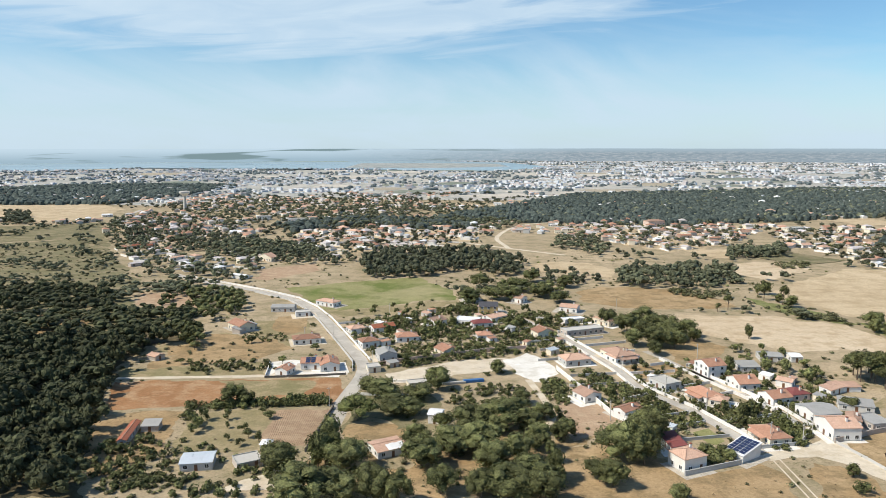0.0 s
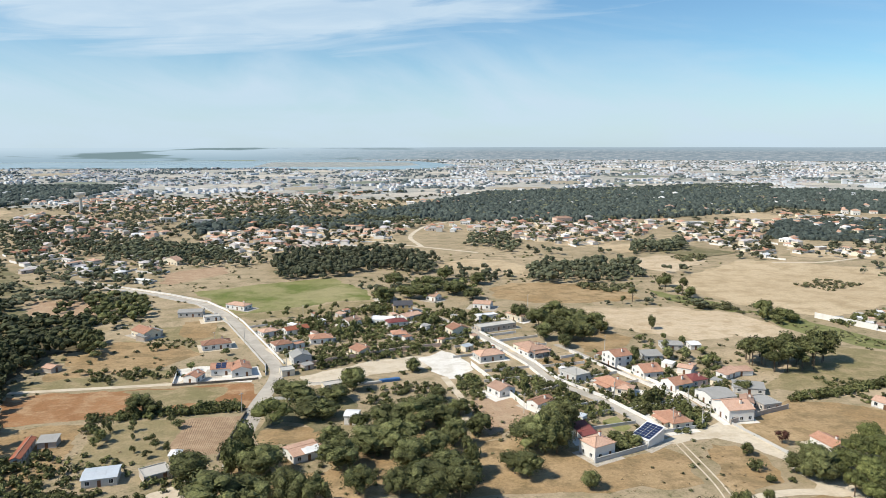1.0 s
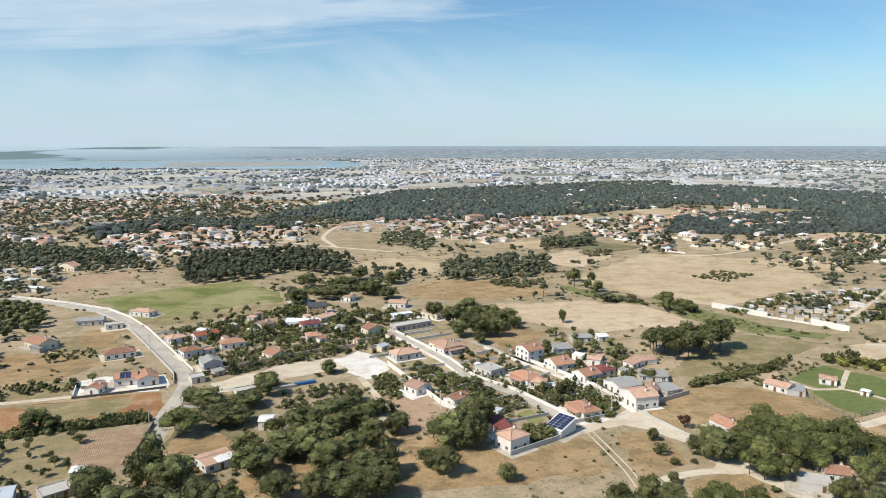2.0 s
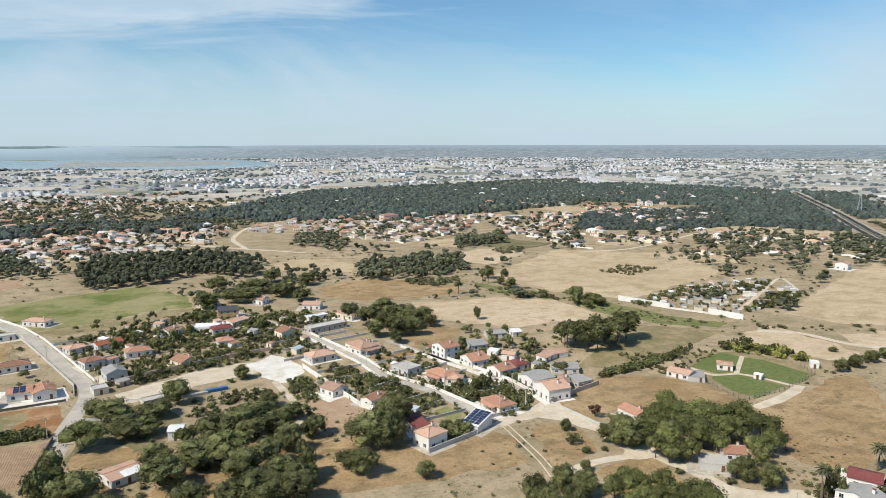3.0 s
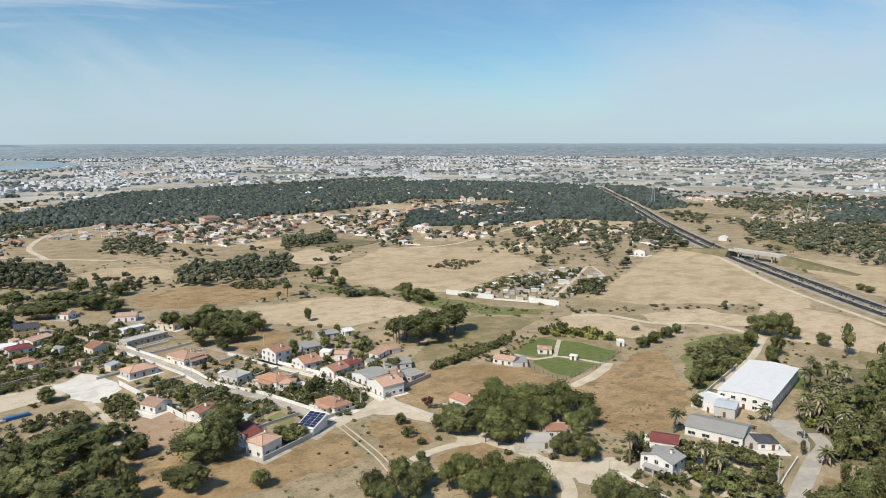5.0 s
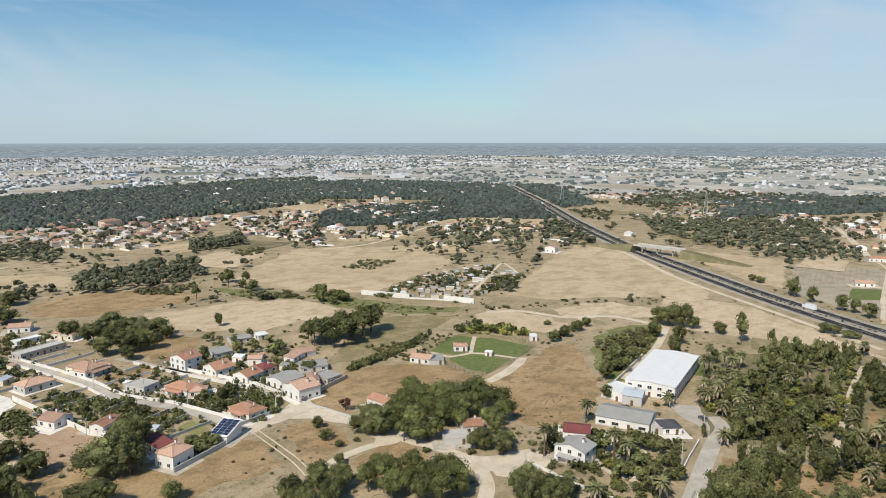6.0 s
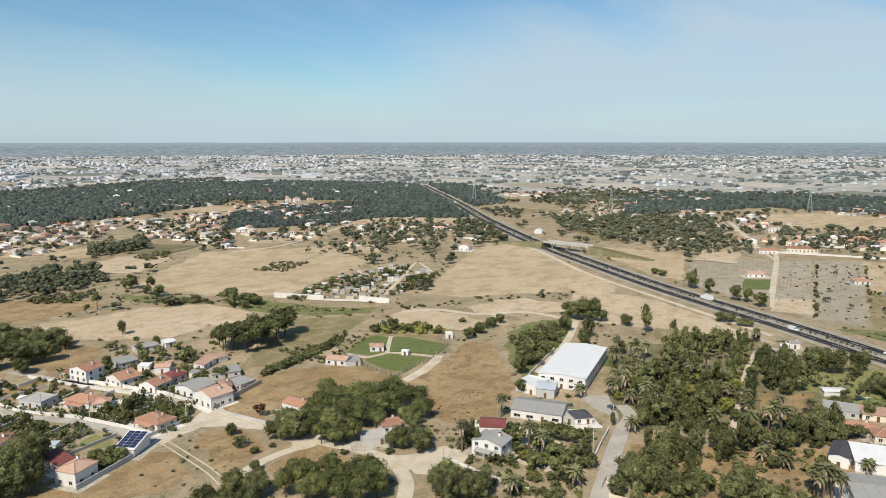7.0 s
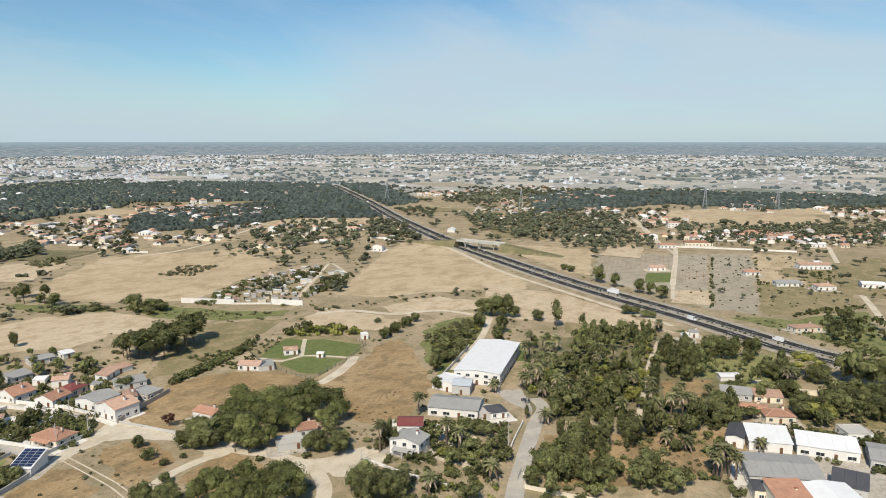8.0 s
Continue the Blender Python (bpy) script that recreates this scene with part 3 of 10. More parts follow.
def house(x, y, rot, w, d, h, kind, rise, wall, roof, label, name="house", wins=True, chimney=True, door=True, storeys=1, big=None, group="", porch=False):
    """A building whose front runs along local x at y=0; it reaches back to y=d."""
    h, rise = h * 0.86, rise * (0.82 if kind != "flat" else 1)
    if name == "house":
        d *= 0.9
        yard(x, y, rot, w, d)
    HOUSES.append((x, y, radians(rot), w, d))
    top = thing(name, label, "house" if name == "house" else name.replace("_", " "), pose(x, y, 0, 0, 0, rot), group)
    part("wall", wall_mesh(w, d, h, kind, rise), wall, top)
    bm, ridge = roof_mesh(w, d, h, kind, rise)
    roof_ob = part("roof", bm, roof, top)
    if ridge and roof in (TERRA, TERRA_PALE, TERRA_DARK):
        bm = bmesh.new()
        for a, b in ridge:
            beam(bm, (a[0], a[1], a[2] + 0.03), (b[0], b[1], b[2] + 0.03), 0.13, 5)
        part("ridge_tiles", bm, TERRA_PALE, roof_ob)
    if roof not in (TERRA, TERRA_PALE, TERRA_DARK) and kind.startswith(("gable", "shed")) and w > 7:
        n = int(w / 3)               # sheet joints
        for i in range(1, n):
            xx = -w / 2 + i * w / n
            runs = []
            if kind == "gable_x":
                k = h + 0.17 + rise * (d / 2 + 0.3)
                runs = [((xx, -0.28, h + 0.17), (xx, d / 2, k)), ((xx, d + 0.28, h + 0.17), (xx, d / 2, k))]
            elif kind == "shed":
                runs = [((xx, -0.28, h + 0.17), (xx, d + 0.28, h + 0.17 + rise * (d + 0.58)))]
            for p, q in runs:
                bm = bmesh.new()
                beam(bm, p, q, 0.05)
                part("sheet_joint", bm, roof, roof_ob)
    bm = bmesh.new()
    box(bm, -w / 2 - 0.03, -0.03, -0.3, w / 2 + 0.03, d + 0.03, 0.35)
    part("plinth", bm, CONCRETE if wall is not CONCRETE else GREY_WALL, top)
    ww, wh = big or ((2.4, 1.1) if name in ("workshop", "hall", "warehouse") else (1.2, 1.2))
    if wins:
        for s in range(storeys):
            zc = 1.5 + s * 2.55
            if zc + 0.75 > h:
                break
            for length, base, turn in ((w, (0, 0), 0), (w, (0, d), 180), (d, (-w / 2, d / 2), -90), (d, (w / 2, d / 2), 90)):
                n = max(1, int(length / (ww + 2.0)))
                for i in range(n):
                    u = (i + 0.5) / n * length - length / 2
                    if door and s == 0 and turn == 0 and i == n // 2:
                        continue
                    a = radians(turn)
                    add_window(top, pose(base[0] + u * math.cos(a), base[1] + u * math.sin(a), zc, 0, 0, turn), ww, wh)
    if door:
        n = max(1, int(w / (ww + 2.0)))
        add_door(top, pose((n // 2 + 0.5) / n * w - w / 2, 0, 0.02))
    if chimney:
        cx, cy = w * 0.22, d * 0.62
        zz = h + rise * min(w, d) / 2 + 1.0
        ch = part("chimney", boxed(-0.35, -0.3, 0, 0.35, 0.3, zz - h + 0.4), wall, top, m=pose(cx, cy, h - 0.3))
        part("chimney_cap", boxed(-0.45, -0.4, zz - h + 0.404, 0.45, 0.4, zz - h + 0.5), TERRA_DARK, ch)
    if porch:
        pd = 2.2
        bm = bmesh.new()
        slab(bm, [(-w * 0.35, -pd, 2.45), (w * 0.35, -pd, 2.45), (w * 0.35, -0.06, 2.95), (-w * 0.35, -0.06, 2.95)], 0.12)
        po = part("porch_roof", bm, roof, top)
        for xx in (-w * 0.33, 0, w * 0.33):
            part("column", boxed(xx - 0.13, -pd + 0.1, -0.2, xx + 0.13, -pd + 0.36, 2.36), wall, top)
    return top


def solar_array(x, y, z, rot, tilt, cols, rows, label):
    top = thing("solar_array", label, "solar panel", pose(x, y, z, 0, tilt, rot))
    cell = mesh_of("panel", boxed(-0.60, -0.98, 0.05, 0.60, 0.98, 0.09), SOLAR)
    rim = mesh_of("panel_frame", boxed(-0.64, -1.02, 0.02, 0.64, 1.02, 0.047), STEEL)
    for i in range(cols):
        for j in range(rows):
            p = part("panel", cell, None, top, m=pose((i - (cols - 1) / 2) * 1.42, (j - (rows - 1) / 2) * 2.25, 0))
            part("panel_frame", rim, None, p)
    return top


# ---- trees ----
def ico(sub):
    bm = bmesh.new()
    bmesh.ops.create_icosphere(bm, subdivisions=sub, radius=1)
    v = np.array([q.co[:] for q in bm.verts])
    f = np.array([[q.index for q in p.verts] for p in bm.faces])
    bm.free()
    return v, f


ICO1, ICO2 = ico(1), ico(2)


def leaf_cards(centres, normals, size, g):
    """Small bent leaf sprays, two triangles each, turned roughly outwards."""
    n = len(centres)
    nz = normals + g.normal(0, 0.55, (n, 3))
    nz /= np.linalg.norm(nz, axis=1, keepdims=True)
    ref = g.normal(0, 1, (n, 3))
    a = np.cross(nz, ref)
    a /= np.linalg.norm(a, axis=1, keepdims=True)
    b = np.cross(nz, a)
    s = size * g.uniform(0.6, 1.35, (n, 1))
    v = np.stack([centres - a * s, centres - b * s * 0.6 + nz * s * 0.25, centres + a * s, centres + b * s * 0.6 + nz * s * 0.25], 1).reshape(-1, 3)
    k = np.arange(n)[:, None] * 4
    f = np.concatenate([k + [[0, 1, 2]], k + [[0, 2, 3]]], 0)
    return v, f


def crown(seed, lobes, cards, size, spread=(1.0, 1.0, 0.75), umbrella=False, core=0.66):
    """Crown of unit radius about the origin: lumpy inner masses and many leaf sprays over them."""
    g = np.random.default_rng(seed)
    V, F, n0 = [], [], 0
    cs, rs = [], []
    for i in range(lobes):
        d = g.normal(0, 1, 3)
        d /= np.linalg.norm(d)
        d[2] = d[2] if umbrella or i % 5 < 3 else abs(d[2])
        if umbrella:
            d[2] = abs(d[2]) * 1.1 - 0.3
        c = d * (g.uniform(0.42, 0.68) if lobes > 2 else 0.1) * np.array(spread)
        cs.append(c)
        rs.append(g.uniform(0.24, 0.46) if lobes > 2 else g.uniform(0.5, 0.7))
    cs, rs = np.array(cs), np.array(rs)
    for c, r in zip(cs, rs):
        v, f = ICO1
        j = 1 + g.normal(0, 0.14, (len(v), 1))
        vv = v * j * r * core * np.array([1, 1, 0.85 if umbrella else 0.9]) + c
        V.append(vv)
        F.append(f + n0)
        n0 += len(vv)
    if cards:
        pick = g.integers(0, lobes, cards)
        d = g.normal(0, 1, (cards, 3))
        d /= np.linalg.norm(d, axis=1, keepdims=True)
        p = cs[pick] + d * rs[pick][:, None] * g.uniform(0.85, 1.13, (cards, 1)) * np.array([1, 1, 0.88 if umbrella else 0.92])
        keep = np.ones(cards, bool)
        for c, r in zip(cs, rs):
            keep &= ~(np.linalg.norm((p - c) / np.array([1, 1, 0.85 if umbrella else 0.9]), axis=1) < r * 0.72)
        v, f = leaf_cards(p[keep], d[keep], size, g)
        V.append(v)
        F.append(f + n0)
    return np.concatenate(V), np.concatenate(F)


def tri_mesh(name, v, f, mats, idx=None):
    me = bpy.data.meshes.new(name)
    me.vertices.add(len(v))
    me.vertices.foreach_set("co", np.ascontiguousarray(v, np.float32).ravel())
    me.loops.add(f.size)
    me.loops.foreach_set("vertex_index", np.ascontiguousarray(f, np.int32).ravel())
    me.polygons.add(len(f))
    me.polygons.foreach_set("loop_start", np.arange(0, f.size, 3, dtype=np.int32))
    if idx is not None:
        me.polygons.foreach_set("material_index", np.ascontiguousarray(idx, np.int32))
    for m in mats:
        me.materials.append(m)
    me.update(calc_edges=True)
    me.shade_flat()
    return me


def trunk_bm(h, r, seed, limbs=4, spread=0.5):
    g = random.Random(seed)
    bm = bmesh.new()
    bx, by = g.uniform(-0.05, 0.05) * h, g.uniform(-0.05, 0.05) * h
    tube(bm, [(0, 0, -0.3), (bx * 0.4, by * 0.4, h * 0.5), (bx, by, h)], [r * 1.25, r * 0.85, r * 0.55])
    for i in range(limbs):
        a = 2 * math.pi * (i + g.random()) / limbs
        z = h * g.uniform(0.55, 0.95)
        q = spread * h * g.uniform(0.5, 1.0)
        beam(bm, (bx * 0.8, by * 0.8, z), (bx + q * math.cos(a), by + q * math.sin(a), z + q * 0.9), r * 0.35, 5)
    return bm


# kinds: crown settings, leaves, trunk height and crown half-height as shares of the tree's height, crown width share
KINDS = {
    "oak": dict(n=7, lobes=28, cards=2000, size=0.048, leaf=LEAF_DARK, trunk=0.28, rz=0.50, spread=(0.95, 0.95, 0.95), label="dark green spreading cork oak on dry ground", cat="tree"),
    "pine": dict(n=5, lobes=28, cards=2100, size=0.048, leaf=LEAF_PINE, trunk=0.36, rz=0.50, umbrella=True, label="umbrella pine with a wide domed green crown", cat="pine tree"),
    "tallpine": dict(n=4, lobes=13, cards=620, size=0.08, leaf=LEAF_DARK, trunk=0.46, rz=0.40, umbrella=True, label="tall pine with a bare trunk and small high crown", cat="pine tree"),
    "orchard": dict(n=4, lobes=9, cards=380, size=0.11, leaf=LEAF_LIGHT, trunk=0.25, rz=0.44, label="small leafy fruit tree in a garden", cat="tree"),
    "cypress": dict(n=3, lobes=12, cards=420, size=0.10, leaf=LEAF_DARK, trunk=0.12, rz=0.46, spread=(0.45, 0.45, 1.0), label="tall narrow dark conifer", cat="tree"),
    "round": dict(n=5, lobes=16, cards=900, size=0.075, leaf=LEAF_LIGHT, trunk=0.22, rz=0.50, spread=(0.85, 0.85, 1.0), label="round leafy green garden tree", cat="tree"),
    "conifer": dict(n=4, lobes=15, cards=760, size=0.08, leaf=LEAF_DARK, trunk=0.14, rz=0.50, spread=(0.7, 0.7, 1.05), label="tall dark green conifer in a garden", cat="tree"),
    "blue": dict(n=3, lobes=12, cards=480, size=0.085, leaf=LEAF_BLUE, trunk=0.45, rz=0.34, label="grey-green eucalyptus tree with a loose crown", cat="tree"),
    "gold": dict(n=2, lobes=11, cards=460, size=0.10, leaf=LEAF_GOLD, trunk=0.35, rz=0.36, label="yellow-green leafy garden tree", cat="tree"),
    "red": dict(n=1, lobes=9, cards=380, size=0.10, leaf=LEAF_RED, trunk=0.2, rz=0.42, label="dark copper-leaved ornamental tree", cat="tree"),
}
_trees = {}


def tree(x, y, h, r, kind="oak"):
    """A tree h metres high with a crown r metres wide each way."""
    k = KINDS[kind]
    i = rng.randrange(k["n"])
    if (kind, i) not in _trees:
        v, f = crown(sum(map(ord, kind)) * 10 + i, k["lobes"], k["cards"], k["size"], k.get("spread", (1, 1, 0.8)), k.get("umbrella", False), 0.72)
        rz = k["rz"]
        v = v * np.array([1, 1, rz]) + np.array([0, 0, 1 - rz * 0.98])
        bm = trunk_bm(k["trunk"] + 0.12, 0.035, i, 5, 0.32)
        _trees[kind, i] = (tri_mesh("crown", v, f, [k["leaf"]]), mesh_of("trunk", bm, BARK))
    cm, tm = _trees[kind, i]
    a = rng.uniform(0, 360)
    if kind in ("oak", "pine", "round"):
        r *= 0.9 if kind == "pine" else 0.95
    h, thick = h * rng.uniform(0.95, 1.25), min(h, 9.0)
    top = thing({"pine": "pine_tree", "tallpine": "pine_tree", "cypress": "conifer", "conifer": "conifer", "orchard": "fruit_tree"}.get(kind, "tree"), k["label"], k["cat"], pose(x, y, 0, 0, 0, a))
    part("trunk", tm, None, top, m=Matrix.Diagonal((thick * 0.8, thick * 0.8, h, 1)))
    part("crown", cm, None, top, m=Matrix.Diagonal((r * rng.uniform(0.92, 1.08), r * rng.uniform(0.92, 1.08), h, 1)))
    return top


_bush = {}


def bush(x, y, r, h, leaf="olive"):
    key = (leaf, rng.randrange(3))
    mats = {"olive": LEAF_OLIVE, "dark": LEAF_DARK, "light": LEAF_LIGHT, "pine": LEAF_PINE, "gold": LEAF_GOLD}
    if key not in _bush:
        v, f = crown(900 + key[1] * 7 + len(leaf), 8, 240, 0.13, (0.9, 0.9, 0.6))
        v = v * np.array([1, 1, 0.62]) + np.array([0, 0, 0.42])
        _bush[key] = tri_mesh("bush", v, f, [mats[leaf]])
    ob = new("bush", _bush[key])
    ob.matrix_basis = pose(x, y, 0, 0, 0, rng.uniform(0, 360)) @ Matrix.Diagonal((r, r, h, 1))
    words = {"olive": "dusty grey-green shrub on dry ground", "dark": "dense dark green shrub", "light": "leafy green garden shrub", "pine": "round bright green shrub", "gold": "yellow-green garden shrub"}
    return tagged(ob, words[leaf], "shrub")


_palm = []


def palm(x, y, h, r=2.6):
    h, r = h * 1.1, r * 1.22
    if len(_palm) < 3:
        g = random.Random(40 + len(_palm))
        bm, dead = bmesh.new(), bmesh.new()
        for i in range(34):
            a, up_ = 2 * math.pi * i * 0.382, 1.15 - 1.75 * i / 34
            target = bm if i < 26 else dead
            prev = None
            L = g.uniform(0.85, 1.1)
            for s in range(5):
                t = s / 4
                rr = L * t * math.cos(up_ * 0.8) if up_ > 0 else L * t * 0.75
                zz = L * (t * math.sin(up_) - 0.55 * t * t)
                wd = 0.16 * math.sin(math.pi * (0.12 + 0.83 * t))
                c = Vector((rr * math.cos(a), rr * math.sin(a), zz))
                sd = Vector((-math.sin(a), math.cos(a), 0)) * wd
                row = (target.verts.new(c - sd - Vector((0, 0, wd * 0.5))), target.verts.new(c), target.verts.new(c + sd - Vector((0, 0, wd * 0.5))))
                if prev:
                    target.faces.new((prev[0], prev[1], row[1], row[0]))
                    target.faces.new((prev[1], prev[2], row[2], row[1]))
                prev = row
        tb = bmesh.new()
        tube(tb, [(0, 0, -0.3), (0.03, 0.01, 0.5), (0, 0, 1.0)], [0.045, 0.034, 0.04])
        _palm.append((mesh_of("fronds", bm, PALM_LEAF), mesh_of("dead_fronds", dead, DRY_LEAF), mesh_of("trunk", tb, BARK)))
    f, dd, t = _palm[rng.randrange(len(_palm))]
    top = thing("palm_tree", "palm tree with arching green fronds and a dry skirt", "palm tree", pose(x, y, 0, 0, 0, rng.uniform(0, 360)))
    part("trunk", t, None, top, m=Matrix.Diagonal((h, h, h, 1)))
    part("fronds", f, None, top, m=pose(0, 0, h) @ Matrix.Diagonal((r, r, r, 1)))
    part("dead_fronds", dd, None, top, "dry brown hanging fronds", m=pose(0, 0, h) @ Matrix.Diagonal((r, r, r, 1)))
    return top


def inside(pts, poly):
    """Which of the points (n, 2) lie in a polygon."""
    x, y = pts[:, 0], pts[:, 1]
    hit = np.zeros(len(pts), bool)
    for (x0, y0), (x1, y1) in zip(poly, poly[1:] + poly[:1]):
        c = (y0 > y) != (y1 > y)
        hit ^= c & (x < (x1 - x0) * (y - y0) / (y1 - y0 + 1e-12) + x0)
    return hit


CLEAR = []


def spots(poly, gap, g, jitter=0.42, keep=1.0):
    """Uneven points about gap metres apart within a polygon."""
    p = np.array(poly)
    lo, hi = p.min(0), p.max(0)
    nx, ny = (np.ceil((hi - lo) / gap) + 1).astype(int)
    xs, ys = np.meshgrid(np.arange(nx), np.arange(ny))
    q = np.stack([xs.ravel() + 0.5 * (ys.ravel() % 2), ys.ravel() * 0.9], 1) + g.uniform(-jitter, jitter, (nx * ny, 2))
    q = q * gap + lo
    q = q[inside(q, poly)]
    for c in CLEAR:
        q = q[~inside(q, c)] if len(q) else q
    return q[g.random(len(q)) < keep]


def joined(name, label, category, templates, places, mats, seed=1, aligned=False):
    """Many alike things in one mesh. templates: (verts, tris, material index); places: (x, y, scale_xy, scale_z)."""
    g = np.random.default_rng(seed)
    if not len(places):
        return None
    V, F, I, n0 = [], [], [], 0
    pick = g.integers(0, len(templates), len(places))
    turn = g.uniform(0, 2 * math.pi, len(places))
    if aligned:                     # streets: two directions, swinging slowly over the plain
        turn = 0.6 * np.sin(places[:, 0] * 0.004) + 0.5 * np.cos(places[:, 1] * 0.0031) + g.choice([0, math.pi / 2], len(places)) + g.normal(0, 0.06, len(places))
    for t, (v, f, idx) in enumerate(templates):
        sel = np.where(pick == t)[0]
        if not len(sel):
            continue
        q = places[sel]
        c, s = np.cos(turn[sel])[:, None], np.sin(turn[sel])[:, None]
        X = (c * v[:, 0] - s * v[:, 1]) * q[:, 2:3] + q[:, 0:1]
        Y = (s * v[:, 0] + c * v[:, 1]) * q[:, 2:3] + q[:, 1:2]
        Z = v[:, 2][None] * q[:, 3:4]
        V.append(np.stack([X, Y, Z], -1).reshape(-1, 3))
        F.append((f[None] + (np.arange(len(sel)) * len(v))[:, None, None]).reshape(-1, 3) + n0)
        I.append(np.tile(idx, len(sel)))
        n0 += len(sel) * len(v)
    ob = new(name, tri_mesh(name, np.concatenate(V), np.concatenate(F), mats, np.concatenate(I)))
    return tagged(ob, label, category, kind="stuff")


def tree_templates(n, lobes, cards, size, rz=0.42, seed=50, umbrella=False, core=0.9):
    out = []
    for i in range(n):
        v, f = crown(seed + i, lobes, cards, size, (1, 1, 0.8), umbrella, core)
        v = v * np.array([1, 1, rz]) + np.array([0, 0, 1 - rz])
        out.append((v, f, np.zeros(len(f), np.int32)))
    return out


NEAR_TREES = tree_templates(8, 8, 160, 0.13, 0.50, 90, core=0.74)
MID_TREES = tree_templates(8, 6, 64, 0.165, 0.50, 50, core=0.84)
BACK_TREES = tree_templates(8, 4, 26, 0.19, 0.50, 60, core=0.95)
LIGHT_TREES = tree_templates(8, 3, 18, 0.30, 0.50, 80, core=0.85)
FAR_TREES = tree_templates(8, 1, 12, 0.36, 0.50, 70)
SPECKLES = []
for i in range(6):
    gg = np.random.default_rng(700 + i)
    k = 6
    ang = np.arange(k) * 2 * math.pi / k
    rim_pts = np.stack([np.cos(ang), np.sin(ang), np.full(k, 0.05)], 1) * gg.uniform(0.75, 1.2, (k, 1))
    mid_pts = np.stack([np.cos(ang + 0.4) * 0.8, np.sin(ang + 0.4) * 0.8, np.full(k, 0.7)], 1) * gg.uniform(0.8, 1.15, (k, 1))
    v = np.concatenate([rim_pts, mid_pts, [[0.1, 0.05, 1.0]]])
    f = []
    for j in range(k):
        n = (j + 1) % k
        f += [(j, n, k + j), (n, k + n, k + j), (k + j, k + n, 2 * k)]
    SPECKLES.append((v, np.array(f), np.zeros(len(f), np.int32)))


def woods(name, label, poly, gap, h, r, leaf, seed, far=False, keep=1.0, clump=None):
    """A wood as one joined mass of trees; far ones are finer, with plainer crowns."""
    g = np.random.default_rng(seed)
    if far:
        gap, h, r = gap * 0.68, h * 0.66, r * 0.72
    q = free_of(spots(poly, gap, g, keep=keep), r * 0.5, False)
    if clump is not None and len(q):
        q = clumped(q, 0.028, clump, seed)
    if not len(q):
        return None
    s = g.uniform(0.62, 1.32, len(q))
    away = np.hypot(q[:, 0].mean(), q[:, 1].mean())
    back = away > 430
    # beyond 500 m dark leaves change to the haze-paled colour
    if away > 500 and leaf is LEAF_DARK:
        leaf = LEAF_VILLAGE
    if back and not far:
        h, r = h * 0.98, r * 1.14
    elif not far and leaf is not LEAF_GOLD:
        h, r = h * 1.32, r * 0.92
    pl = np.stack([q[:, 0], q[:, 1], r * s * g.uniform(0.8, 1.2, len(q)), h * s * g.uniform(0.8, 1.2, len(q))], 1)
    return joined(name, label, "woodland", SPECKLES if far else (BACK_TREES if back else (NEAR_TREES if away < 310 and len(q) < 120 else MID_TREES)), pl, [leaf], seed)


def house_template(w, d, h, rise, hip=False, panes=True):
    v = [(-w / 2, -d / 2, 0), (w / 2, -d / 2, 0), (w / 2, d / 2, 0), (-w / 2, d / 2, 0), (-w / 2, -d / 2, h), (w / 2, -d / 2, h), (w / 2, d / 2, h), (-w / 2, d / 2, h)]
    f = [(0, 1, 5), (0, 5, 4), (1, 2, 6), (1, 6, 5), (2, 3, 7), (2, 7, 6), (3, 0, 4), (3, 4, 7)]
    idx = [0] * 8
    o, e, k = 0.4, h - 0.1, h + rise * d / 2
    s = d / 2 if hip else -o
    v += [(-w / 2 - o, -d / 2 - o, e), (w / 2 + o, -d / 2 - o, e), (w / 2 + o, d / 2 + o, e), (-w / 2 - o, d / 2 + o, e), (-w / 2 + s, 0, k), (w / 2 - s, 0, k)]
    f += [(8, 9, 13), (8, 13, 12), (10, 11, 12), (10, 12, 13), (11, 8, 12), (9, 10, 13)]
    idx += [1, 1, 1, 1, 1 if hip else 0, 1 if hip else 0]
    # window and door openings as small dark panes set on the fronts
    n = len(v)
    for j, sx in enumerate((-0.3, 0.0, 0.3) if panes else ()):
        for sy in (-1, 1):
            y = sy * (d / 2 + 0.03)
            a, b = w * sx - 0.6, w * sx + 0.6
            z0, z1 = (0.9, 2.2) if j != 1 else (0.05, 2.1)
            v += [(a, y, z0), (b, y, z0), (b, y, z1), (a, y, z1)]
            f += [(n, n + 1, n + 2), (n, n + 2, n + 3)]
            idx += [2, 2]
            n += 4
    return np.array(v, float), np.array(f), np.array(idx, np.int32)


def hamlet(label, poly, gap, seed, keep=0.8, mats=None, size=1.0, tall=False):
    """Far houses, joined: walls, roofs and openings."""
    g = np.random.default_rng(seed)
    q = spots(poly, gap, g, keep=keep)
    if tall:
        T = [house_template(18, 12, 9, 0.15, True), house_template(24, 11, 12, 0.12, True), house_template(14, 11, 8, 0.3, True)]
    else:
        T = [house_template(10, 7.5, 3.0, 0.5), house_template(13, 9, 3.2, 0.55, True), house_template(9, 8, 5.8, 0.55, True), house_template(16, 7, 3.4, 0.4), house_template(7, 5, 2.6, 0.3)]
    s = g.uniform(0.8, 1.2, len(q)) * size
    return joined("hamlet", label, "houses", T, np.stack([q[:, 0], q[:, 1], s, s], 1), mats or [WHITE, TERRA_PALE, GLASS], seed, True)



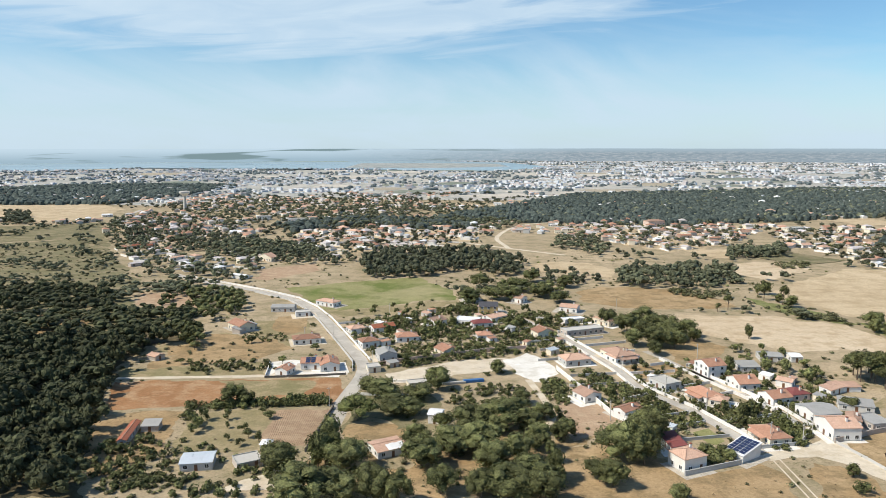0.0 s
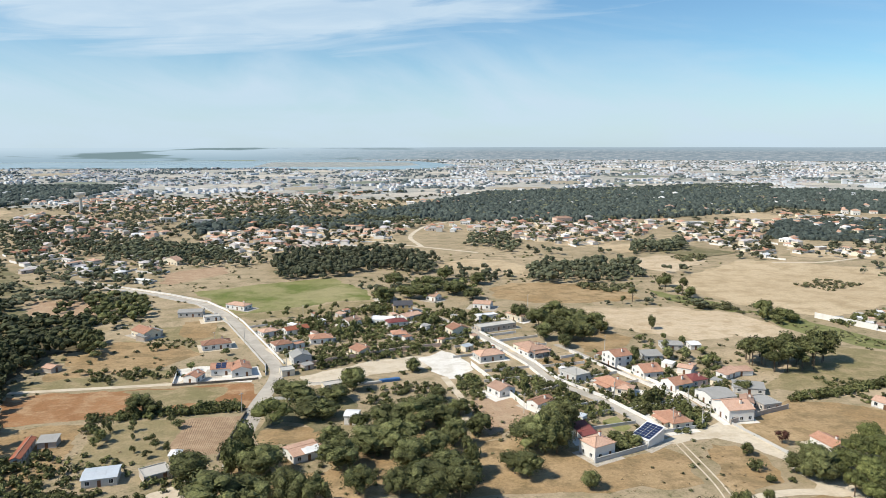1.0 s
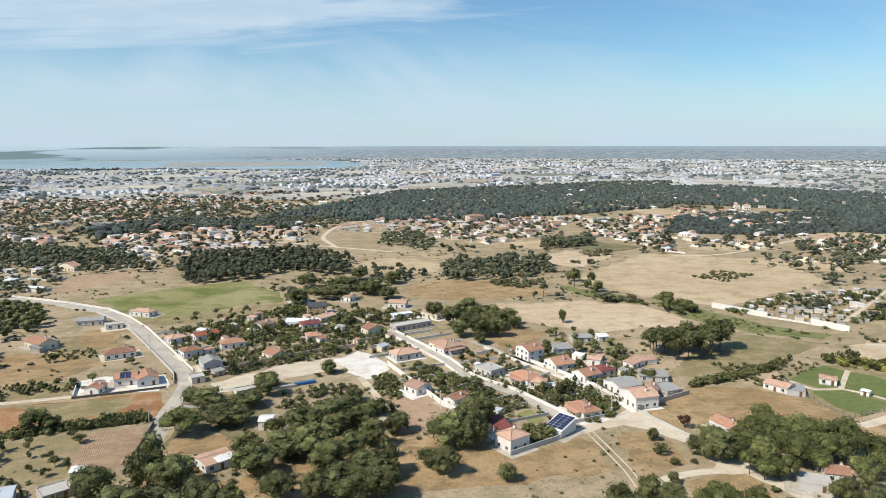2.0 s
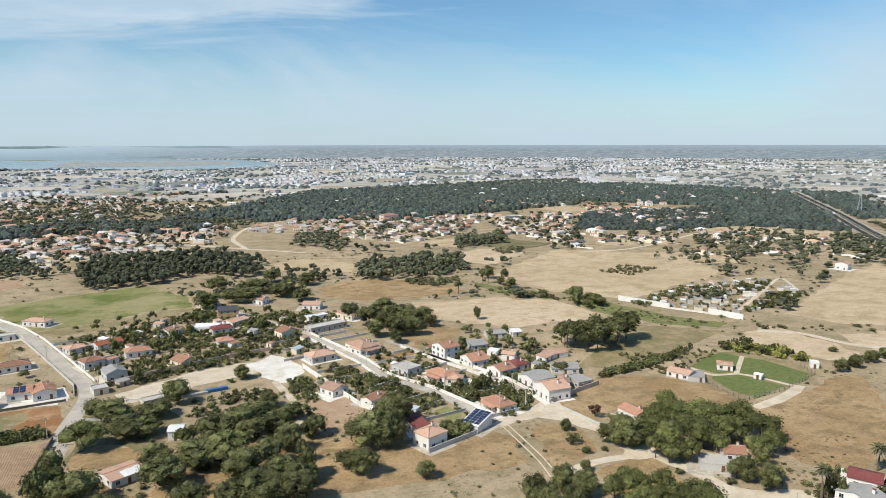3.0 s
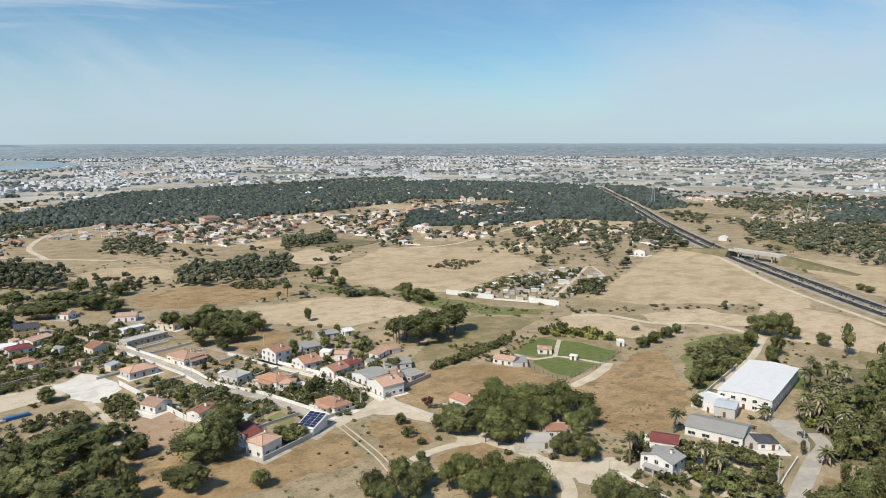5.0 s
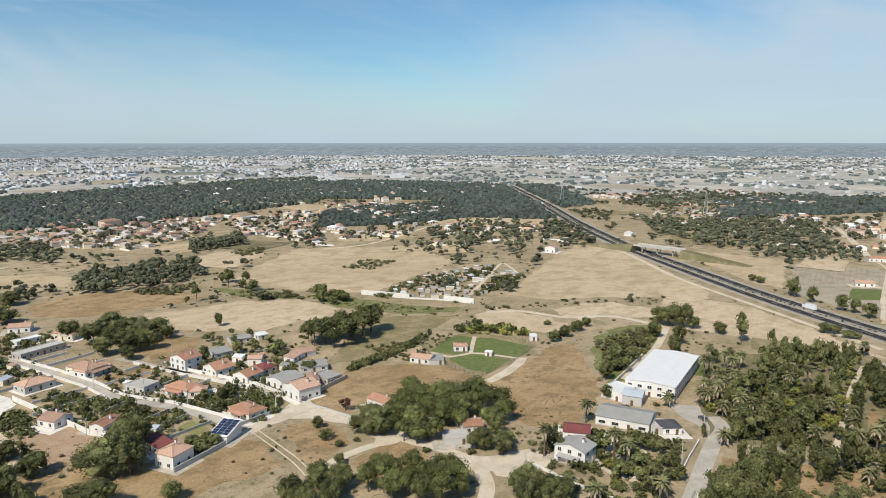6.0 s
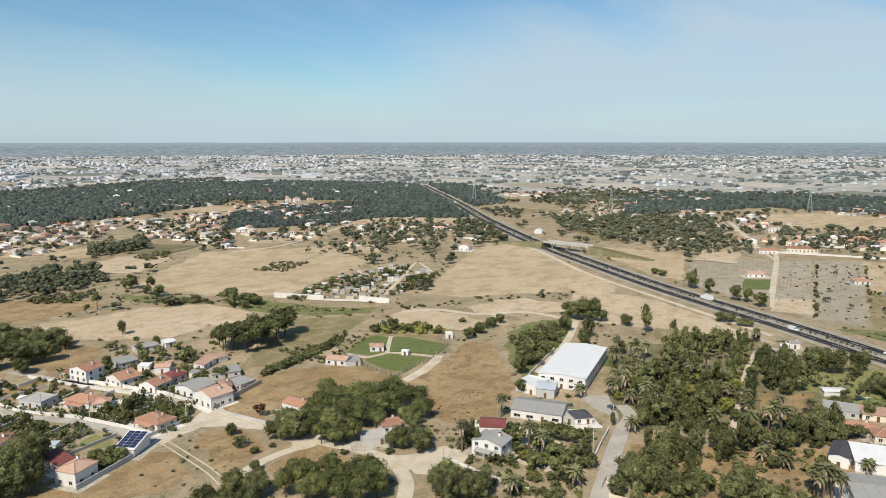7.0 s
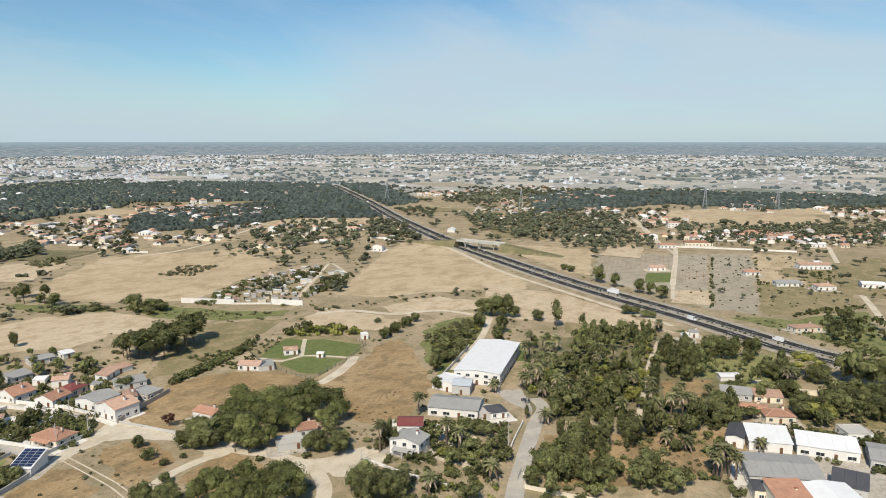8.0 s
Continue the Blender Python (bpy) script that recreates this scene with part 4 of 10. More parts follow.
def grove(poly, gap, kind, h, r, seed, keep=1.0):
    """Trees as things of their own, unevenly spread over a polygon."""
    g = np.random.default_rng(seed)
    for x, y in free_of(spots(poly, gap, g, keep=keep), r * 0.5, False):
        s = g.uniform(0.75, 1.2)
        tree(float(x), float(y), h * s, r * s * g.uniform(0.88, 1.12), kind)


def thicket(poly, gap, leaf, h, r, seed, keep=1.0):
    """Low growth over a polygon, joined."""
    g = np.random.default_rng(seed)
    q = free_of(spots(poly, gap, g, keep=keep), 0.8, False)
    s = g.uniform(0.5, 1.3, len(q))
    mats = {"olive": LEAF_OLIVE, "dark": LEAF_DARK, "light": LEAF_LIGHT, "pine": LEAF_PINE, "gold": LEAF_GOLD, "dry": LEAF_DRY}
    if len(q):
        joined("undergrowth", "tall dry brown weeds" if leaf == "dry" else "low scrub and garden plants", "shrubs", TUFTS if leaf == "dry" else BUSHES, np.stack([q[:, 0], q[:, 1], r * s, h * s], 1), [mats[leaf]], seed)


def bush_templates():
    out = []
    for i in range(5):
        v, f = crown(300 + i, 2, 28, 0.30, (0.9, 0.9, 0.6))
        v = v * np.array([1, 1, 0.6]) + np.array([0, 0, 0.4])
        out.append((v, f, np.zeros(len(f), np.int32)))
    return out


BUSHES = bush_templates()
TUFTS = [(*crown(350 + k, 1, 16, 0.34, (0.9, 0.9, 0.6)), None) for k in range(4)]
TUFTS = [(v * np.array([1, 1, 0.6]) + np.array([0, 0, 0.4]), f, np.zeros(len(f), np.int32)) for v, f, _ in TUFTS]


def free_of(q, margin=3.0, fields=True):
    """Keeps the points that lie on no road and in no field."""
    ok = np.ones(len(q), bool)
    for line, half in ROADS:
        box_ok = (q[:, 0] > line[:, 0].min() - 20) & (q[:, 0] < line[:, 0].max() + 20) & (q[:, 1] > line[:, 1].min() - 20) & (q[:, 1] < line[:, 1].max() + 20)
        k = np.where(box_ok)[0]
        if len(k):
            d = np.sqrt(((q[k][:, None] - line[None]) ** 2).sum(-1)).min(1)
            ok[k[d < half + margin]] = False
    for hx, hy, a, w, d in HOUSES:
        dx, dy = q[:, 0] - hx, q[:, 1] - hy
        u, v = dx * math.cos(a) + dy * math.sin(a), -dx * math.sin(a) + dy * math.cos(a)
        ok &= (np.abs(u) > w / 2 + margin) | (v < -margin) | (v > d + margin)
    if fields:
        for poly in FIELDS:
            ok &= ~inside(q, poly)
    return q[ok]


def sector(n, near, far, left, right, g, power=1.0):
    """Points spread over a sector of the plain: headings in degrees right of +y."""
    r = near + (far - near) * g.random(n) ** power
    a = np.radians(g.uniform(left, right, n))
    return np.stack([np.sin(a) * r, np.cos(a) * r], 1)


def clumped(q, scale, low, seed):
    """Thins points to the places where a slow noise is high."""
    v = np.array([noise.noise((x * scale + seed * 3.7, y * scale - seed * 1.9, seed)) for x, y in q])
    return q[v > low]


def pole(x, y, h=8.0):
    if "pole" not in _shared:
        bm = bmesh.new()
        tube(bm, [(0, 0, -0.3), (0, 0, 4), (0, 0, 8)], [0.17, 0.14, 0.11], 6)
        _shared["pole"] = mesh_of("shaft", bm, CONCRETE)
        _shared["arm"] = mesh_of("crossarm", boxed(-0.9, -0.07, 7.4, 0.9, 0.07, 7.55), CONCRETE)
    top = thing("utility_pole", "slim grey concrete utility pole by the roadside", "utility pole", pose(x, y, 0, 0, 0, 40))
    part("shaft", _shared["pole"], None, top)
    part("crossarm", _shared["arm"], None, top)


def pylon(x, y, h=32.0):
    """A lattice power pylon: four leaning legs, braces and three cross-arms."""
    top = thing("power_pylon", "grey steel lattice power pylon on the plain", "pylon", pose(x, y, 0, 0, 0, 25))
    if "pylon" not in _shared:
        leg, brace, arm = bmesh.new(), bmesh.new(), bmesh.new()
        beam(leg, (3.2, 3.2, -0.5), (0.5, 0.5, h), 0.28)
        for k in range(6):
            z0, z1 = h * k / 6, h * (k + 1) / 6
            r0, r1 = 3.2 - 2.7 * k / 6, 3.2 - 2.7 * (k + 1) / 6
            for a in range(4):
                c, s_ = ((1, 1), (-1, 1), (-1, -1), (1, -1))[a], ((1, 1), (-1, 1), (-1, -1), (1, -1))[(a + 1) % 4]
                beam(brace, (c[0] * r0, c[1] * r0, z0), (s_[0] * r1, s_[1] * r1, z1), 0.14, 3)
        beam(arm, (-5.5, 0, 0), (5.5, 0, 0), 0.3)
        _shared["pylon"] = (mesh_of("leg", leg, STEEL), mesh_of("brace", brace, STEEL), mesh_of("crossarm", arm, STEEL))
    leg, brace, arm = _shared["pylon"]
    for a in range(4):
        part("leg", leg, None, top, m=pose(0, 0, 0, 0, 0, a * 90))
    part("bracing", brace, None, top)
    for z in (0.72, 0.84, 0.96):
        part("crossarm", arm, None, top, m=pose(0, 0, h * z))


def vehicle(x, y, z, rot, kind="car", mat=None, label="white car on the motorway"):
    """A car, van or lorry at rest."""
    L, W, H = {"car": (4.3, 1.75, 1.45), "van": (5.6, 2.0, 2.3), "lorry": (9.5, 2.5, 3.3)}[kind]
    top = thing("vehicle", label, "car" if kind == "car" else kind, pose(x, y, z, 0, 0, rot))
    bm = bmesh.new()
    box(bm, -L / 2, -W / 2, 0.35, L / 2, W / 2, H * 0.58)
    bmesh.ops.bevel(bm, geom=bm.edges[:], offset=0.12, segments=2, affect="EDGES")
    part("body", bm, mat or CAR_WHITE, top)
    bm = bmesh.new()
    x0, x1 = (-L * 0.42, L * 0.22) if kind == "car" else (-L * 0.49, L * 0.30)
    v = box(bm, x0, -W * 0.45, H * 0.585, x1, W * 0.45, H)
    for k in (5, 6):
        v[k].co.x -= L * 0.09
    part("cabin", bm, GLASS if kind == "car" else (mat or CAR_WHITE), top)
    if kind == "car":
        part("car_roof", boxed(x0 + 0.25, -W * 0.42, H + 0.003, x1 - L * 0.1, W * 0.42, H + 0.04), mat or CAR_WHITE, top)
    else:
        part("windscreen", boxed(L * 0.225, -W * 0.4, H * 0.62, L * 0.305, W * 0.4, H * 0.85), GLASS, top)
    if "wheel" not in _shared:
        bm = bmesh.new()
        bmesh.ops.create_cone(bm, cap_ends=True, segments=14, radius1=0.34, radius2=0.34, depth=0.24, matrix=Matrix.Rotation(radians(90), 4, "X"))
        _shared["wheel"] = mesh_of("wheel", bm, RUBBER)
    for sx in (-0.32, 0.32):
        for sy in (-1, 1):
            part("wheel", _shared["wheel"], None, top, m=pose(sx * L, sy * (W / 2 - 0.08), 0.34))
    return top


VEHICLES = [((438.5, 150.7), "lorry", CAR_WHITE, "white lorry standing on the motorway"), ((397.6, 87.0), "van", CAR_WHITE, "white van standing on the motorway"), ((373.0, 43.3), "van", CAR_WHITE, "white van standing on the motorway"), ((554.5, 305.3), "car", CAR_WHITE, "white car standing on the motorway"), ((612.7, 395.0), "car", CAR_GREY, "grey car standing on the motorway"), ((401.9, 114.0), "car", CAR_GREY, "grey car standing on the motorway"), ((867.7, 708.7), "lorry", CAR_WHITE, "white lorry standing on the motorway")]


def motorway(way):
    """Two carriageways with lines, shoulders, a planted median and steel barriers."""
    ROADS.append((np.array(way), 15))
    bm = bmesh.new()
    ribbon(bm, way, 13.5, -13.5, 0.16, 1.0)
    tagged(new("verge", mesh_of("verge", bm, VERGE)), "pale gravelly motorway verge", "verge", kind="structure")
    for a, b in ((9.4, 2.5), (-2.5, -9.4)):
        bm = bmesh.new()
        ribbon(bm, way, a, b, 0.3)
        tagged(new("carriageway", mesh_of("carriageway", bm, ASPHALT)), "dark asphalt motorway carriageway", "road", kind="structure")
    bm = bmesh.new()
    for c in (9.0, 2.9, -2.9, -9.0):
        ribbon(bm, way, c + 0.12, c - 0.12, 0.31)
    for c in (5.9, -5.9):
        for i in range(0, len(way) - 1, 2):
            ribbon(bm, way[i:i + 2], c + 0.1, c - 0.1, 0.31)
    tagged(new("lane_lines", mesh_of("lane_lines", bm, LINE)), "white painted motorway lane lines", "road marking", kind="structure")
    for c in (1.9, -1.9, 10.4, -10.4):
        top = thing("crash_barrier", "galvanised steel motorway crash barrier", "crash barrier")
        bm = bmesh.new()
        line = offset_line(way, c)
        for p, q in zip(line, line[1:]):
            beam(bm, (p.x, p.y, 0.75), (q.x, q.y, 0.75), 0.10)
        part("rail", bm, STEEL, top)
        bm = bmesh.new()
        for p in line[::1]:
            box(bm, p.x - 0.06, p.y - 0.06, 0, p.x + 0.06, p.y + 0.06, 0.72)
        tagged(part("posts", bm, STEEL, top), kind="stuff")
    g = np.random.default_rng(5)
    pts = np.array([p[:] for p in smooth_line(way, 3.0)])
    pts = pts[g.random(len(pts)) < 0.75]
    pl = np.column_stack([pts + g.normal(0, 0.3, pts.shape), g.uniform(0.7, 1.3, len(pts)), g.uniform(1.0, 2.0, len(pts))])
    joined("median_shrubs", "dark shrubs along the motorway's middle", "shrubs", BUSHES, pl, [LEAF_DARK], 6)
    for (x, y), kind, mat, words in VEHICLES:
        i = min(range(len(way) - 1), key=lambda k: (way[k].x - x) ** 2 + (way[k].y - y) ** 2)
        d = (way[i + 1] - way[i]).normalized()
        side = (x - way[i].x) * -d.y + (y - way[i].y) * d.x
        lane = math.copysign(4.3 if abs(side) < 5.9 else 7.5, side)
        p = way[i] + d * ((x - way[i].x) * d.x + (y - way[i].y) * d.y) + Vector((-d.y, d.x)) * lane
        vehicle(p.x, p.y, 0.3, math.degrees(math.atan2(d.y, d.x)) + (180 if side > 0 else 0), kind, mat, words)


def overpass(a, b):
    """A concrete road bridge over the motorway, with its ramps."""
    a, b = Vector(a), Vector(b)
    L = (b - a).length
    top = thing("overpass", "grey concrete road bridge over the motorway", "bridge", pose(a.x, a.y, 0, 0, 0, math.degrees(math.atan2(b.y - a.y, b.x - a.x))))
    part("deck", boxed(0, -4.5, a.z - 1.1, L, 4.5, a.z), CONCRETE, top)
    for s in (-4.4, 4.2):
        part("parapet", boxed(0, s, a.z + 0.003, L, s + 0.2, a.z + 1.0), CONCRETE, top)
    for f in (0.18, 0.5, 0.82):
        for s in (-2.6, 2.2):
            part("pier", boxed(L * f - 0.4, s, -0.4, L * f + 0.4, s + 0.8, a.z - 1.104), CONCRETE, top)
    for x0, sgn in ((0, -1), (L, 1)):
        bm = bmesh.new()
        v = box(bm, min(x0 + sgn * 0.01, x0 + sgn * 60), -5, -0.3, max(x0 + sgn * 0.01, x0 + sgn * 60), 5, a.z)
        for q in v:
            if abs(q.co.x - x0) > 30:
                q.co.z = min(q.co.z, 0.1)
            elif q.co.z < 0:
                q.co.y *= 2.0
        part("ramp", bm, OLIVE_GROUND, top)


def water_tower(x, y, h=30.0):
    """A concrete tower: slim shaft, flared bowl, flat lid."""
    top = thing("water_tower", "pale concrete water tower with a flared bowl", "water tower", pose(x, y, 0))
    bm = bmesh.new()
    tube(bm, [(0, 0, -0.5), (0, 0, h * 0.4), (0, 0, h * 0.74)], [3.2, 2.5, 2.3], 20)
    part("shaft", bm, CONCRETE, top)
    bm = bmesh.new()
    tube(bm, [(0, 0, h * 0.741), (0, 0, h * 0.80), (0, 0, h * 0.92), (0, 0, h)], [2.4, 4.0, 8.0, 8.4], 24)
    part("bowl", bm, WHITE, top)
    bm = bmesh.new()
    tube(bm, [(0, 0, h + 0.01), (0, 0, h + 0.8)], [8.7, 6.5], 24)
    part("lid", bm, CONCRETE, top)


def plots(poly, gap, seed):
    """A walled compound of small pale plots, low huts and hedges."""
    g = np.random.default_rng(seed)
    for x, y in free_of(spots(poly, gap, g, keep=0.8), 1.5, False):
        w, d, h = g.uniform(2.5, 6.5), g.uniform(2.0, 4.0), g.uniform(0.9, 2.6)
        m = pose(float(x), float(y), 0, 0, 0, float(g.choice([62, 152]) + g.uniform(-3, 3)))
        top = thing("plot_hut", "low pale masonry hut in a walled compound", "hut", m, "huts in the compound")
        mat = [WHITE, GREY_WALL, CREAM, CONCRETE][g.integers(0, 4)]
        part("wall", boxed(-w / 2, -d / 2, -0.2, w / 2, d / 2, h), mat, top)
        part("roof", boxed(-w / 2 - 0.15, -d / 2 - 0.15, h + 0.004, w / 2 + 0.15, d / 2 + 0.15, h + 0.14), [WHITE_SHEET, CONCRETE, GREY_SHEET, TERRA_PALE][g.integers(0, 4)], top)


def sheds(poly, gap, seed, keep=0.6):
    """Small garden sheds and lean-tos between the houses."""
    g = np.random.default_rng(seed)
    for x, y in free_of(spots(poly, gap, g, keep=keep), 2.5, False):
        w, d, h = g.uniform(2.5, 6.0), g.uniform(2.2, 3.8), g.uniform(1.9, 2.5)
        top = thing("garden_shed", "small weathered garden shed between houses", "shed", pose(float(x), float(y), 0, 0, 0, float(g.choice([-52, 38]) + g.uniform(-4, 4))), "garden sheds")
        part("wall", wall_mesh(w, d, h, "shed", 0.12), [WHITE, GREY_WALL, BLOCK, CREAM][g.integers(0, 4)], top)
        part("roof", roof_mesh(w, d, h, "shed", 0.12, 0.15, 0.08)[0], [GREY_SHEET, TERRA_PALE, WHITE_SHEET, BLUE_SHEET, TERRA][g.integers(0, 5)], top)
        add_door(top, pose(0, 0, 0.02), 0.9, 1.8)
        HOUSES.append((float(x), float(y), 0.0, w, d))


def pile(x, y, rot, w, d, h, mat, label):
    """A covered stack of building material."""
    top = thing("stack", label, "stack", pose(x, y, 0, 0, 0, rot))
    bm = boxed(-w / 2, -d / 2, 0, w / 2, d / 2, h)
    bmesh.ops.bevel(bm, geom=bm.edges[:], offset=0.15, segments=2, affect="EDGES")
    part("cover", bm, mat, top)


def furrows(top, bottom, count):
    """Low earth ridges from one edge of a plot to the other, joined."""
    bm = bmesh.new()
    a, b_, c, d_ = (Vector((*p, 0)) for p in (*top, *bottom))
    for i in range(count):
        t = (i + 0.5) / count
        p, q = a.lerp(b_, t), c.lerp(d_, t)
        side = (q - p).cross(Vector((0, 0, 1))).normalized() * 0.30
        prev = None
        for k in range(13):
            m = p.lerp(q, k / 12) + side * 0.5 * noise.noise((i * 1.3, k * 0.8, 0))
            row = [bm.verts.new(m - side), bm.verts.new(m + Vector((0, 0, 0.13 + 0.06 * noise.noise((k, i, 3))))), bm.verts.new(m + side)]
            if prev:
                bm.faces.new((prev[0], row[0], row[1], prev[1]))
                bm.faces.new((prev[1], row[1], row[2], prev[2]))
            prev = row
    bmesh.ops.recalc_face_normals(bm, faces=bm.faces)
    return tagged(new("furrows", mesh_of("furrows", bm, FURROW)), "straight ridges of a ploughed plot", "furrows", kind="stuff")


def palms_over(poly, gap, seed):
    """Palms unevenly spread over a garden."""
    g = np.random.default_rng(seed)
    for x, y in free_of(spots(poly, gap, g, keep=0.75), 1.5, False):
        palm(float(x), float(y), g.uniform(4.5, 8.5), g.uniform(2.3, 3.0))

# ---- ground and distance ----
bm = bmesh.new()
ring = [bm.verts.new((4880 * math.cos(2 * math.pi * i / 96), 4880 * math.sin(2 * math.pi * i / 96), 0)) for i in range(96)]
bm.faces.new(ring)
tagged(new("ground", mesh_of("ground", bm, GROUND)), "dry grassy open country reaching the horizon", "ground", kind="structure")
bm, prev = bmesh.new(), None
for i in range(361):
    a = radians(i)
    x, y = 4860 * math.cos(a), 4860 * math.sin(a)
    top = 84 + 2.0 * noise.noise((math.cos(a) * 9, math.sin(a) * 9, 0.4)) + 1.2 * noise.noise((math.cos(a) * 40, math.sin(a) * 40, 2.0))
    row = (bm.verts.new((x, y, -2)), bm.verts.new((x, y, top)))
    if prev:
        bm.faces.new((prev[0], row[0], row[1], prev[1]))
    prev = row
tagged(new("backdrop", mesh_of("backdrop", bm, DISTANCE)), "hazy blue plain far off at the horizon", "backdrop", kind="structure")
patch("water", "pale blue estuary water far off", [(-2936.6, 2840.6), (-1682.1, 2885.9), (-1424.3, 3254.2), (-903.8, 3085.6), (-569, 3157.5), (-356.4, 3076.4), (-55.1, 2860.4), (273.1, 2922.2), (535.5, 3394.8), (405.1, 4341.7), (-93.4, 4859.6), (-610.6, 5282.3), (-1413.5, 5791.3), (-6123.6, 5939.4)], WATER, 8)
patch("mud_flat", "grey mud flats in the estuary", [(-465, 3323), (-62.2, 3230.1), (326.2, 3493.8), (313.8, 4061.8), (-80.9, 4207.2), (-487.8, 4216.6)], SALT, 8)
CLEAR += [[(-39.6, 251.8), (-17.9, 252), (-14.7, 237.3), (-21.5, 226.2), (-35.7, 233.4)], [(-10.4, 263.6), (-0.1, 263.5), (3.5, 230.1), (-7.7, 234.6)]]
CLEAR += [[(87.7, 234.1), (96.3, 242.2), (100.4, 228.3), (91.4, 221.1), (84.4, 218.4), (81.9, 226.5)], [(40.9, 329.9), (49.3, 318.7), (51.6, 299.1), (45.8, 288.7), (38.1, 288.3), (32.4, 301.4), (28.2, 317.8)]]

# ---- fields ----
patch("field", "green and straw coloured crop field", [(-112, 486.5), (-76.9, 507.1), (-20.5, 529.5), (6.3, 476.4), (10.4, 447.6), (-8.9, 449.4), (-50.8, 425.2), (-73.2, 422.2), (-89.2, 451.3)], GRASS, 1.9)
patch("field", "dry grass strip beside the crop field", [(-78.4, 422.2), (-50.6, 423.7), (-8.9, 446), (9.5, 440.9), (-15.1, 413.2), (-61.4, 402)], MEADOW, 1.9)
patch("field", "bare orange earth plot", [(-141.2, 288.2), (-76.9, 291), (-45.5, 293.9), (-39.7, 278.2), (-43.1, 262.1), (-59, 264), (-81.3, 264), (-99.2, 258), (-130.5, 255.7), (-135.6, 275)], ORANGE, 1.9)
patch("field", "dry grass among bare earth", [(-95.8, 288.8), (-69.6, 291), (-54.4, 288), (-56, 271.6), (-78, 268.4)], MEADOW, 1.9)
patch("field", "dry grass paddock", [(-149.1, 306.7), (-85.6, 315), (-78.5, 297), (-144.5, 294.1)], MEADOW, 1.9)
patch("field", "bare brown farmyard earth", [(-131.4, 252.3), (-97.5, 253.4), (-97.8, 237.3), (-92.4, 218.7), (-97.3, 206.4), (-107.7, 198.9), (-120.8, 223.1)], BROWN_DRY, 1.9)
patch("field", "grassy orchard plot", [(-95.4, 250.6), (-76.5, 255.1), (-63.6, 255), (-59.8, 223), (-68.1, 218.6), (-90.5, 218.7)], MEADOW, 1.9)
patch("field", "ploughed plot with straight furrows", [(-63.4, 254.5), (-43.1, 256.8), (-45.6, 223), (-60.6, 222.1)], FURROW, 1.9)
patch("field", "dry grass paddock", [(-136.5, 316.8), (-125.5, 330.4), (-102.1, 355.6), (-84, 330.3), (-89.2, 318.5), (-134.9, 306.7)], BROWN_DRY, 1.9)
patch("field", "dry grass yard", [(-108.7, 391.4), (-79, 397.9), (-66.5, 355.6), (-75, 340), (-98.6, 343)], MEADOW, 1.9)
patch("field", "dry trodden grass", [(-143.6, 355.7), (-117.4, 366.9), (-102.1, 355.6), (-126.6, 333.2), (-139.4, 330.4)], MEADOW, 1.9)
patch("field", "bare brown clearing", [(-209.1, 469.5), (-177.5, 478.8), (-165.2, 455), (-164.2, 427), (-178.3, 422.5)], EARTH, 1.9)
patch("field", "bare brown clearing", [(-253.7, 416.7), (-238, 419.6), (-215.6, 416.6), (-209.5, 385.2), (-223.4, 381.4)], EARTH, 1.9)
patch("field", "bare brown field strip", [(-155.1, 532.2), (-146.5, 567.5), (-109.5, 595.5), (-102.6, 556.8), (-133.5, 516.1)], EARTH, 1.9)
patch("field", "bare brown field strip", [(-231.1, 699.5), (-190.3, 675.9), (-162.2, 630), (-205.7, 654)], EARTH, 1.9)
patch("field", "dry straw field", [(67.5, 583.4), (102.1, 603.8), (125, 594.7), (142.2, 556.1), (128.4, 526.7), (97.9, 551.1), (66.2, 551.2)], STRAW, 1.9)
patch("field", "dry brown field", [(91.3, 472.4), (112, 491.9), (147.3, 487.8), (170.1, 477.9), (184.9, 450.6), (185.8, 426.2), (138.4, 421.7), (115.2, 426.3), (90.1, 442.4)], BROWN_DRY, 1.9)
patch("field", "pale straw field", [(138.1, 410), (159.7, 404.3), (200, 404.2), (209.5, 378), (210.2, 351.8), (194.7, 334.5), (175.5, 329.8), (149, 353), (136.1, 366.3)], STRAW_PALE, 1.9)
patch("field", "dry brown grass", [(108.4, 355.2), (132.1, 355.2), (143.6, 339.5), (125.2, 320.7), (110.3, 316.3)], BROWN_DRY, 1.9)
patch("field", "dry brown grass lot", [(81.6, 307.9), (110.3, 316.3), (111.4, 307.9), (104.3, 298.3), (87.9, 293.7), (82.1, 299.9)], BROWN_DRY, 1.9)
patch("field", "bare brown earth plot", [(46.5, 254.3), (55.8, 257.8), (65.4, 261.3), (65.4, 250.3), (59.1, 234.6), (48.7, 222.9), (38.2, 222.9), (41.3, 242.3)], BROWN_DRY, 1.9)
patch("field", "dry brown grass", [(38.2, 222.9), (49.5, 222), (59.3, 227.4), (71.9, 212.2), (73.8, 200.6), (87, 204.3), (102.8, 212.1), (104.5, 204.3), (101, 183.6), (26.3, 183.7)], BROWN_DRY, 1.9)
patch("field", "pale trodden yard", [(-23.7, 300.1), (4.2, 316.5), (39.5, 323.6), (29.6, 303.9), (3.9, 293.9), (-5.9, 288), (-25, 285.1)], DUST, 1.9)
patch("field", "dry grass clearing", [(-37.5, 239.8), (-17.3, 242.3), (-4.9, 237.2), (-18.5, 229.9), (-33.8, 227.6)], BROWN_DRY, 1.9)
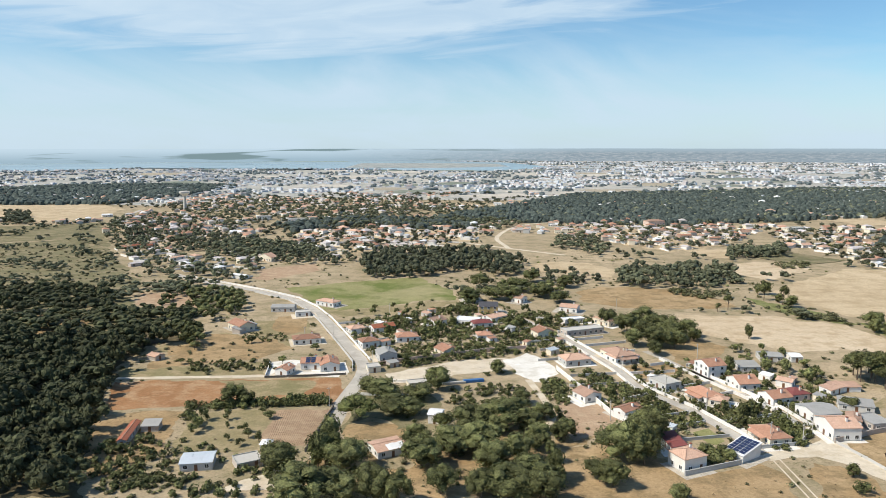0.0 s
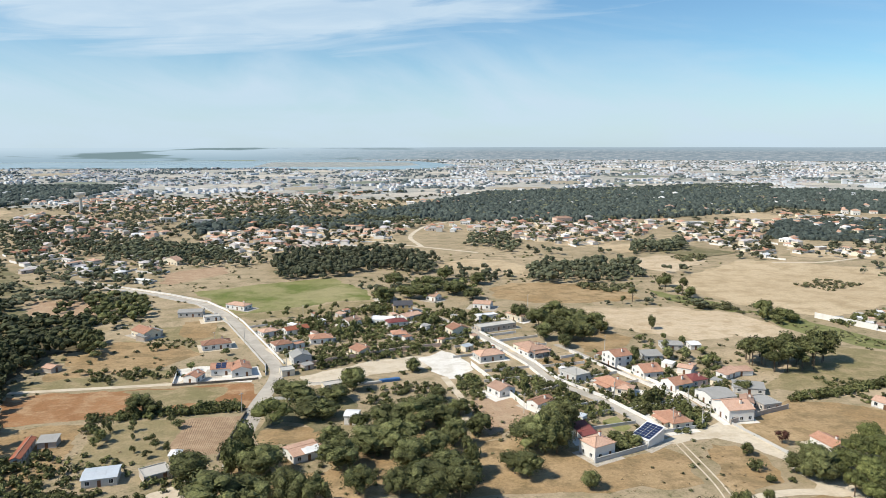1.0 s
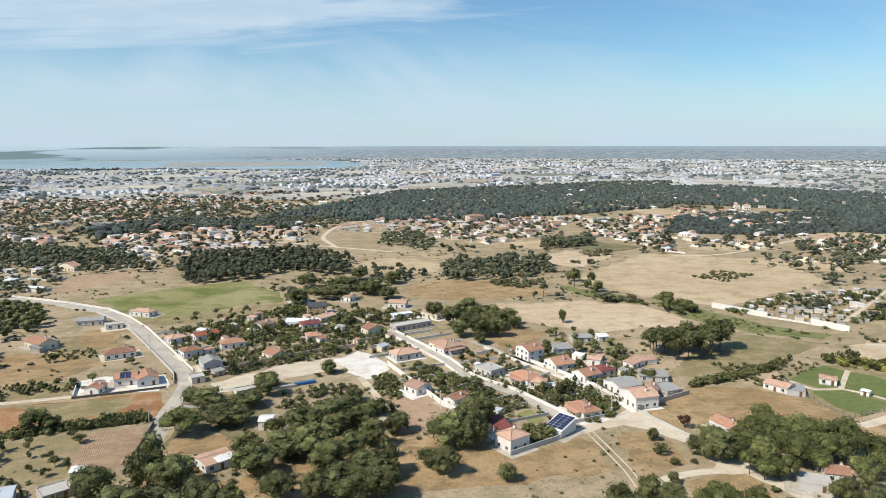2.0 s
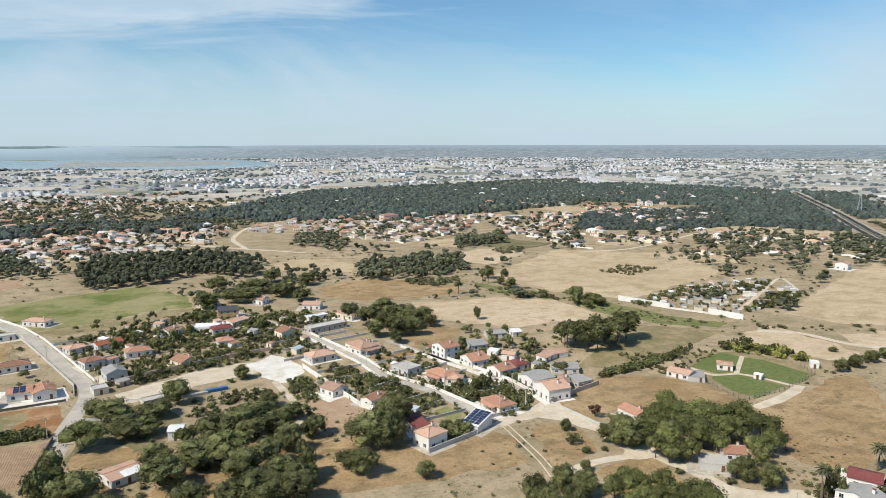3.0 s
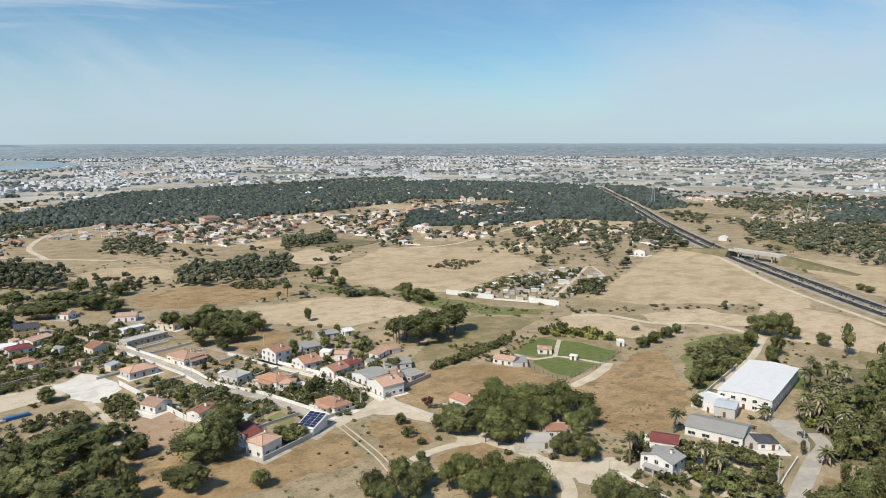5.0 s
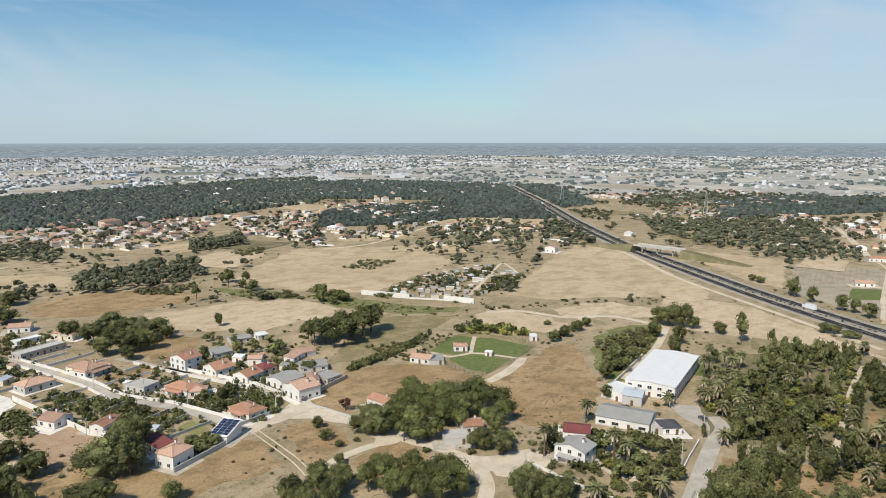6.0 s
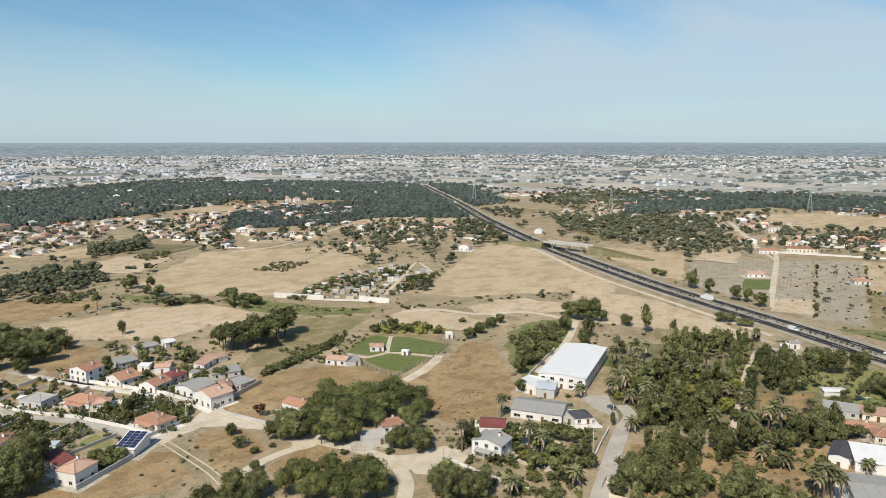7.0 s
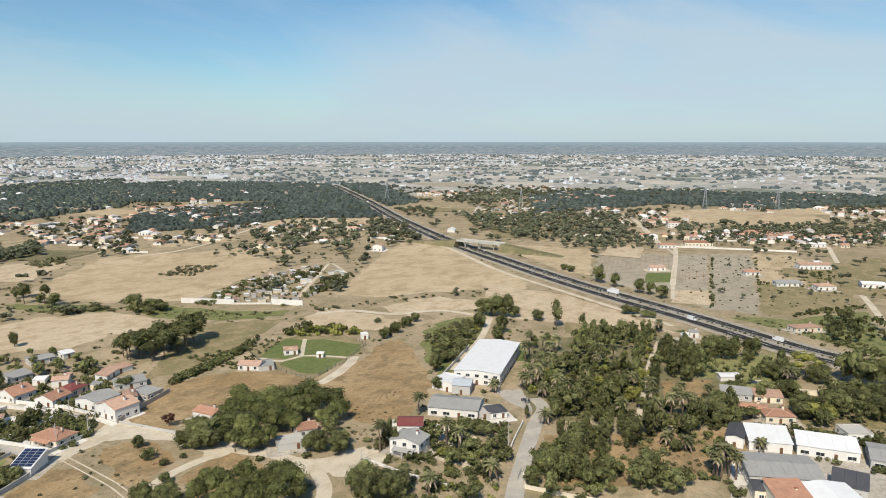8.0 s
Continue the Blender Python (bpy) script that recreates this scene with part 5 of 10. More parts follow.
patch("field", "white gravel yard", [(40.9, 329.9), (49.3, 318.7), (51.6, 299.1), (45.8, 288.7), (38.1, 288.3), (32.4, 301.4), (28.2, 317.8)], GRAVEL, 1.9)
patch("field", "dry brown grass", [(116.8, 210.1), (125.4, 208.4), (130.2, 198.7), (129.7, 188.9), (126.7, 182.7), (114.3, 177.3), (106.6, 173.4), (107.5, 185.7)], BROWN_DRY, 1.9)
patch("field", "dry brown grass", [(116.5, 169.3), (132.4, 174.5), (139.8, 172), (139.4, 154.6), (130.7, 147.1), (111.6, 157.4)], BROWN_DRY, 1.9)
patch("field", "dry brown field", [(132, 229.8), (149.2, 236.9), (171.1, 245.9), (193.7, 236.3), (206.1, 220.7), (211.8, 199.7), (194, 197.4), (168.1, 208), (158.4, 209.8), (140.3, 204.6)], BROWN_DRY, 1.9)
patch("field", "dry brown grass slope", [(195.1, 195.4), (212.8, 194.5), (235.2, 199.8), (265, 206.6), (275.6, 202.7), (251.5, 173.5), (228.6, 152.1), (198.4, 141.1), (183.5, 149.2), (188.1, 168.3)], BROWN_DRY, 1.9)
patch("field", "grass round the small pitches", [(218.4, 254.2), (238.5, 256.4), (255.7, 250.5), (263.1, 224.5), (257.7, 212.5), (233.6, 204), (204.7, 199), (206.5, 226.6)], MEADOW, 0.4)
patch("field", "green turf pitch", [(215.3, 241.5), (234.9, 251.7), (244, 253.4), (247.5, 243.7), (228.8, 228.3), (220, 229.3)], TURF, 0.15)
patch("field", "green turf pitch", [(228.4, 227.5), (247.8, 243.6), (253.7, 237.1), (256.8, 214.9), (248.4, 208.2), (238.7, 207.3)], TURF, 0.15)
patch("field", "green turf pitch", [(212.8, 225.8), (218, 228.5), (227.3, 225.3), (233.7, 206.5), (212.7, 199.9), (209.5, 210.4)], TURF, 0.15)
road("track", "pale worn track past the pitches", [(204.0, 193.0), (213.1, 194.4), (224, 197.4), (233, 200.8), (240, 204.7)], 4.6, DUST, 1.1)
road("road", "pale path between pitches", [(248.9, 245.1), (237.5, 235.4), (227.8, 226.9)], 2.2, DUST, 0.15)
road("road", "pale path between pitches", [(214.1, 240.2), (216.5, 228.4), (227.5, 226.2), (233.3, 217.4), (237.5, 206.2)], 2.2, DUST, 0.15)
patch("field", "pale straw field", [(259.3, 264.2), (287.5, 278.1), (302.2, 281.8), (308.9, 246), (306.8, 228.4), (290.2, 220.4), (278.4, 238.1)], STRAW_PALE, 3.0)
patch("field", "wide straw-coloured field", [(335.1, 299.3), (386.8, 329.2), (483.3, 378.7), (544.9, 404.2), (575.8, 387.2), (548.2, 343), (483.8, 265.4), (441.1, 214.9), (421.5, 204.8), (403.9, 226.1), (382.8, 246.8), (346.6, 273)], STRAW, 1.9)
patch("field", "wide straw-coloured stubble field", [(224.7, 470.3), (265.6, 514), (335, 565.9), (372.1, 553.7), (401.5, 521.2), (416.6, 474.9), (402, 423.4), (373, 404.8), (334.4, 392.5), (273.9, 366.2), (258.1, 383), (240.2, 405.3), (230.7, 437.4)], STRAW, 1.9)
patch("field", "straw-coloured field corner", [(232.3, 583.7), (273.5, 599.8), (305.2, 590.6), (303.1, 563.6), (245.3, 515.7), (227.1, 544.8)], STRAW_PALE, 1.9)
patch("field", "green reedy strip", [(236.2, 390.9), (256.1, 380), (257.5, 356.1), (267.3, 322.9), (287.4, 296), (277.1, 289.6), (249.1, 310.8), (233.6, 346.3)], SCRUB, 1.9)
patch("field", "dry meadow", [(225.4, 319.4), (245.9, 306.7), (273.1, 283.1), (227.3, 264.8), (209.9, 261), (181.5, 254.1), (161.1, 255.9), (189.9, 280.7)], MEADOW, 1.9)
patch("field", "pale straw field", [(172.2, 378.3), (203.3, 393.3), (227.6, 383.8), (231.6, 356), (232.7, 341.8), (212.5, 326.4), (193, 344.6)], STRAW_PALE, 1.9)
patch("field", "green reedy strip", [(201.9, 453.2), (215.4, 434.3), (230, 410.9), (235, 381.7), (219.5, 392.1), (200.1, 420.9)], SCRUB, 1.9)
patch("field", "tall green reeds", [(275.2, 191.5), (307.7, 206.1), (329.2, 203.4), (335.6, 188.1), (304.7, 172.2), (274.5, 161), (248, 152.7), (238.3, 153), (250.1, 166.8)], SCRUB, 3.0)
patch("field", "pale bare ground by the track", [(326.6, 256.7), (366, 242.4), (375.6, 209.5), (364.2, 197.1), (345.8, 209.5), (331.2, 224.9), (312.7, 231.3)], STRAW_PALE, 4.0)
patch("field", "grey fallow plot with rows", [(477, 178.3), (602, 220.1), (619, 159.7), (532.7, 132.9), (475.5, 120), (455.9, 130.4)], GREY_FIELD, 1.9)
patch("field", "grey fallow plot with rows", [(621.2, 156.3), (642.4, 135.2), (428.8, 85.6), (449.8, 114.9)], GREY_FIELD, 1.9)
patch("field", "grey fallow strip", [(643.8, 133), (664, 102.2), (433.3, 58.6), (426.4, 84.1)], GREY_FIELD, 1.9)
patch("field", "dry straw-coloured plot", [(664.6, 101.3), (676.6, 71.7), (626.9, 45.9), (537.4, 45.9), (531.7, 76.1)], STRAW, 1.9)
patch("field", "dry orchard meadow", [(525.7, 74.4), (533.2, 45.4), (604.8, 35.4), (484.7, 8), (437.4, 42.6), (433.6, 58.1)], MEADOW, 1.9)
patch("field", "grey paved yard round the workshops", [(230.7, 36), (249.6, -6.3), (225.1, -12.4), (203.2, -7.4), (182, 25)], PAVING, 0.5)
patch("field", "pale yard beside a workshop", [(229.8, 35.1), (233, 30.2), (208.3, 25.3), (205.5, 29.5)], GRAVEL, 0.3)
thicket([(612.5, 153.1), (666.6, 70.5), (604.8, 35.4), (484.7, 8), (431.2, 81.9), (461.7, 115.2)], 9, "olive", 1.0, 1.1, 101, 0.5)
thicket([(658.8, 99), (659.6, 97.7), (434.2, 57.2), (433.4, 58.3)], 3.2, "dark", 2.0, 1.6, 102, 0.7)
thicket([(532.1, 75.4), (539.4, 46.4), (530.9, 45.5), (523.6, 74)], 3.2, "dark", 2.0, 1.6, 103, 0.7)
thicket([(595.7, 57.9), (607.2, 31.7), (520.8, 24.9), (508.3, 37.8)], 6, "dark", 2.6, 2.0, 104, 0.6)
patch("field", "green bank beside the motorway", [(414.9, 72.3), (430.2, 41.8), (473.2, 7.5), (373.6, -12.3), (373.8, -3.4), (387.3, 16.1), (400.1, 38.1)], SCRUB, 1.9)
patch("field", "green vegetable plot", [(524.8, 153.4), (536.2, 136), (498.4, 127), (487.3, 143.9)], TURF, 0.4)
patch("field", "straw-coloured field", [(590.4, 326.8), (604.4, 278.8), (608, 228.9), (490.2, 185.6), (492.4, 207.1), (539.5, 264.5)], STRAW, 1.9)
patch("field", "bare tan field", [(1015.7, 271.3), (1075.3, 225.8), (1053.2, 90), (986, 61.7), (858.5, 153.3), (915, 250.9)], STRAW, 1.9)
patch("field", "pale straw field", [(425.1, 238.9), (417.8, 208.1), (418.4, 175.1), (384.6, 118.6), (364.9, 87.9), (359.5, 116.6), (351.5, 146.2), (341.8, 184), (362.9, 207.5)], STRAW_PALE, 1.9)
patch("field", "rough green garden grass", [(322.2, 66.3), (337.2, 43.4), (327.5, 29.3), (306.8, 22.6), (286.4, 36.4), (281.1, 50.2), (303.9, 58.5)], SCRUB, 0.8)
patch("field", "dry grass bank", [(352.8, 60), (364.3, 47.7), (355.5, 27.9), (330.5, 38.8), (335, 46.7)], MEADOW, 0.8)
patch("field", "garden grass under trees", [(297.2, 25.6), (314.4, -6.3), (286.8, -19), (271.5, 4.4), (268.3, 18.4)], MEADOW, 0.8)
patch("field", "dry golden lawn", [(290.3, 75.4), (293.4, 65.4), (304.3, 57.9), (288.4, 50.7), (279.1, 49.8), (268, 66.7)], STRAW, 0.5)
patch("field", "dry lawn", [(303.1, 111), (313.4, 95.3), (299.9, 92.9), (291.1, 106.3)], MEADOW, 0.5)
patch("field", "watered lawn", [(298.1, 148.8), (305.1, 138.2), (281.5, 128.6), (274.3, 139.5)], TURF, 0.4)
patch("field", "dry grass", [(353.8, 147.2), (358.4, 129.1), (361.7, 92.9), (347.8, 94.7), (332.2, 137.9)], MEADOW, 0.5)
patch("field", "dry garden ground", [(208, 92.7), (248.5, 39.5), (238, 30.3), (216.7, 33.3), (197.1, 43.6), (175.1, 77.2)], BROWN_DRY, 0.8)
patch("field", "pale house yard", [(192.7, 132.1), (199.1, 124.1), (194.2, 109.5), (172.5, 101), (172.5, 113.7), (175.8, 121.5)], DUST, 0.8)
patch("field", "pale trodden yard", [(154.2, 143.1), (167.8, 137.8), (169.5, 127.3), (148.5, 124.2), (145.2, 132.5)], DUST, 0.8)
patch("field", "pale trodden yard", [(149.7, 148.6), (157.8, 141.4), (152.3, 131.9), (143.2, 137.6), (142.6, 146.6)], DUST, 0.8)
patch("field", "worn pale forecourt", [(237.1, 129.1), (247.2, 113.6), (237.8, 103), (224.3, 104.9), (228.7, 116.9)], ROAD, 0.5)
patch("field", "clipped olive-green lawn behind a hedge", [(88.1, 234.2), (95.0, 237.8), (96.6, 227.0), (92.4, 223.5), (90.1, 225.2)], LAWN, 0.1)
patch("field", "dry grassed garden plot", [(78.3, 278), (87.4, 283.5), (89.6, 271.3), (80.5, 267.5)], MEADOW, 0.3)
# shade of the garden trees is laid in as a darker ground colour
patch("field", "garden grass coloured dark for tree shade", [(312.8, 148.2), (357, 96), (326.5, 59.8), (269.7, 45.7), (242.9, 61.8), (218.2, 99.7), (244.1, 118.4)], OLIVE_GROUND, 0.6)
patch("pavement", "pale paved yard round a villa", [(-77.6, 294.8), (-80.3, 315.9), (-70.7, 319.3), (-54.4, 313.2), (-47.1, 308.2), (-45.5, 294.0), (-60.7, 295.5)], GRAVEL, 0.3)
patch("field", "reddish brown bare plot", [(43.9, 267.2), (62.5, 266.0), (63.8, 246.2), (58.6, 230.8), (44.8, 226.9), (42.4, 242.1)], EARTH, 1.5)
patch("field", "dry brown ground before the farmhouse", [(-143.9, 359.1), (-121.6, 365.2), (-86.8, 354.4), (-74.7, 337.6), (-86.3, 323.7), (-112.1, 327.1), (-133.5, 325.0)], BROWN_DRY, 1.5)
patch("field", "brown earth garden beside the lane", [(-97.6, 403.7), (-80.0, 406.6), (-75.1, 371.1), (-84.4, 362.8), (-95.4, 378.3)], BROWN_DRY, 1.0)
patch("field", "golden lawn in the gardens", [(285.8, 73.2), (299.7, 56.7), (284.2, 51.9), (268.1, 51.5), (262.8, 66.0)], BROWN_DRY, 0.8)
patch("field", "green and golden garden grass", [(321.5, 76.4), (352.8, 39.5), (302.4, 32.1), (298.1, 44.4), (301.8, 57.2), (294.2, 70.2)], LAWN, 0.8)
patch("yard", "pale dusty yard with rubble beside the sheds", [(-66.9, 192.7), (-61.5, 199.1), (-53.2, 202.2), (-45.5, 206.1), (-41.6, 207.4), (-42.6, 201.5), (-47.5, 195.5), (-48.2, 191.5)], DUST, 0.8)
patch("island", "low dark island in the estuary", [(-3447.8, 4854.7), (-2708.4, 4929.1), (-2141, 4991.3), (-1343.8, 5009.2), (-720.6, 4876.2), (-618, 4691.8), (-1263.3, 4708.3), (-1983.6, 4623.3), (-3200.8, 4505.8)], SCRUB, 4)

# ---- roads ----
road("road", "sun-bleached narrow asphalt road", [(-41.7, 182.2), (-40.2, 204.4), (-40.4, 232.3), (-39.5, 250.5), (-39.8, 263.9), (-35.9, 296.2), (-38.3, 316.6), (-50.9, 350.2), (-69.1, 397.9), (-82.8, 426.8), (-98.6, 451.3), (-127.6, 476.8), (-158, 498.9), (-197.3, 527.6), (-237.2, 578.7), (-277.6, 640.4), (-336.9, 733.7), (-403.4, 852), (-448.2, 951.6), (-479.3, 1105.8)], 6.2, ROAD, 0.15)
road("road", "pale village street", [(105, 217.7), (101.9, 232.2), (94.3, 256), (82.4, 278.2), (78.8, 303.1), (71.5, 330), (62.6, 358.7), (52.8, 383.4), (40.1, 408.7), (27.1, 436.2)], 4.6, ROAD, 0.15)
road("road", "pale back street", [(128.7, 234), (127.8, 254.8), (121.3, 273.2), (113.4, 293.7), (104.8, 319.9), (99.4, 332.8)], 3.6, ROAD, 0.15)
patch("pavement", "wide pale dusty street crossing", [(102, 213.7), (107.9, 218.1), (114, 221.6), (124.3, 223.8), (133.3, 229.9), (136.9, 228.2), (136.3, 215.9), (139.1, 198.4), (137.6, 191.4), (133.1, 199), (127.8, 209.5), (122, 214.9), (112.4, 214), (106.1, 211.2)], DUST, 0.5)
patch("pavement", "pale dusty fork of tracks", [(134.9, 198.4), (138.9, 186.6), (145.8, 179.6), (143.5, 173), (134.9, 171.7), (131, 175.8), (135, 179.7), (133.5, 185.7)], DUST, 0.6)
road("road", "pale dusty track", [(103.6, 170.7), (114.8, 174.7), (125.5, 175.9), (137.1, 174.5)], 3.6, DUST, 0.15)
road("road", "pale dusty track", [(143.5, 181.4), (142, 171.8), (145.2, 161.4), (147.1, 150.4), (146.4, 142.5), (139.6, 131), (129.5, 123.1)], 4.6, DUST, 0.15)
road("track", "wheel rut worn through dry grass", [(106.1, 213.7), (105.5, 198.4), (104.7, 183.6), (102.7, 172.1)], 0.55, DUST, 0.15)
road("track", "wheel rut worn through dry grass", [(108.5, 213.9), (107.9, 199), (107.1, 184), (105.2, 172.3)], 0.55, DUST, 0.15)
road("road", "worn pale asphalt lane", [(151, 74.9), (167.7, 82.4), (185.1, 88.7), (201.4, 94.4), (218.2, 99.7), (230.9, 102.9), (238, 110.4)], 5.4, ROAD, 0.15)
road("road", "pale dusty lane", [(339.6, 187.2), (298.5, 170.1), (249.2, 156)], 3.5, DUST, 0.15)
road("road", "pale dusty track", [(339.6, 187.2), (337.4, 220.1), (316, 237.7), (307.8, 265.4), (290.6, 276.6)], 4.5, DUST, 0.15)
road("road", "pale country lane", [(779.1, 52.8), (642, 32.2), (548.3, 15.6), (487.6, 3.6), (445.4, -3.9), (379.3, -21)], 4, DUST, 0.15)
road("road", "pale country lane", [(897.8, 301.8), (788.6, 240.9), (680.1, 189.9), (620.3, 157.6), (520, 132), (443.8, 112.2)], 2.6, DUST, 0.15)
patch("field", "pale grey fallow plot", [(472.9, 117.4), (483.4, 98), (439.4, 88), (433.9, 110.2)], STRAW_PALE, 0.6)
road("track", "pale dirt track", [(36.9, 290.5), (40.8, 260.7), (40, 244.9), (32, 229.2)], 3, DUST, 0.15)
road("road", "pale dirt lane", [(-25.5, 296.8), (-9.1, 297), (8.9, 306.5), (27.4, 313.1)], 4.5, DUST, 0.15)
road("track", "pale farm track", [(-142.6, 292.6), (-78.1, 295.5), (-42.4, 298.5)], 3.2, DUST, 0.15)
road("track", "pale motorway service track", [(574.8, 400.4), (539.1, 340.2), (472, 255.5), (426.4, 178.6), (391.5, 117.5), (378.3, 94.4)], 4, DUST, 0.15)
road("road", "pale lane", [(307.7, 41), (304.3, 26.4), (314.4, -6.3), (317.1, -21.5)], 5, DUST, 0.15)
road("road", "white path between the plots", [(397.3, 346), (421, 383.9), (377.7, 356.8), (317.6, 317.8)], 2.6, DUST, 0.15)
road("road", "pale garden path", [(343.5, 92), (309.3, 86), (271.3, 76.8), (241, 69.5)], 2.0, DUST, 0.15)
road("road", "pale country lane", [(-475.6, 1076.8), (-386.7, 1048.8), (-235, 950.5), (-54.5, 794.9), (64.8, 682.6), (113.1, 639)], 5, DUST, 0.15)
road("road", "pale country lane", [(64.8, 682.6), (60.3, 769.2), (97.5, 880.3), (164.2, 933.9)], 5, DUST, 0.15)

# ---- motorway ----
way = smooth_line([(1176.2, 1060.4), (892.1, 730.3), (728.0, 548.3), (607.3, 404.8), (550.7, 328.7), (506.3, 263.6), (459.9, 193.1), (429.1, 140.6), (400.2, 87.7), (367.5, 34.1), (357.4, 9.4), (347.7, -12.3), (331.4, -48.6)], 8.0)
motorway(way)
overpass((559.1, 345.2, 6.5), (558.0, 297.0, 6.5))

# ---- village ----
house(78.3, 204.1, 23, 8.6, 8.5, 5.4, "hip", 0.42, WHITE, TERRA_PALE, "white two-storey house with a pale terracotta roof")
house(74.4, 221.7, -87, 11.5, 5.5, 3.0, "shed", 0.2, WHITE, MAROON, "white annexe with a maroon sheet roof", chimney=False)
house(99.2, 212.1, 32, 9.1, 7.6, 2.9, "shed_left", 0.3, WHITE, WHITE_SHEET, "white outbuilding with solar panels on its roof", chimney=False, wins=False, door=False)
house(108.6, 227.8, -80, 11.9, 9, 3.2, "hip", 0.45, CREAM, TERRA, "cream bungalow with a terracotta hip roof", porch=True)
house(133.1, 232.1, -88, 11.2, 11, 5.4, "gable_y", 0.4, WHITE, TERRA_PALE, "white two-storey house with a pale tiled roof", storeys=2)
house(134.1, 246.9, -80, 11.3, 12, 4, "gable_y", 0.28, WHITE, GREY_SHEET, "white outbuilding with a grey sheet roof", chimney=False)
house(145.6, 235.6, -27, 4.6, 9, 4.2, "gable_y", 0.4, WHITE, TERRA_PALE, "white house with a pale tiled gable roof")
house(155.8, 235.2, 9, 8.0, 10, 3, "flat", 0, BLOCK, GREY_SHEET, "low block-built yard sheds with flat roofs", name='shed', chimney=False)
house(156.9, 253.1, -23, 11.8, 7, 3, "shed", 0.12, GREY_WALL, GREY_SHEET, "long grey lean-to with a sheet roof", name='shed', chimney=False)
house(150.9, 200.6, -82, 9.5, 7.5, 3.8, "gable_x", 0.42, WHITE, TERRA, "white house with terracotta roof beside pines")
house(114.0, 297.2, -75, 10.3, 10, 6, "gable_y", 0.42, WHITE, TERRA, "white two-storey house with terracotta gable roof", storeys=2)
house(121.4, 281.1, -83, 10.5, 10, 3.4, "gable_y", 0.5, WHITE, TERRA, "white bungalow with a terracotta gable roof")
house(126.8, 263.1, -74, 8.8, 10, 3.4, "gable_y", 0.5, WHITE, TERRA, "white bungalow with a terracotta gable roof")
house(136.9, 267.5, -77, 7.8, 9, 3.2, "hip", 0.45, PINK, MAROON, "small house with a maroon roof")
house(142.1, 279.9, -41, 6.2, 6, 3.4, "gable_x", 0.4, WHITE, TERRA_PALE, "small house with a pale tiled roof")
house(100.3, 265.7, -68, 12.1, 9, 3.6, "hip", 0.45, WHITE, TERRA, "white house with a terracotta hip roof", porch=True)
house(105.9, 258.3, -32, 6.8, 7, 3, "hip", 0.42, CREAM, TERRA_PALE, "cream porch wing with terracotta roof", chimney=False)
house(89.4, 280.1, -66, 10.5, 9, 3.4, "flat", 0, GREY_WALL, CONCRETE, "grey flat-roofed house beside a street", chimney=False)
house(78.2, 318.7, -70, 14.1, 11, 4, "hip", 0.42, CREAM, TERRA_PALE, "large cream house with a pale terracotta roof")
house(86.1, 313.9, 22, 13.4, 9, 3.4, "hip", 0.42, WHITE, TERRA_PALE, "white wing with a terracotta roof", porch=True)
house(62.4, 309.6, 15, 12.5, 10, 3.4, "hip", 0.45, GREY_WALL, TERRA_PALE, "bungalow with a terracotta roof and grey walls")
house(59.3, 263.8, 27, 8.0, 9, 3.2, "gable_y", 0.42, WHITE, TERRA_PALE, "white house with a pale tiled gable roof")
house(65.5, 247.9, -57, 5.9, 10, 3.4, "gable_y", 0.42, WHITE, TERRA, "white house with terracotta roof behind a wall")
house(-3.2, 241.8, -12, 4.8, 6, 4, "gable_x", 0.3, WHITE, WHITE_SHEET, "small white two-storey hut among trees", name='hut', chimney=False)
house(-16.2, 214.8, 29, 10.5, 9, 3.0, "gable_x", 0.22, WHITE, TERRA_PALE, "shed with pink and white roof sheets", name='shed', chimney=False)
sheets = thing("roof_sheets", "loose white corrugated sheets laid over a shed roof", "roof sheets", pose(-16.2, 214.8, 0, 0, 0, 29))
for _i in range(4):
    bm = bmesh.new()
    slab(bm, [(-1.6 + _i * 1.55, -0.35, 2.79), (-0.08 + _i * 1.55, -0.35, 2.79), (-0.08 + _i * 1.55, 3.0 + 0.3 * (_i % 2), 3.40 + 0.054 * (_i % 2)), (-1.6 + _i * 1.55, 3.0 + 0.3 * (_i % 2), 3.40 + 0.054 * (_i % 2))], 0.05)
    part("sheet", bm, WHITE_SHEET, sheets)
house(27.3, 408.8, 0, 11.2, 9, 5.6, "gable_x", 0.6, OCHRE, DARK_SHEET, "ochre house with a steep black roof", storeys=2)
house(48.2, 358.1, -70, 8.3, 11, 4, "gable_x", 0.4, CREAM, TERRA, "cream house with terracotta roof")
house(32.6, 392.4, 39, 12.4, 9, 3, "gable_x", 0.3, WHITE, TERRA_PALE, "white house with a terracotta roof")
house(12.9, 382.8, -16, 13.4, 10, 3.2, "flat", 0, WHITE, WHITE_SHEET, "white flat-roofed house in a garden", chimney=False)
house(22.3, 377.2, 13, 11.1, 9, 3.2, "hip", 0.4, WHITE, MAROON, "house with a dark red roof")
house(22.0, 352.7, 7, 7.8, 8, 3, "hip", 0.42, WHITE, TERRA, "white house with a terracotta roof")
house(-2.1, 327.4, -58, 8.8, 10, 3, "gable_x", 0.4, CREAM, TERRA, "low house with a terracotta roof")
house(-7.4, 381.6, -46, 8.6, 10, 3.6, "gable_y", 0.45, WHITE, TERRA_PALE, "white house with a pale gable roof")
house(-25.5, 315.3, 18, 8.4, 10, 4.4, "gable_y", 0.45, GREY_WALL, GREY_SHEET, "grey house with a grey sheet roof")
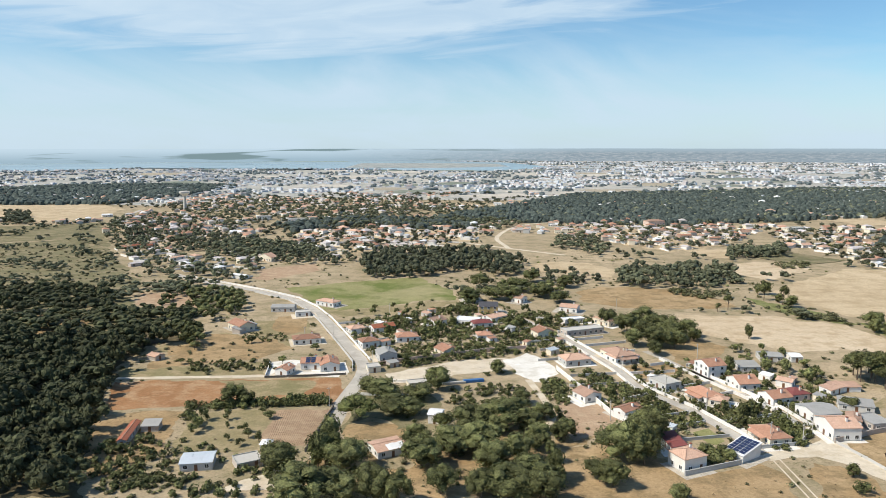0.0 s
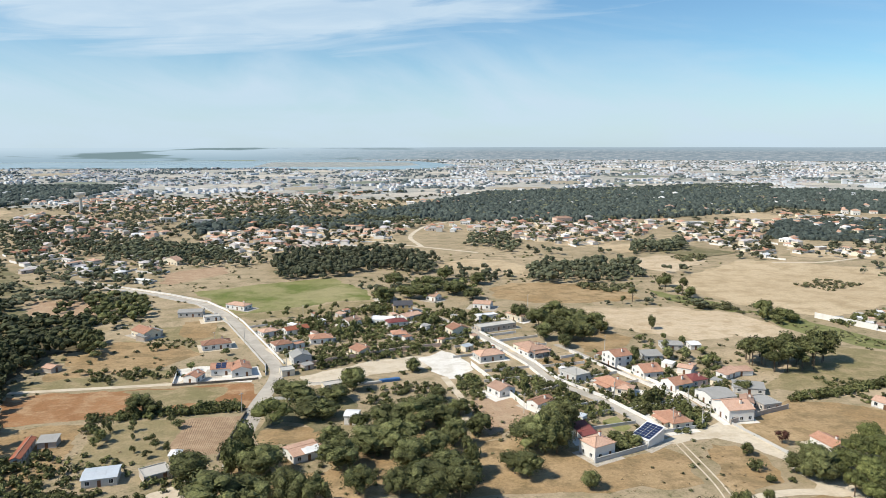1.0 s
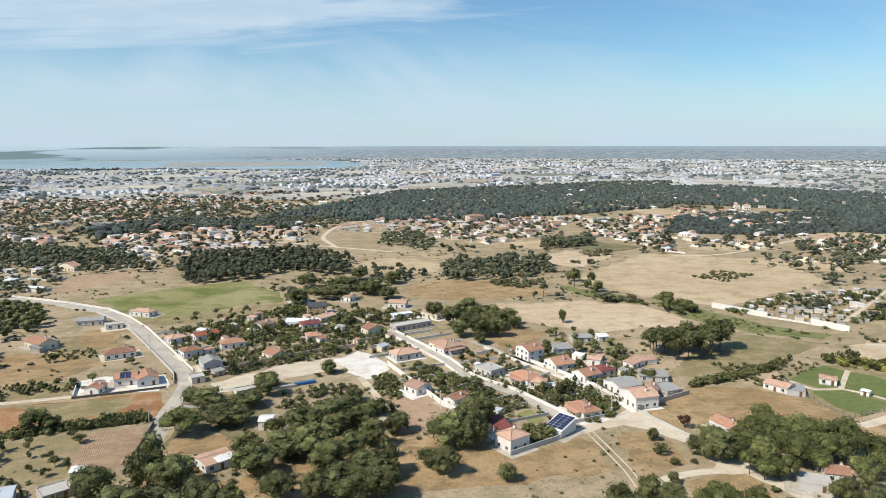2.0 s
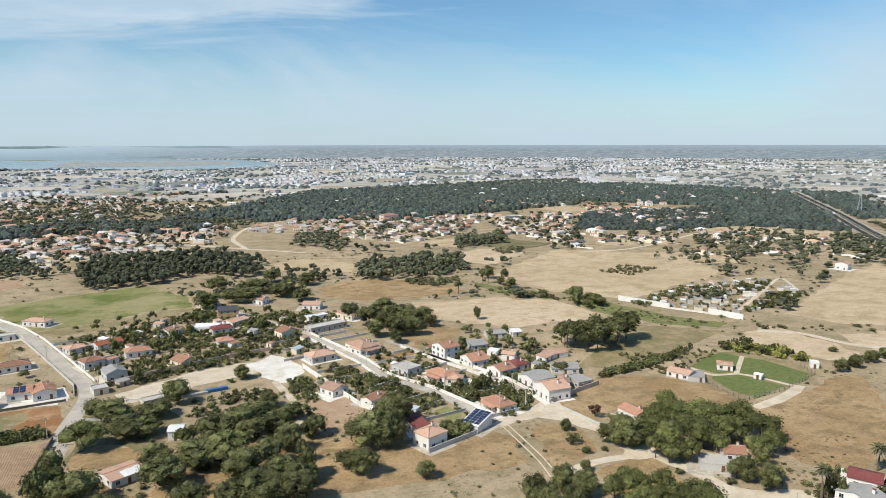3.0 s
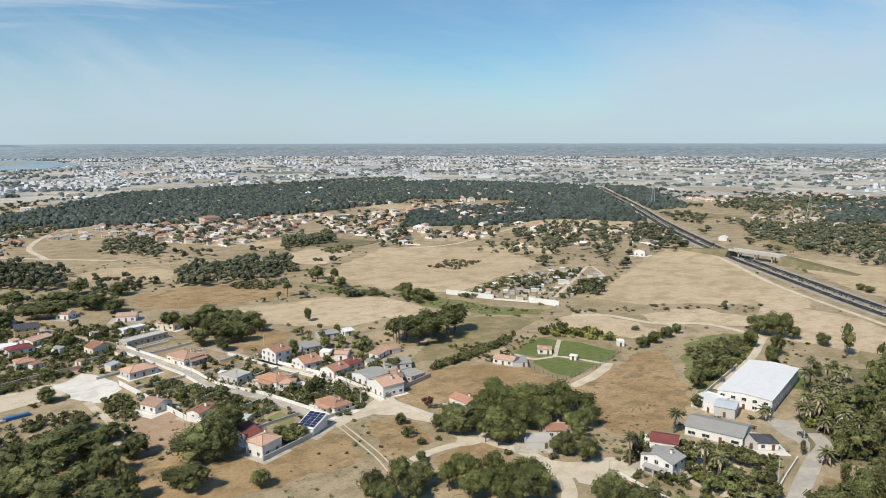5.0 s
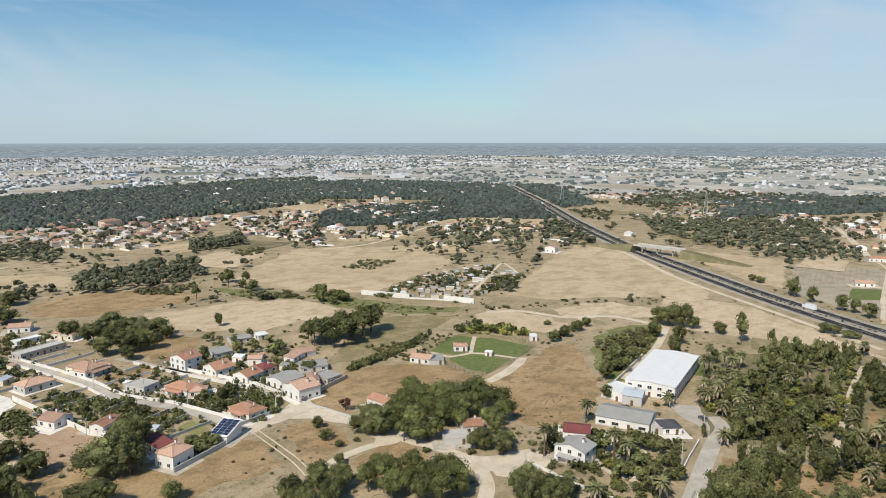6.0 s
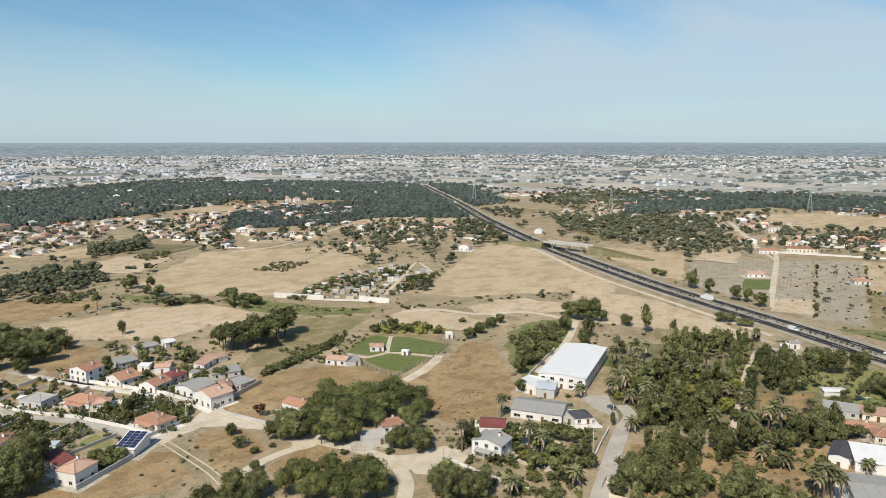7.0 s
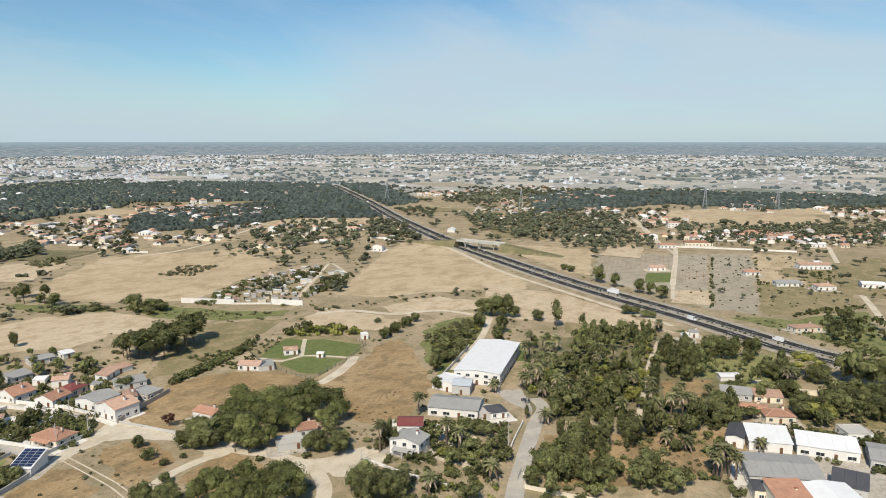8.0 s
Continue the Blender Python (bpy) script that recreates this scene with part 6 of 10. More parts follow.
house(-36.0, 338.9, 26, 9.0, 8, 3.8, "hip", 0.45, WHITE, TERRA, "white house with a terracotta roof")
house(-18.1, 349.1, 11, 11.2, 9, 3.2, "hip", 0.45, WHITE, TERRA, "white bungalow with a terracotta roof")
house(-31.7, 369.6, 27, 12.6, 8, 3, "gable_x", 0.4, WHITE, TERRA_DARK, "white house with an old red roof")
house(-59.9, 304.2, 4, 8.8, 9, 3.6, "gable_x", 0.42, WHITE, TERRA, "white villa with a terracotta roof")
house(-50.6, 301.6, 14, 8.4, 12, 3.6, "gable_y", 0.42, WHITE, TERRA, "white villa wing with a terracotta roof")
house(-71.2, 295.6, -20, 6.2, 7.5, 3.2, "gable_y", 0.45, WHITE, TERRA, "small white house with a terracotta roof")
house(-69.2, 345.1, 17, 13.7, 9, 3.2, "hip", 0.42, WHITE, TERRA, "white bungalow with a terracotta roof")
house(-114.4, 371.6, -46, 13.3, 10, 4, "gable_x", 0.5, CREAM, TERRA, "farmhouse with a terracotta roof")
house(-106.4, 371.6, 69, 15.2, 5, 2.6, "shed", 0.25, BLOCK, GREY_SHEET, "low farm shed with a grey roof", name='shed', chimney=False)
house(-107.8, 222.0, 8, 2.9, 17, 2.8, "gable_y", 0.45, GREY_WALL, TERRA_DARK, "long barn with an old red tile roof", name='barn', chimney=False)
house(-103.9, 235.1, 5, 5.8, 5, 2.4, "shed", 0.15, BLOCK, GREY_SHEET, "low open farm shed beside the barn", name='shed', chimney=False, wins=False)
house(-76.9, 204.8, 9, 9.7, 8, 3, "gable_x", 0.16, GREY_WALL, BLUE_SHEET, "shed with a pale metal sheet roof", name='shed', chimney=False)
house(-60.5, 206.4, 29, 7.9, 7, 2.4, "flat", 0, BLOCK, CONCRETE, "low concrete shed with a flat roof", name='shed', chimney=False)
house(-59.1, 219.5, 0, 3.4, 4, 2.4, "hip", 0.6, WHITE, WHITE_SHEET, "small white pavilion with pointed roof", name='hut', chimney=False, wins=False)
house(-133.8, 319.0, 58, 5.2, 6, 2.4, "gable_y", 0.4, BLOCK, TERRA_PALE, "ruined shed with a broken tile roof", name='shed', chimney=False)
house(-30.5, 300.1, 17, 5.6, 6, 2.8, "flat", 0, CREAM, CONCRETE, "small cream building beside the road", name='shed', chimney=False)
house(-8.7, 279.9, 18, 11.1, 5, 2.6, "flat", 0, CREAM, CONCRETE, "low cream building by the roadside", name='shed', chimney=False)
house(19.1, 443.4, 9, 10.4, 8, 3.6, "hip", 0.5, WHITE, TERRA, "white house with terracotta roof")
house(47.1, 440.1, -41, 7.5, 8, 3.6, "gable_x", 0.5, WHITE, TERRA_PALE, "white house with pink tiles")
house(75.8, 413.7, -25, 10.6, 9, 3.6, "gable_x", 0.4, WHITE, TERRA_PALE, "white house with a pale tiled roof")
house(89.2, 383.4, -57, 12.1, 9, 4, "hip", 0.4, CREAM, TERRA_PALE, "cream house with pale tiles")
house(76.1, 362.5, 20, 22.6, 8, 3.4, "flat", 0, BLOCK, CONCRETE, "long unrendered block building", chimney=False)
house(75.0, 386.5, 18, 12.5, 6, 3, "flat", 0, WHITE, WHITE_SHEET, "white flat-roofed house in a garden", chimney=False)
house(136.9, 299.8, 0, 8.8, 7, 3, "shed", 0.15, GREY_WALL, GREY_SHEET, "grey farm shed with sheet roof", name='shed', chimney=False)
house(153.6, 315.4, -10, 10.0, 8, 3, "gable_x", 0.2, GREY_WALL, GREY_SHEET, "pale grey farm shed with sheet roof", name='shed', chimney=False)
house(165.1, 314.5, 0, 5.3, 7, 3, "gable_x", 0.25, WHITE, WHITE_SHEET, "white shed with a sheet roof", name='shed', chimney=False)
house(161.5, 272.9, 30, 11.8, 5, 2.8, "shed", 0.15, WHITE, TERRA_PALE, "long low shed with pale tiles", name='shed', chimney=False)
house(164.1, 274.5, 2, 14.8, 5, 2.6, "shed", 0.15, WHITE, TERRA_PALE, "long low shed with pale tiles", name='shed', chimney=False)
house(-97.8, 414.9, -0, 13.7, 9, 3.4, "gable_x", 0.3, GREY_WALL, GREY_SHEET, "hall with a grey sheet roof", name='shed', chimney=False)
house(-45.5, 366.7, 32, 8.7, 8, 3, "hip", 0.4, WHITE, TERRA_PALE, "white house with pale tiles")
house(-74.7, 430.8, -33, 14.5, 8, 3.4, "hip", 0.4, WHITE, TERRA_PALE, "white house with pale tiles")
house(-82.8, 403.5, 18, 8.5, 7, 3, "flat", 0, WHITE, CONCRETE, "white flat-roofed house in a garden", chimney=False)

# ---- hamlet round the warehouse ----
house(238.5, 137.0, -73, 19.5, 47, 6.5, "gable_y", 0.10, WHITE, WHITE_SHEET, "long white warehouse with a white sheet roof", name="warehouse", chimney=False, storeys=2, big=(1.6, 1.1))
house(224.9, 145.4, -89, 9.6, 10, 4.5, "flat", 0, WHITE, WHITE_SHEET, "white workshop block with a flat roof", name='workshop', chimney=False)
house(225.4, 136.6, -67, 7.3, 9, 4.4, "gable_x", 0.25, GREY_WALL, BLUE_SHEET, "workshop with pale and dark roof sheets", name='workshop', chimney=False)
house(203.6, 126.8, -70, 18.8, 13, 4, "gable_x", 0.3, WHITE, GREY_SHEET, "long hall with a grey fibre-cement roof", name='hall', chimney=False)
house(212.0, 112.0, -39, 6.7, 8, 3, "hip", 0.35, WHITE, DARK_SHEET, "white bungalow with a dark grey roof", chimney=False)
house(208.7, 116.0, -70, 4.1, 8, 2.8, "flat", 0, GREY_WALL, CONCRETE, "grey flat-roofed annexe beside a bungalow", name='shed', chimney=False)
house(183.7, 131.6, -56, 8.7, 9, 3.4, "gable_x", 0.35, WHITE, MAROON, "white outbuilding with a dark red roof", chimney=False)
house(168.4, 122.9, -80, 10.6, 9, 5.6, "gable_y", 0.36, WHITE, GREY_SHEET, "white two-storey villa with a grey roof and chimney", storeys=2, porch=True)
house(151.8, 156.6, -34, 8.7, 8, 2.6, "flat", 0, GREY_WALL, CONCRETE, "derelict flat-roofed white building", chimney=False)
house(162.2, 159.4, -32, 6.7, 8, 3.2, "gable_x", 0.4, WHITE, TERRA, "white house with a terracotta roof under trees")
house(177.7, 160.7, -56, 4.5, 4, 2.2, "flat", 0, TIMBER, WHITE_SHEET, "open timber shelter with a pale roof", name='shelter', chimney=False, wins=False, door=False)
house(198.6, 230.6, -65, 9.8, 7, 3, "gable_x", 0.35, WHITE, TERRA_PALE, "white clubhouse with a terracotta roof", name='clubhouse', chimney=False)
house(203.3, 224.1, -37, 6.8, 9, 2.4, "flat", 0, GREY_WALL, GREY_SHEET, "grey lean-to beside the clubhouse", name='shed', chimney=False, wins=False)
house(225.4, 231.3, -41, 6.5, 6, 3, "hip", 0.3, WHITE, TERRA_PALE, "white hut beside the pitch", name='hut', chimney=False)
house(229.7, 217.0, -57, 3.1, 3, 2.4, "hip", 0.4, WHITE, WHITE_SHEET, "tiny white hut beside the pitch", name='hut', chimney=False, wins=False)
house(264.9, 218.7, -40, 3.5, 4, 3, "flat", 0, WHITE, WHITE_SHEET, "small white shed beside a hedge", name='hut', chimney=False, wins=False)
house(235.9, 24.3, -71, 13.1, 12, 4.2, "shed", 0.12, WHITE, WHITE_SHEET, "long white workshop with ribbon windows", name='workshop', chimney=False)
house(240.7, 8.1, -78, 17.9, 10, 4.2, "shed", 0.12, WHITE, WHITE_SHEET, "long white workshop with a deep eave", name='workshop', chimney=False)
house(233.4, 35.0, -85, 5.6, 12, 4.4, "gable_y", 0.3, WHITE, DARK_SHEET, "white building with a dark grey roof", name='workshop', chimney=False)
house(212.1, 16.4, -66, 20.9, 16, 4.2, "gable_x", 0.15, GREY_WALL, GREY_SHEET, "wide workshop with a grey fibre-cement roof", name='workshop', chimney=False)
house(194.7, 10.7, -57, 9.8, 14, 4.5, "shed", 0.2, CREAM, TERRA, "building with a broad terracotta roof")
house(201.3, 0.6, -57, 14.3, 14, 4.5, "gable_y", 0.15, WHITE, WHITE_SHEET, "white hall with a white sheet roof", name='workshop', chimney=False)
house(216.2, 0.9, -88, 9.1, 9, 4, "shed", 0.15, GREY_WALL, DARK_SHEET, "workshop with a dark weathered sheet roof", name='workshop', chimney=False)
house(201.1, 19.8, -67, 7.3, 7, 4, "hip", 0.35, CREAM, DARK_SHEET, "cream house with arched windows and grey roof")
house(264.6, 34.9, -75, 11.5, 8, 3, "hip", 0.35, CREAM, TERRA, "long farmhouse with a terracotta roof")
house(263.4, 24.9, -62, 10.4, 9, 3.2, "hip", 0.35, CREAM, TERRA, "farmhouse wing with a terracotta roof")
house(279.2, 43.0, -76, 11.4, 7, 3, "shed", 0.15, GREY_WALL, GREY_SHEET, "farm shed with a grey sheet roof", name='shed', chimney=False)
house(282.9, 31.8, -70, 10.2, 6, 3, "shed", 0.2, CREAM, TERRA_PALE, "outbuilding with pale tiles", name='shed', chimney=False)
house(300.8, 49.0, -57, 8.8, 5, 2.6, "gable_x", 0.2, WHITE, WHITE_SHEET, "low white shed in a garden", name='shed', chimney=False)
house(241.4, -8.0, -82, 9.0, 14, 3.6, "gable_x", 0.15, GREY_WALL, GREY_SHEET, "hall with a dark ribbed roof", name='workshop', chimney=False)
house(262.0, 0.1, -57, 8.6, 8, 3, "flat", 0, WHITE, CONCRETE, "pale flat-roofed shed among workshops", name='shed', chimney=False)
house(350.3, 80.8, -73, 3.4, 6, 4, "gable_x", 0.3, WHITE, WHITE_SHEET, "white house half hidden behind trees")
house(360.2, 78.6, -72, 4.4, 6, 3.4, "gable_x", 0.3, WHITE, GREY_SHEET, "white house half hidden behind trees")
house(404.1, 30.0, -48, 15.4, 8, 3, "hip", 0.35, CREAM, TERRA_PALE, "farmhouse with a pale tile roof")
house(527.0, 31.5, -57, 12.6, 9, 3.6, "hip", 0.4, WHITE, TERRA_PALE, "white farmhouse with pale tiles")
house(609.2, 46.1, -57, 25.4, 9, 4.4, "gable_x", 0.35, WHITE, TERRA_PALE, "white farm building with tiled roof")
house(557.2, 83.2, -56, 10.7, 8, 3, "hip", 0.4, WHITE, TERRA, "white house with terracotta roof")
house(536.3, 148.6, -57, 12.3, 8, 3, "gable_x", 0.4, WHITE, TERRA_PALE, "small white house with pale tiles")
house(552.8, 5.2, -71, 14.9, 9, 3.4, "gable_x", 0.3, WHITE, WHITE_SHEET, "white shed by the lane", name='shed', chimney=False)
house(527.2, 54.5, -57, 17.8, 7, 3, "shed", 0.15, WHITE, GREY_SHEET, "low row of white sheds", name='shed', chimney=False)

# ---- woods ----
patch("field", "bare tan clearing among trees", [(-201, 443), (-209, 473), (-168, 469), (-150, 438), (-157, 416), (-184, 422)], EARTH, 2.5)
patch("field", "olive scrub and dry meadow", [(-372, 500), (-495, 685), (-460, 717), (-405, 748), (-332, 684), (-273, 584), (-220, 499), (-226, 470), (-304, 470)], OLIVE_GROUND, 4.0)
patch("field", "dry grassland with scrub", [(-536, 726), (-629, 884), (-521, 883), (-450, 916), (-333, 692), (-414, 752), (-465, 726)], OLIVE_GROUND, 4.0)
patch("field", "pale dry field beyond the scrub", [(-680, 991), (-789, 1241), (-640, 1266), (-516, 1126), (-486, 990), (-540, 917)], STRAW, 4.0)
patch("field", "brown litter of the wood floor, dark with tree shade", [(-273, 350), (-236, 360), (-210, 347), (-189, 362), (-149, 369), (-137, 367), (-136, 350), (-150, 343), (-149, 320), (-147, 300), (-138, 278), (-137, 268), (-128, 245), (-121, 223), (-109, 199), (-104, 187), (-132, 187)], LITTER, 2.5)
patch("field", "olive scrub round the wood", [(-273, 350), (-384, 510), (-304, 510), (-232, 489), (-192, 427), (-156, 422), (-137, 379), (-149, 369), (-189, 362), (-210, 347)], OLIVE_GROUND, 3.0)
patch("field", "olive scrub under the trees", [(-36, 232), (-34, 278), (-11, 285), (-1, 259), (-9, 245), (-17, 237), (-20, 245), (-30, 245), (-35, 237)], OLIVE_GROUND, 2.0)
patch("field", "dry brown ground under the trees", [(-9, 223), (3, 237), (14, 259), (33, 268), (39, 248), (36, 218), (33, 188), (-36, 187), (-45, 199), (-42, 219), (-36, 228), (-23, 219), (-17, 206), (-11, 206)], BROWN_DRY, 2.5)
patch("field", "dry brown clearing in the wood", [(-226, 365), (-248, 411), (-216, 411), (-192, 373), (-203, 356)], BROWN_DRY, 2.5)
woods("woods", "dense dark green oak and pine wood", [(-270, 345), (-233, 356), (-208, 343), (-186, 358), (-148, 367), (-136, 365), (-133, 350), (-148, 340), (-147, 317), (-145, 299), (-138, 278), (-137, 268), (-127, 245), (-120, 223), (-109, 199), (-104, 187), (-132, 187)], 5.3, 7.2, 5.4, LEAF_DEEP, 105)
woods("woods", "dark pine belt", [(-343, 444), (-334, 479), (-294, 493), (-231, 479), (-200, 423), (-216, 411), (-254, 411), (-291, 405)], 6.4, 7.0, 4.3, LEAF_DEEP, 106)
woods("woods", "scattered dark trees on scrubland", [(-262, 356), (-284, 405), (-247, 405), (-213, 411), (-192, 427), (-167, 416), (-157, 427), (-137, 379), (-149, 369), (-188, 361), (-211, 350)], 6.6, 6.4, 4.8, LEAF_DEEP, 107, keep=0.97)
woods("woods", "dark pines beside the lane", [(-158, 435), (-166, 473), (-138, 473), (-118, 419), (-128, 402), (-146, 405)], 7.0, 7.0, 3.8, LEAF_DARK, 110)
woods("woods", "trees along the field edge", [(-207, 427), (-231, 479), (-199, 499), (-171, 489), (-167, 460), (-207, 460)], 7.5, 6.2, 4.2, LEAF_DARK, 108, keep=0.85)
woods("woods", "trees beside the farmhouse", [(-144, 356), (-143, 379), (-130, 367), (-119, 337), (-126, 330)], 6.8, 6.2, 4.6, LEAF_DARK, 109)
woods("woods", "scattered trees over the scrubland", [(-372, 500), (-495, 685), (-460, 717), (-332, 684), (-229, 510), (-234, 485), (-314, 485)], 8, 5.0, 3.4, LEAF_VILLAGE, 111, keep=0.8, clump=0.08)
woods("woods", "scattered trees over the grassland", [(-536, 726), (-629, 884), (-521, 883), (-450, 916), (-333, 692), (-414, 752), (-465, 726)], 11, 5.5, 4.0, LEAF_VILLAGE, 112, keep=0.8, clump=0.1)
woods("woods", "dark clump of trees", [(-585, 917), (-678, 1078), (-626, 1050), (-530, 896)], 9, 7.0, 5.0, LEAF_VILLAGE, 115)
woods("woods", "dark trees round the village", [(-343, 725), (-400, 870), (-383, 916), (-348, 883), (-314, 747), (-310, 684)], 9, 6, 3.8, LEAF_VILLAGE, 113)
woods("woods", "belt of dark trees behind the village", [(-287, 725), (-284, 823), (-204, 747), (-127, 691), (-90, 598), (-127, 584), (-212, 676), (-241, 647)], 8, 6.5, 3.8, LEAF_VILLAGE, 114, keep=0.85)
woods("woods", "belt of dark trees behind the village", [(-173, 869), (-144, 965), (-50, 964), (58, 934), (116, 913), (79, 832), (-59, 856), (-128, 851)], 9, 6.5, 4.0, LEAF_VILLAGE, 116, keep=0.9)
woods("woods", "scattered trees between the fields", [(-167, 915), (-204, 1124), (-63, 1212), (65, 1211), (93, 987), (48, 894)], 14, 6.5, 5.0, LEAF_VILLAGE, 117, keep=0.7)
woods("woods", "bushy trees beside the village fields", [(109, 682), (126, 769), (165, 759), (171, 682), (144, 639)], 9, 6.0, 3.9, LEAF_VILLAGE, 118)
woods("woods", "dark trees round the old farm", [(-180, 436), (-181, 481), (-152, 488), (-127, 444), (-131, 395), (-140, 373), (-149, 357)], 9.5, 6.2, 4.4, LEAF_DARK, 141, keep=0.75)
woods("woods", "dark trees beside the lane", [(-229, 561), (-209, 571), (-164, 540), (-163, 500), (-202, 494)], 9, 6.5, 4.4, LEAF_DARK, 142, keep=0.8)
woods("woods", "dark trees between plots beyond the motorway", [(806, 402), (912, 379), (928, 297), (916, 240), (811, 211), (762, 286), (740, 355)], 12, 6.0, 5.0, LEAF_VILLAGE, 143, keep=0.7, clump=0.0)
woods("woods", "belt of trees across the plain", [(1108, 720), (1313, 604), (1376, 366), (1244, 330), (1131, 519), (986, 640)], 13, 6.5, 5.2, LEAF_VILLAGE, 144, keep=0.7)
thicket([(-372, 500), (-495, 685), (-460, 717), (-332, 684), (-229, 510), (-226, 470), (-304, 470)], 7.5, "olive", 1.4, 1.9, 403, 0.6)
thicket([(-147, 304), (-132, 356), (-93, 345), (-81, 308), (-110, 294)], 7, "olive", 1.3, 1.5, 404, 0.5)
thicket([(-102, 197), (-100, 203), (-79, 202), (-74, 195), (-96, 191)], 3.0, "dark", 2.0, 1.8, 405, 0.85)
thicket([(-101, 187), (-102, 193), (-82, 193), (-78, 187)], 3.4, "light", 0.8, 0.9, 406, 0.6)
for q in [(-23.4, 265.9, 9.0, 9.7), (-17.5, 251.4, 7.8, 9.2), (-29.4, 274.4, 6.7, 6.7), (-9.5, 267.4, 7.8, 7.6), (-13.1, 249.4, 6.7, 7.1), (24.2, 301.3, 4.5, 3.6), (-30.3, 205.4, 10.1, 8.0), (-40.3, 183.9, 11.2, 11.4), (-29.4, 185.0, 10.1, 8.8), (-19.5, 185.0, 10.1, 7.3), (-22.3, 196.2, 7.8, 5.3), (-6.9, 206.5, 10.1, 8.9), (-8.7, 221.1, 9.0, 7.2), (2.6, 218.0, 10.1, 8.9), (9.5, 234.7, 9.0, 8.6), (12.6, 218.0, 10.1, 9.4), (19.9, 234.4, 10.1, 9.6)]:
    tree(*q, "oak")
for q in [(25.2, 246.5, 9.0, 7.5), (30.9, 261.2, 6.7, 4.8), (29.4, 234.2, 9.0, 7.6), (31.4, 219.3, 9.0, 6.7), (15.4, 205.3, 10.1, 7.6), (19.5, 187.2, 11.2, 10.1), (26.5, 195.3, 10.1, 8.9), (28.1, 183.6, 10.1, 8.0), (11.0, 188.3, 10.1, 7.0), (24.1, 210.6, 9.0, 6.5), (37.3, 244.8, 6.7, 5.5), (39.4, 227.4, 6.7, 4.6), (-51.1, 203.0, 10.1, 7.5), (57.7, 214.1, 11.2, 10.1), (68.2, 230.6, 9.0, 6.6), (47.1, 197.6, 7.8, 6.1), (67.0, 185.8, 5.6, 4.2), (-0.7, 190.1, 9.0, 5.9), (-12.5, 183.4, 9.0, 5.7)]:
    tree(*q, "oak")
for q in [(-2.6, 287.5, 8.6, 6.6), (-31.6, 245.5, 10.0, 9.6), (-37.5, 209.9, 11.2, 8.6), (15.6, 189.7, 10.1, 7.0), (-0.8, 238.5, 6.7, 4.4)]:
    tree(*q, "pine")
for q in [(34.0, 197.5, 10.1, 3.3), (-36.9, 217.4, 12.3, 4.9), (-39.2, 206.6, 11.2, 4.7), (34.3, 210.1, 7.8, 2.6)]:
    tree(*q, "conifer")
thicket([(-8, 219), (14, 248), (34, 259), (36, 223), (32, 192), (12, 188), (-4, 199)], 4.4, "dark", 2.4, 1.9, 407, 0.45)
thicket([(-38, 199), (-39, 223), (-25, 219), (-18, 199), (-24, 188)], 4.4, "dark", 2.4, 1.9, 408, 0.45)
thicket([(-38, 245), (-19, 272), (4, 265), (9, 237), (44, 237), (34, 195), (-14, 188), (-34, 219)], 5.5, "olive", 1.6, 1.5, 401, 0.6)
thicket([(-20, 278), (-1, 278), (3, 256), (41, 278), (42, 248), (-1, 237), (-20, 248)], 4.5, "light", 2.2, 1.7, 402, 0.55)
woods("woods", "dark pine wood", [(-59.8, 522.6), (-19.1, 527.1), (21.2, 561.6), (52.5, 526.9), (69.9, 583.4), (40.2, 646.1), (8.7, 660.4), (-45.4, 660.6), (-70.4, 595.4)], 6.5, 9, 4.5, LEAF_DARK, 111)
woods("woods", "dark trees between fields", [(124.2, 491.9), (164.8, 479.9), (218.6, 504.1), (229.2, 550.7), (191.9, 561.1), (143.2, 550.9)], 7, 9, 4.6, LEAF_DARK, 112)
woods("woods", "dark tree clump", [(259.3, 618.8), (308, 625), (329.8, 659.2), (278.6, 659.4)], 6, 9, 5, LEAF_DARK, 113)
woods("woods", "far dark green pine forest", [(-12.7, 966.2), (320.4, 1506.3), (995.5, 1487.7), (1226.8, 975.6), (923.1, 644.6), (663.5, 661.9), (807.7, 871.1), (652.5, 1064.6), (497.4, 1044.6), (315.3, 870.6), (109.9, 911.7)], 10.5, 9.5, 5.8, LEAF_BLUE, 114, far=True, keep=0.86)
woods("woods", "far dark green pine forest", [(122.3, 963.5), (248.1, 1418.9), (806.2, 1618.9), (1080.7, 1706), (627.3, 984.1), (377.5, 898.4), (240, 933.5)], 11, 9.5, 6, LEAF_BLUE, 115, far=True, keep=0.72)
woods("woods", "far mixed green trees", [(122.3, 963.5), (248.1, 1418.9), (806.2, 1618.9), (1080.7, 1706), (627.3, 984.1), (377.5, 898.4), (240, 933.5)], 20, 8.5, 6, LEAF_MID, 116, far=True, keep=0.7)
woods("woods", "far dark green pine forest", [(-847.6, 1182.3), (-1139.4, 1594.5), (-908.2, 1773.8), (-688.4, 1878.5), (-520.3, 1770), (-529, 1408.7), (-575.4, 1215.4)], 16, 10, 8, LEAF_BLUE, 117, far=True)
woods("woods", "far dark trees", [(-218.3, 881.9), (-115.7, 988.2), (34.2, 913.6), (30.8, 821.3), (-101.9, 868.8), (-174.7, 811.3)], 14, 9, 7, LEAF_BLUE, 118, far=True)
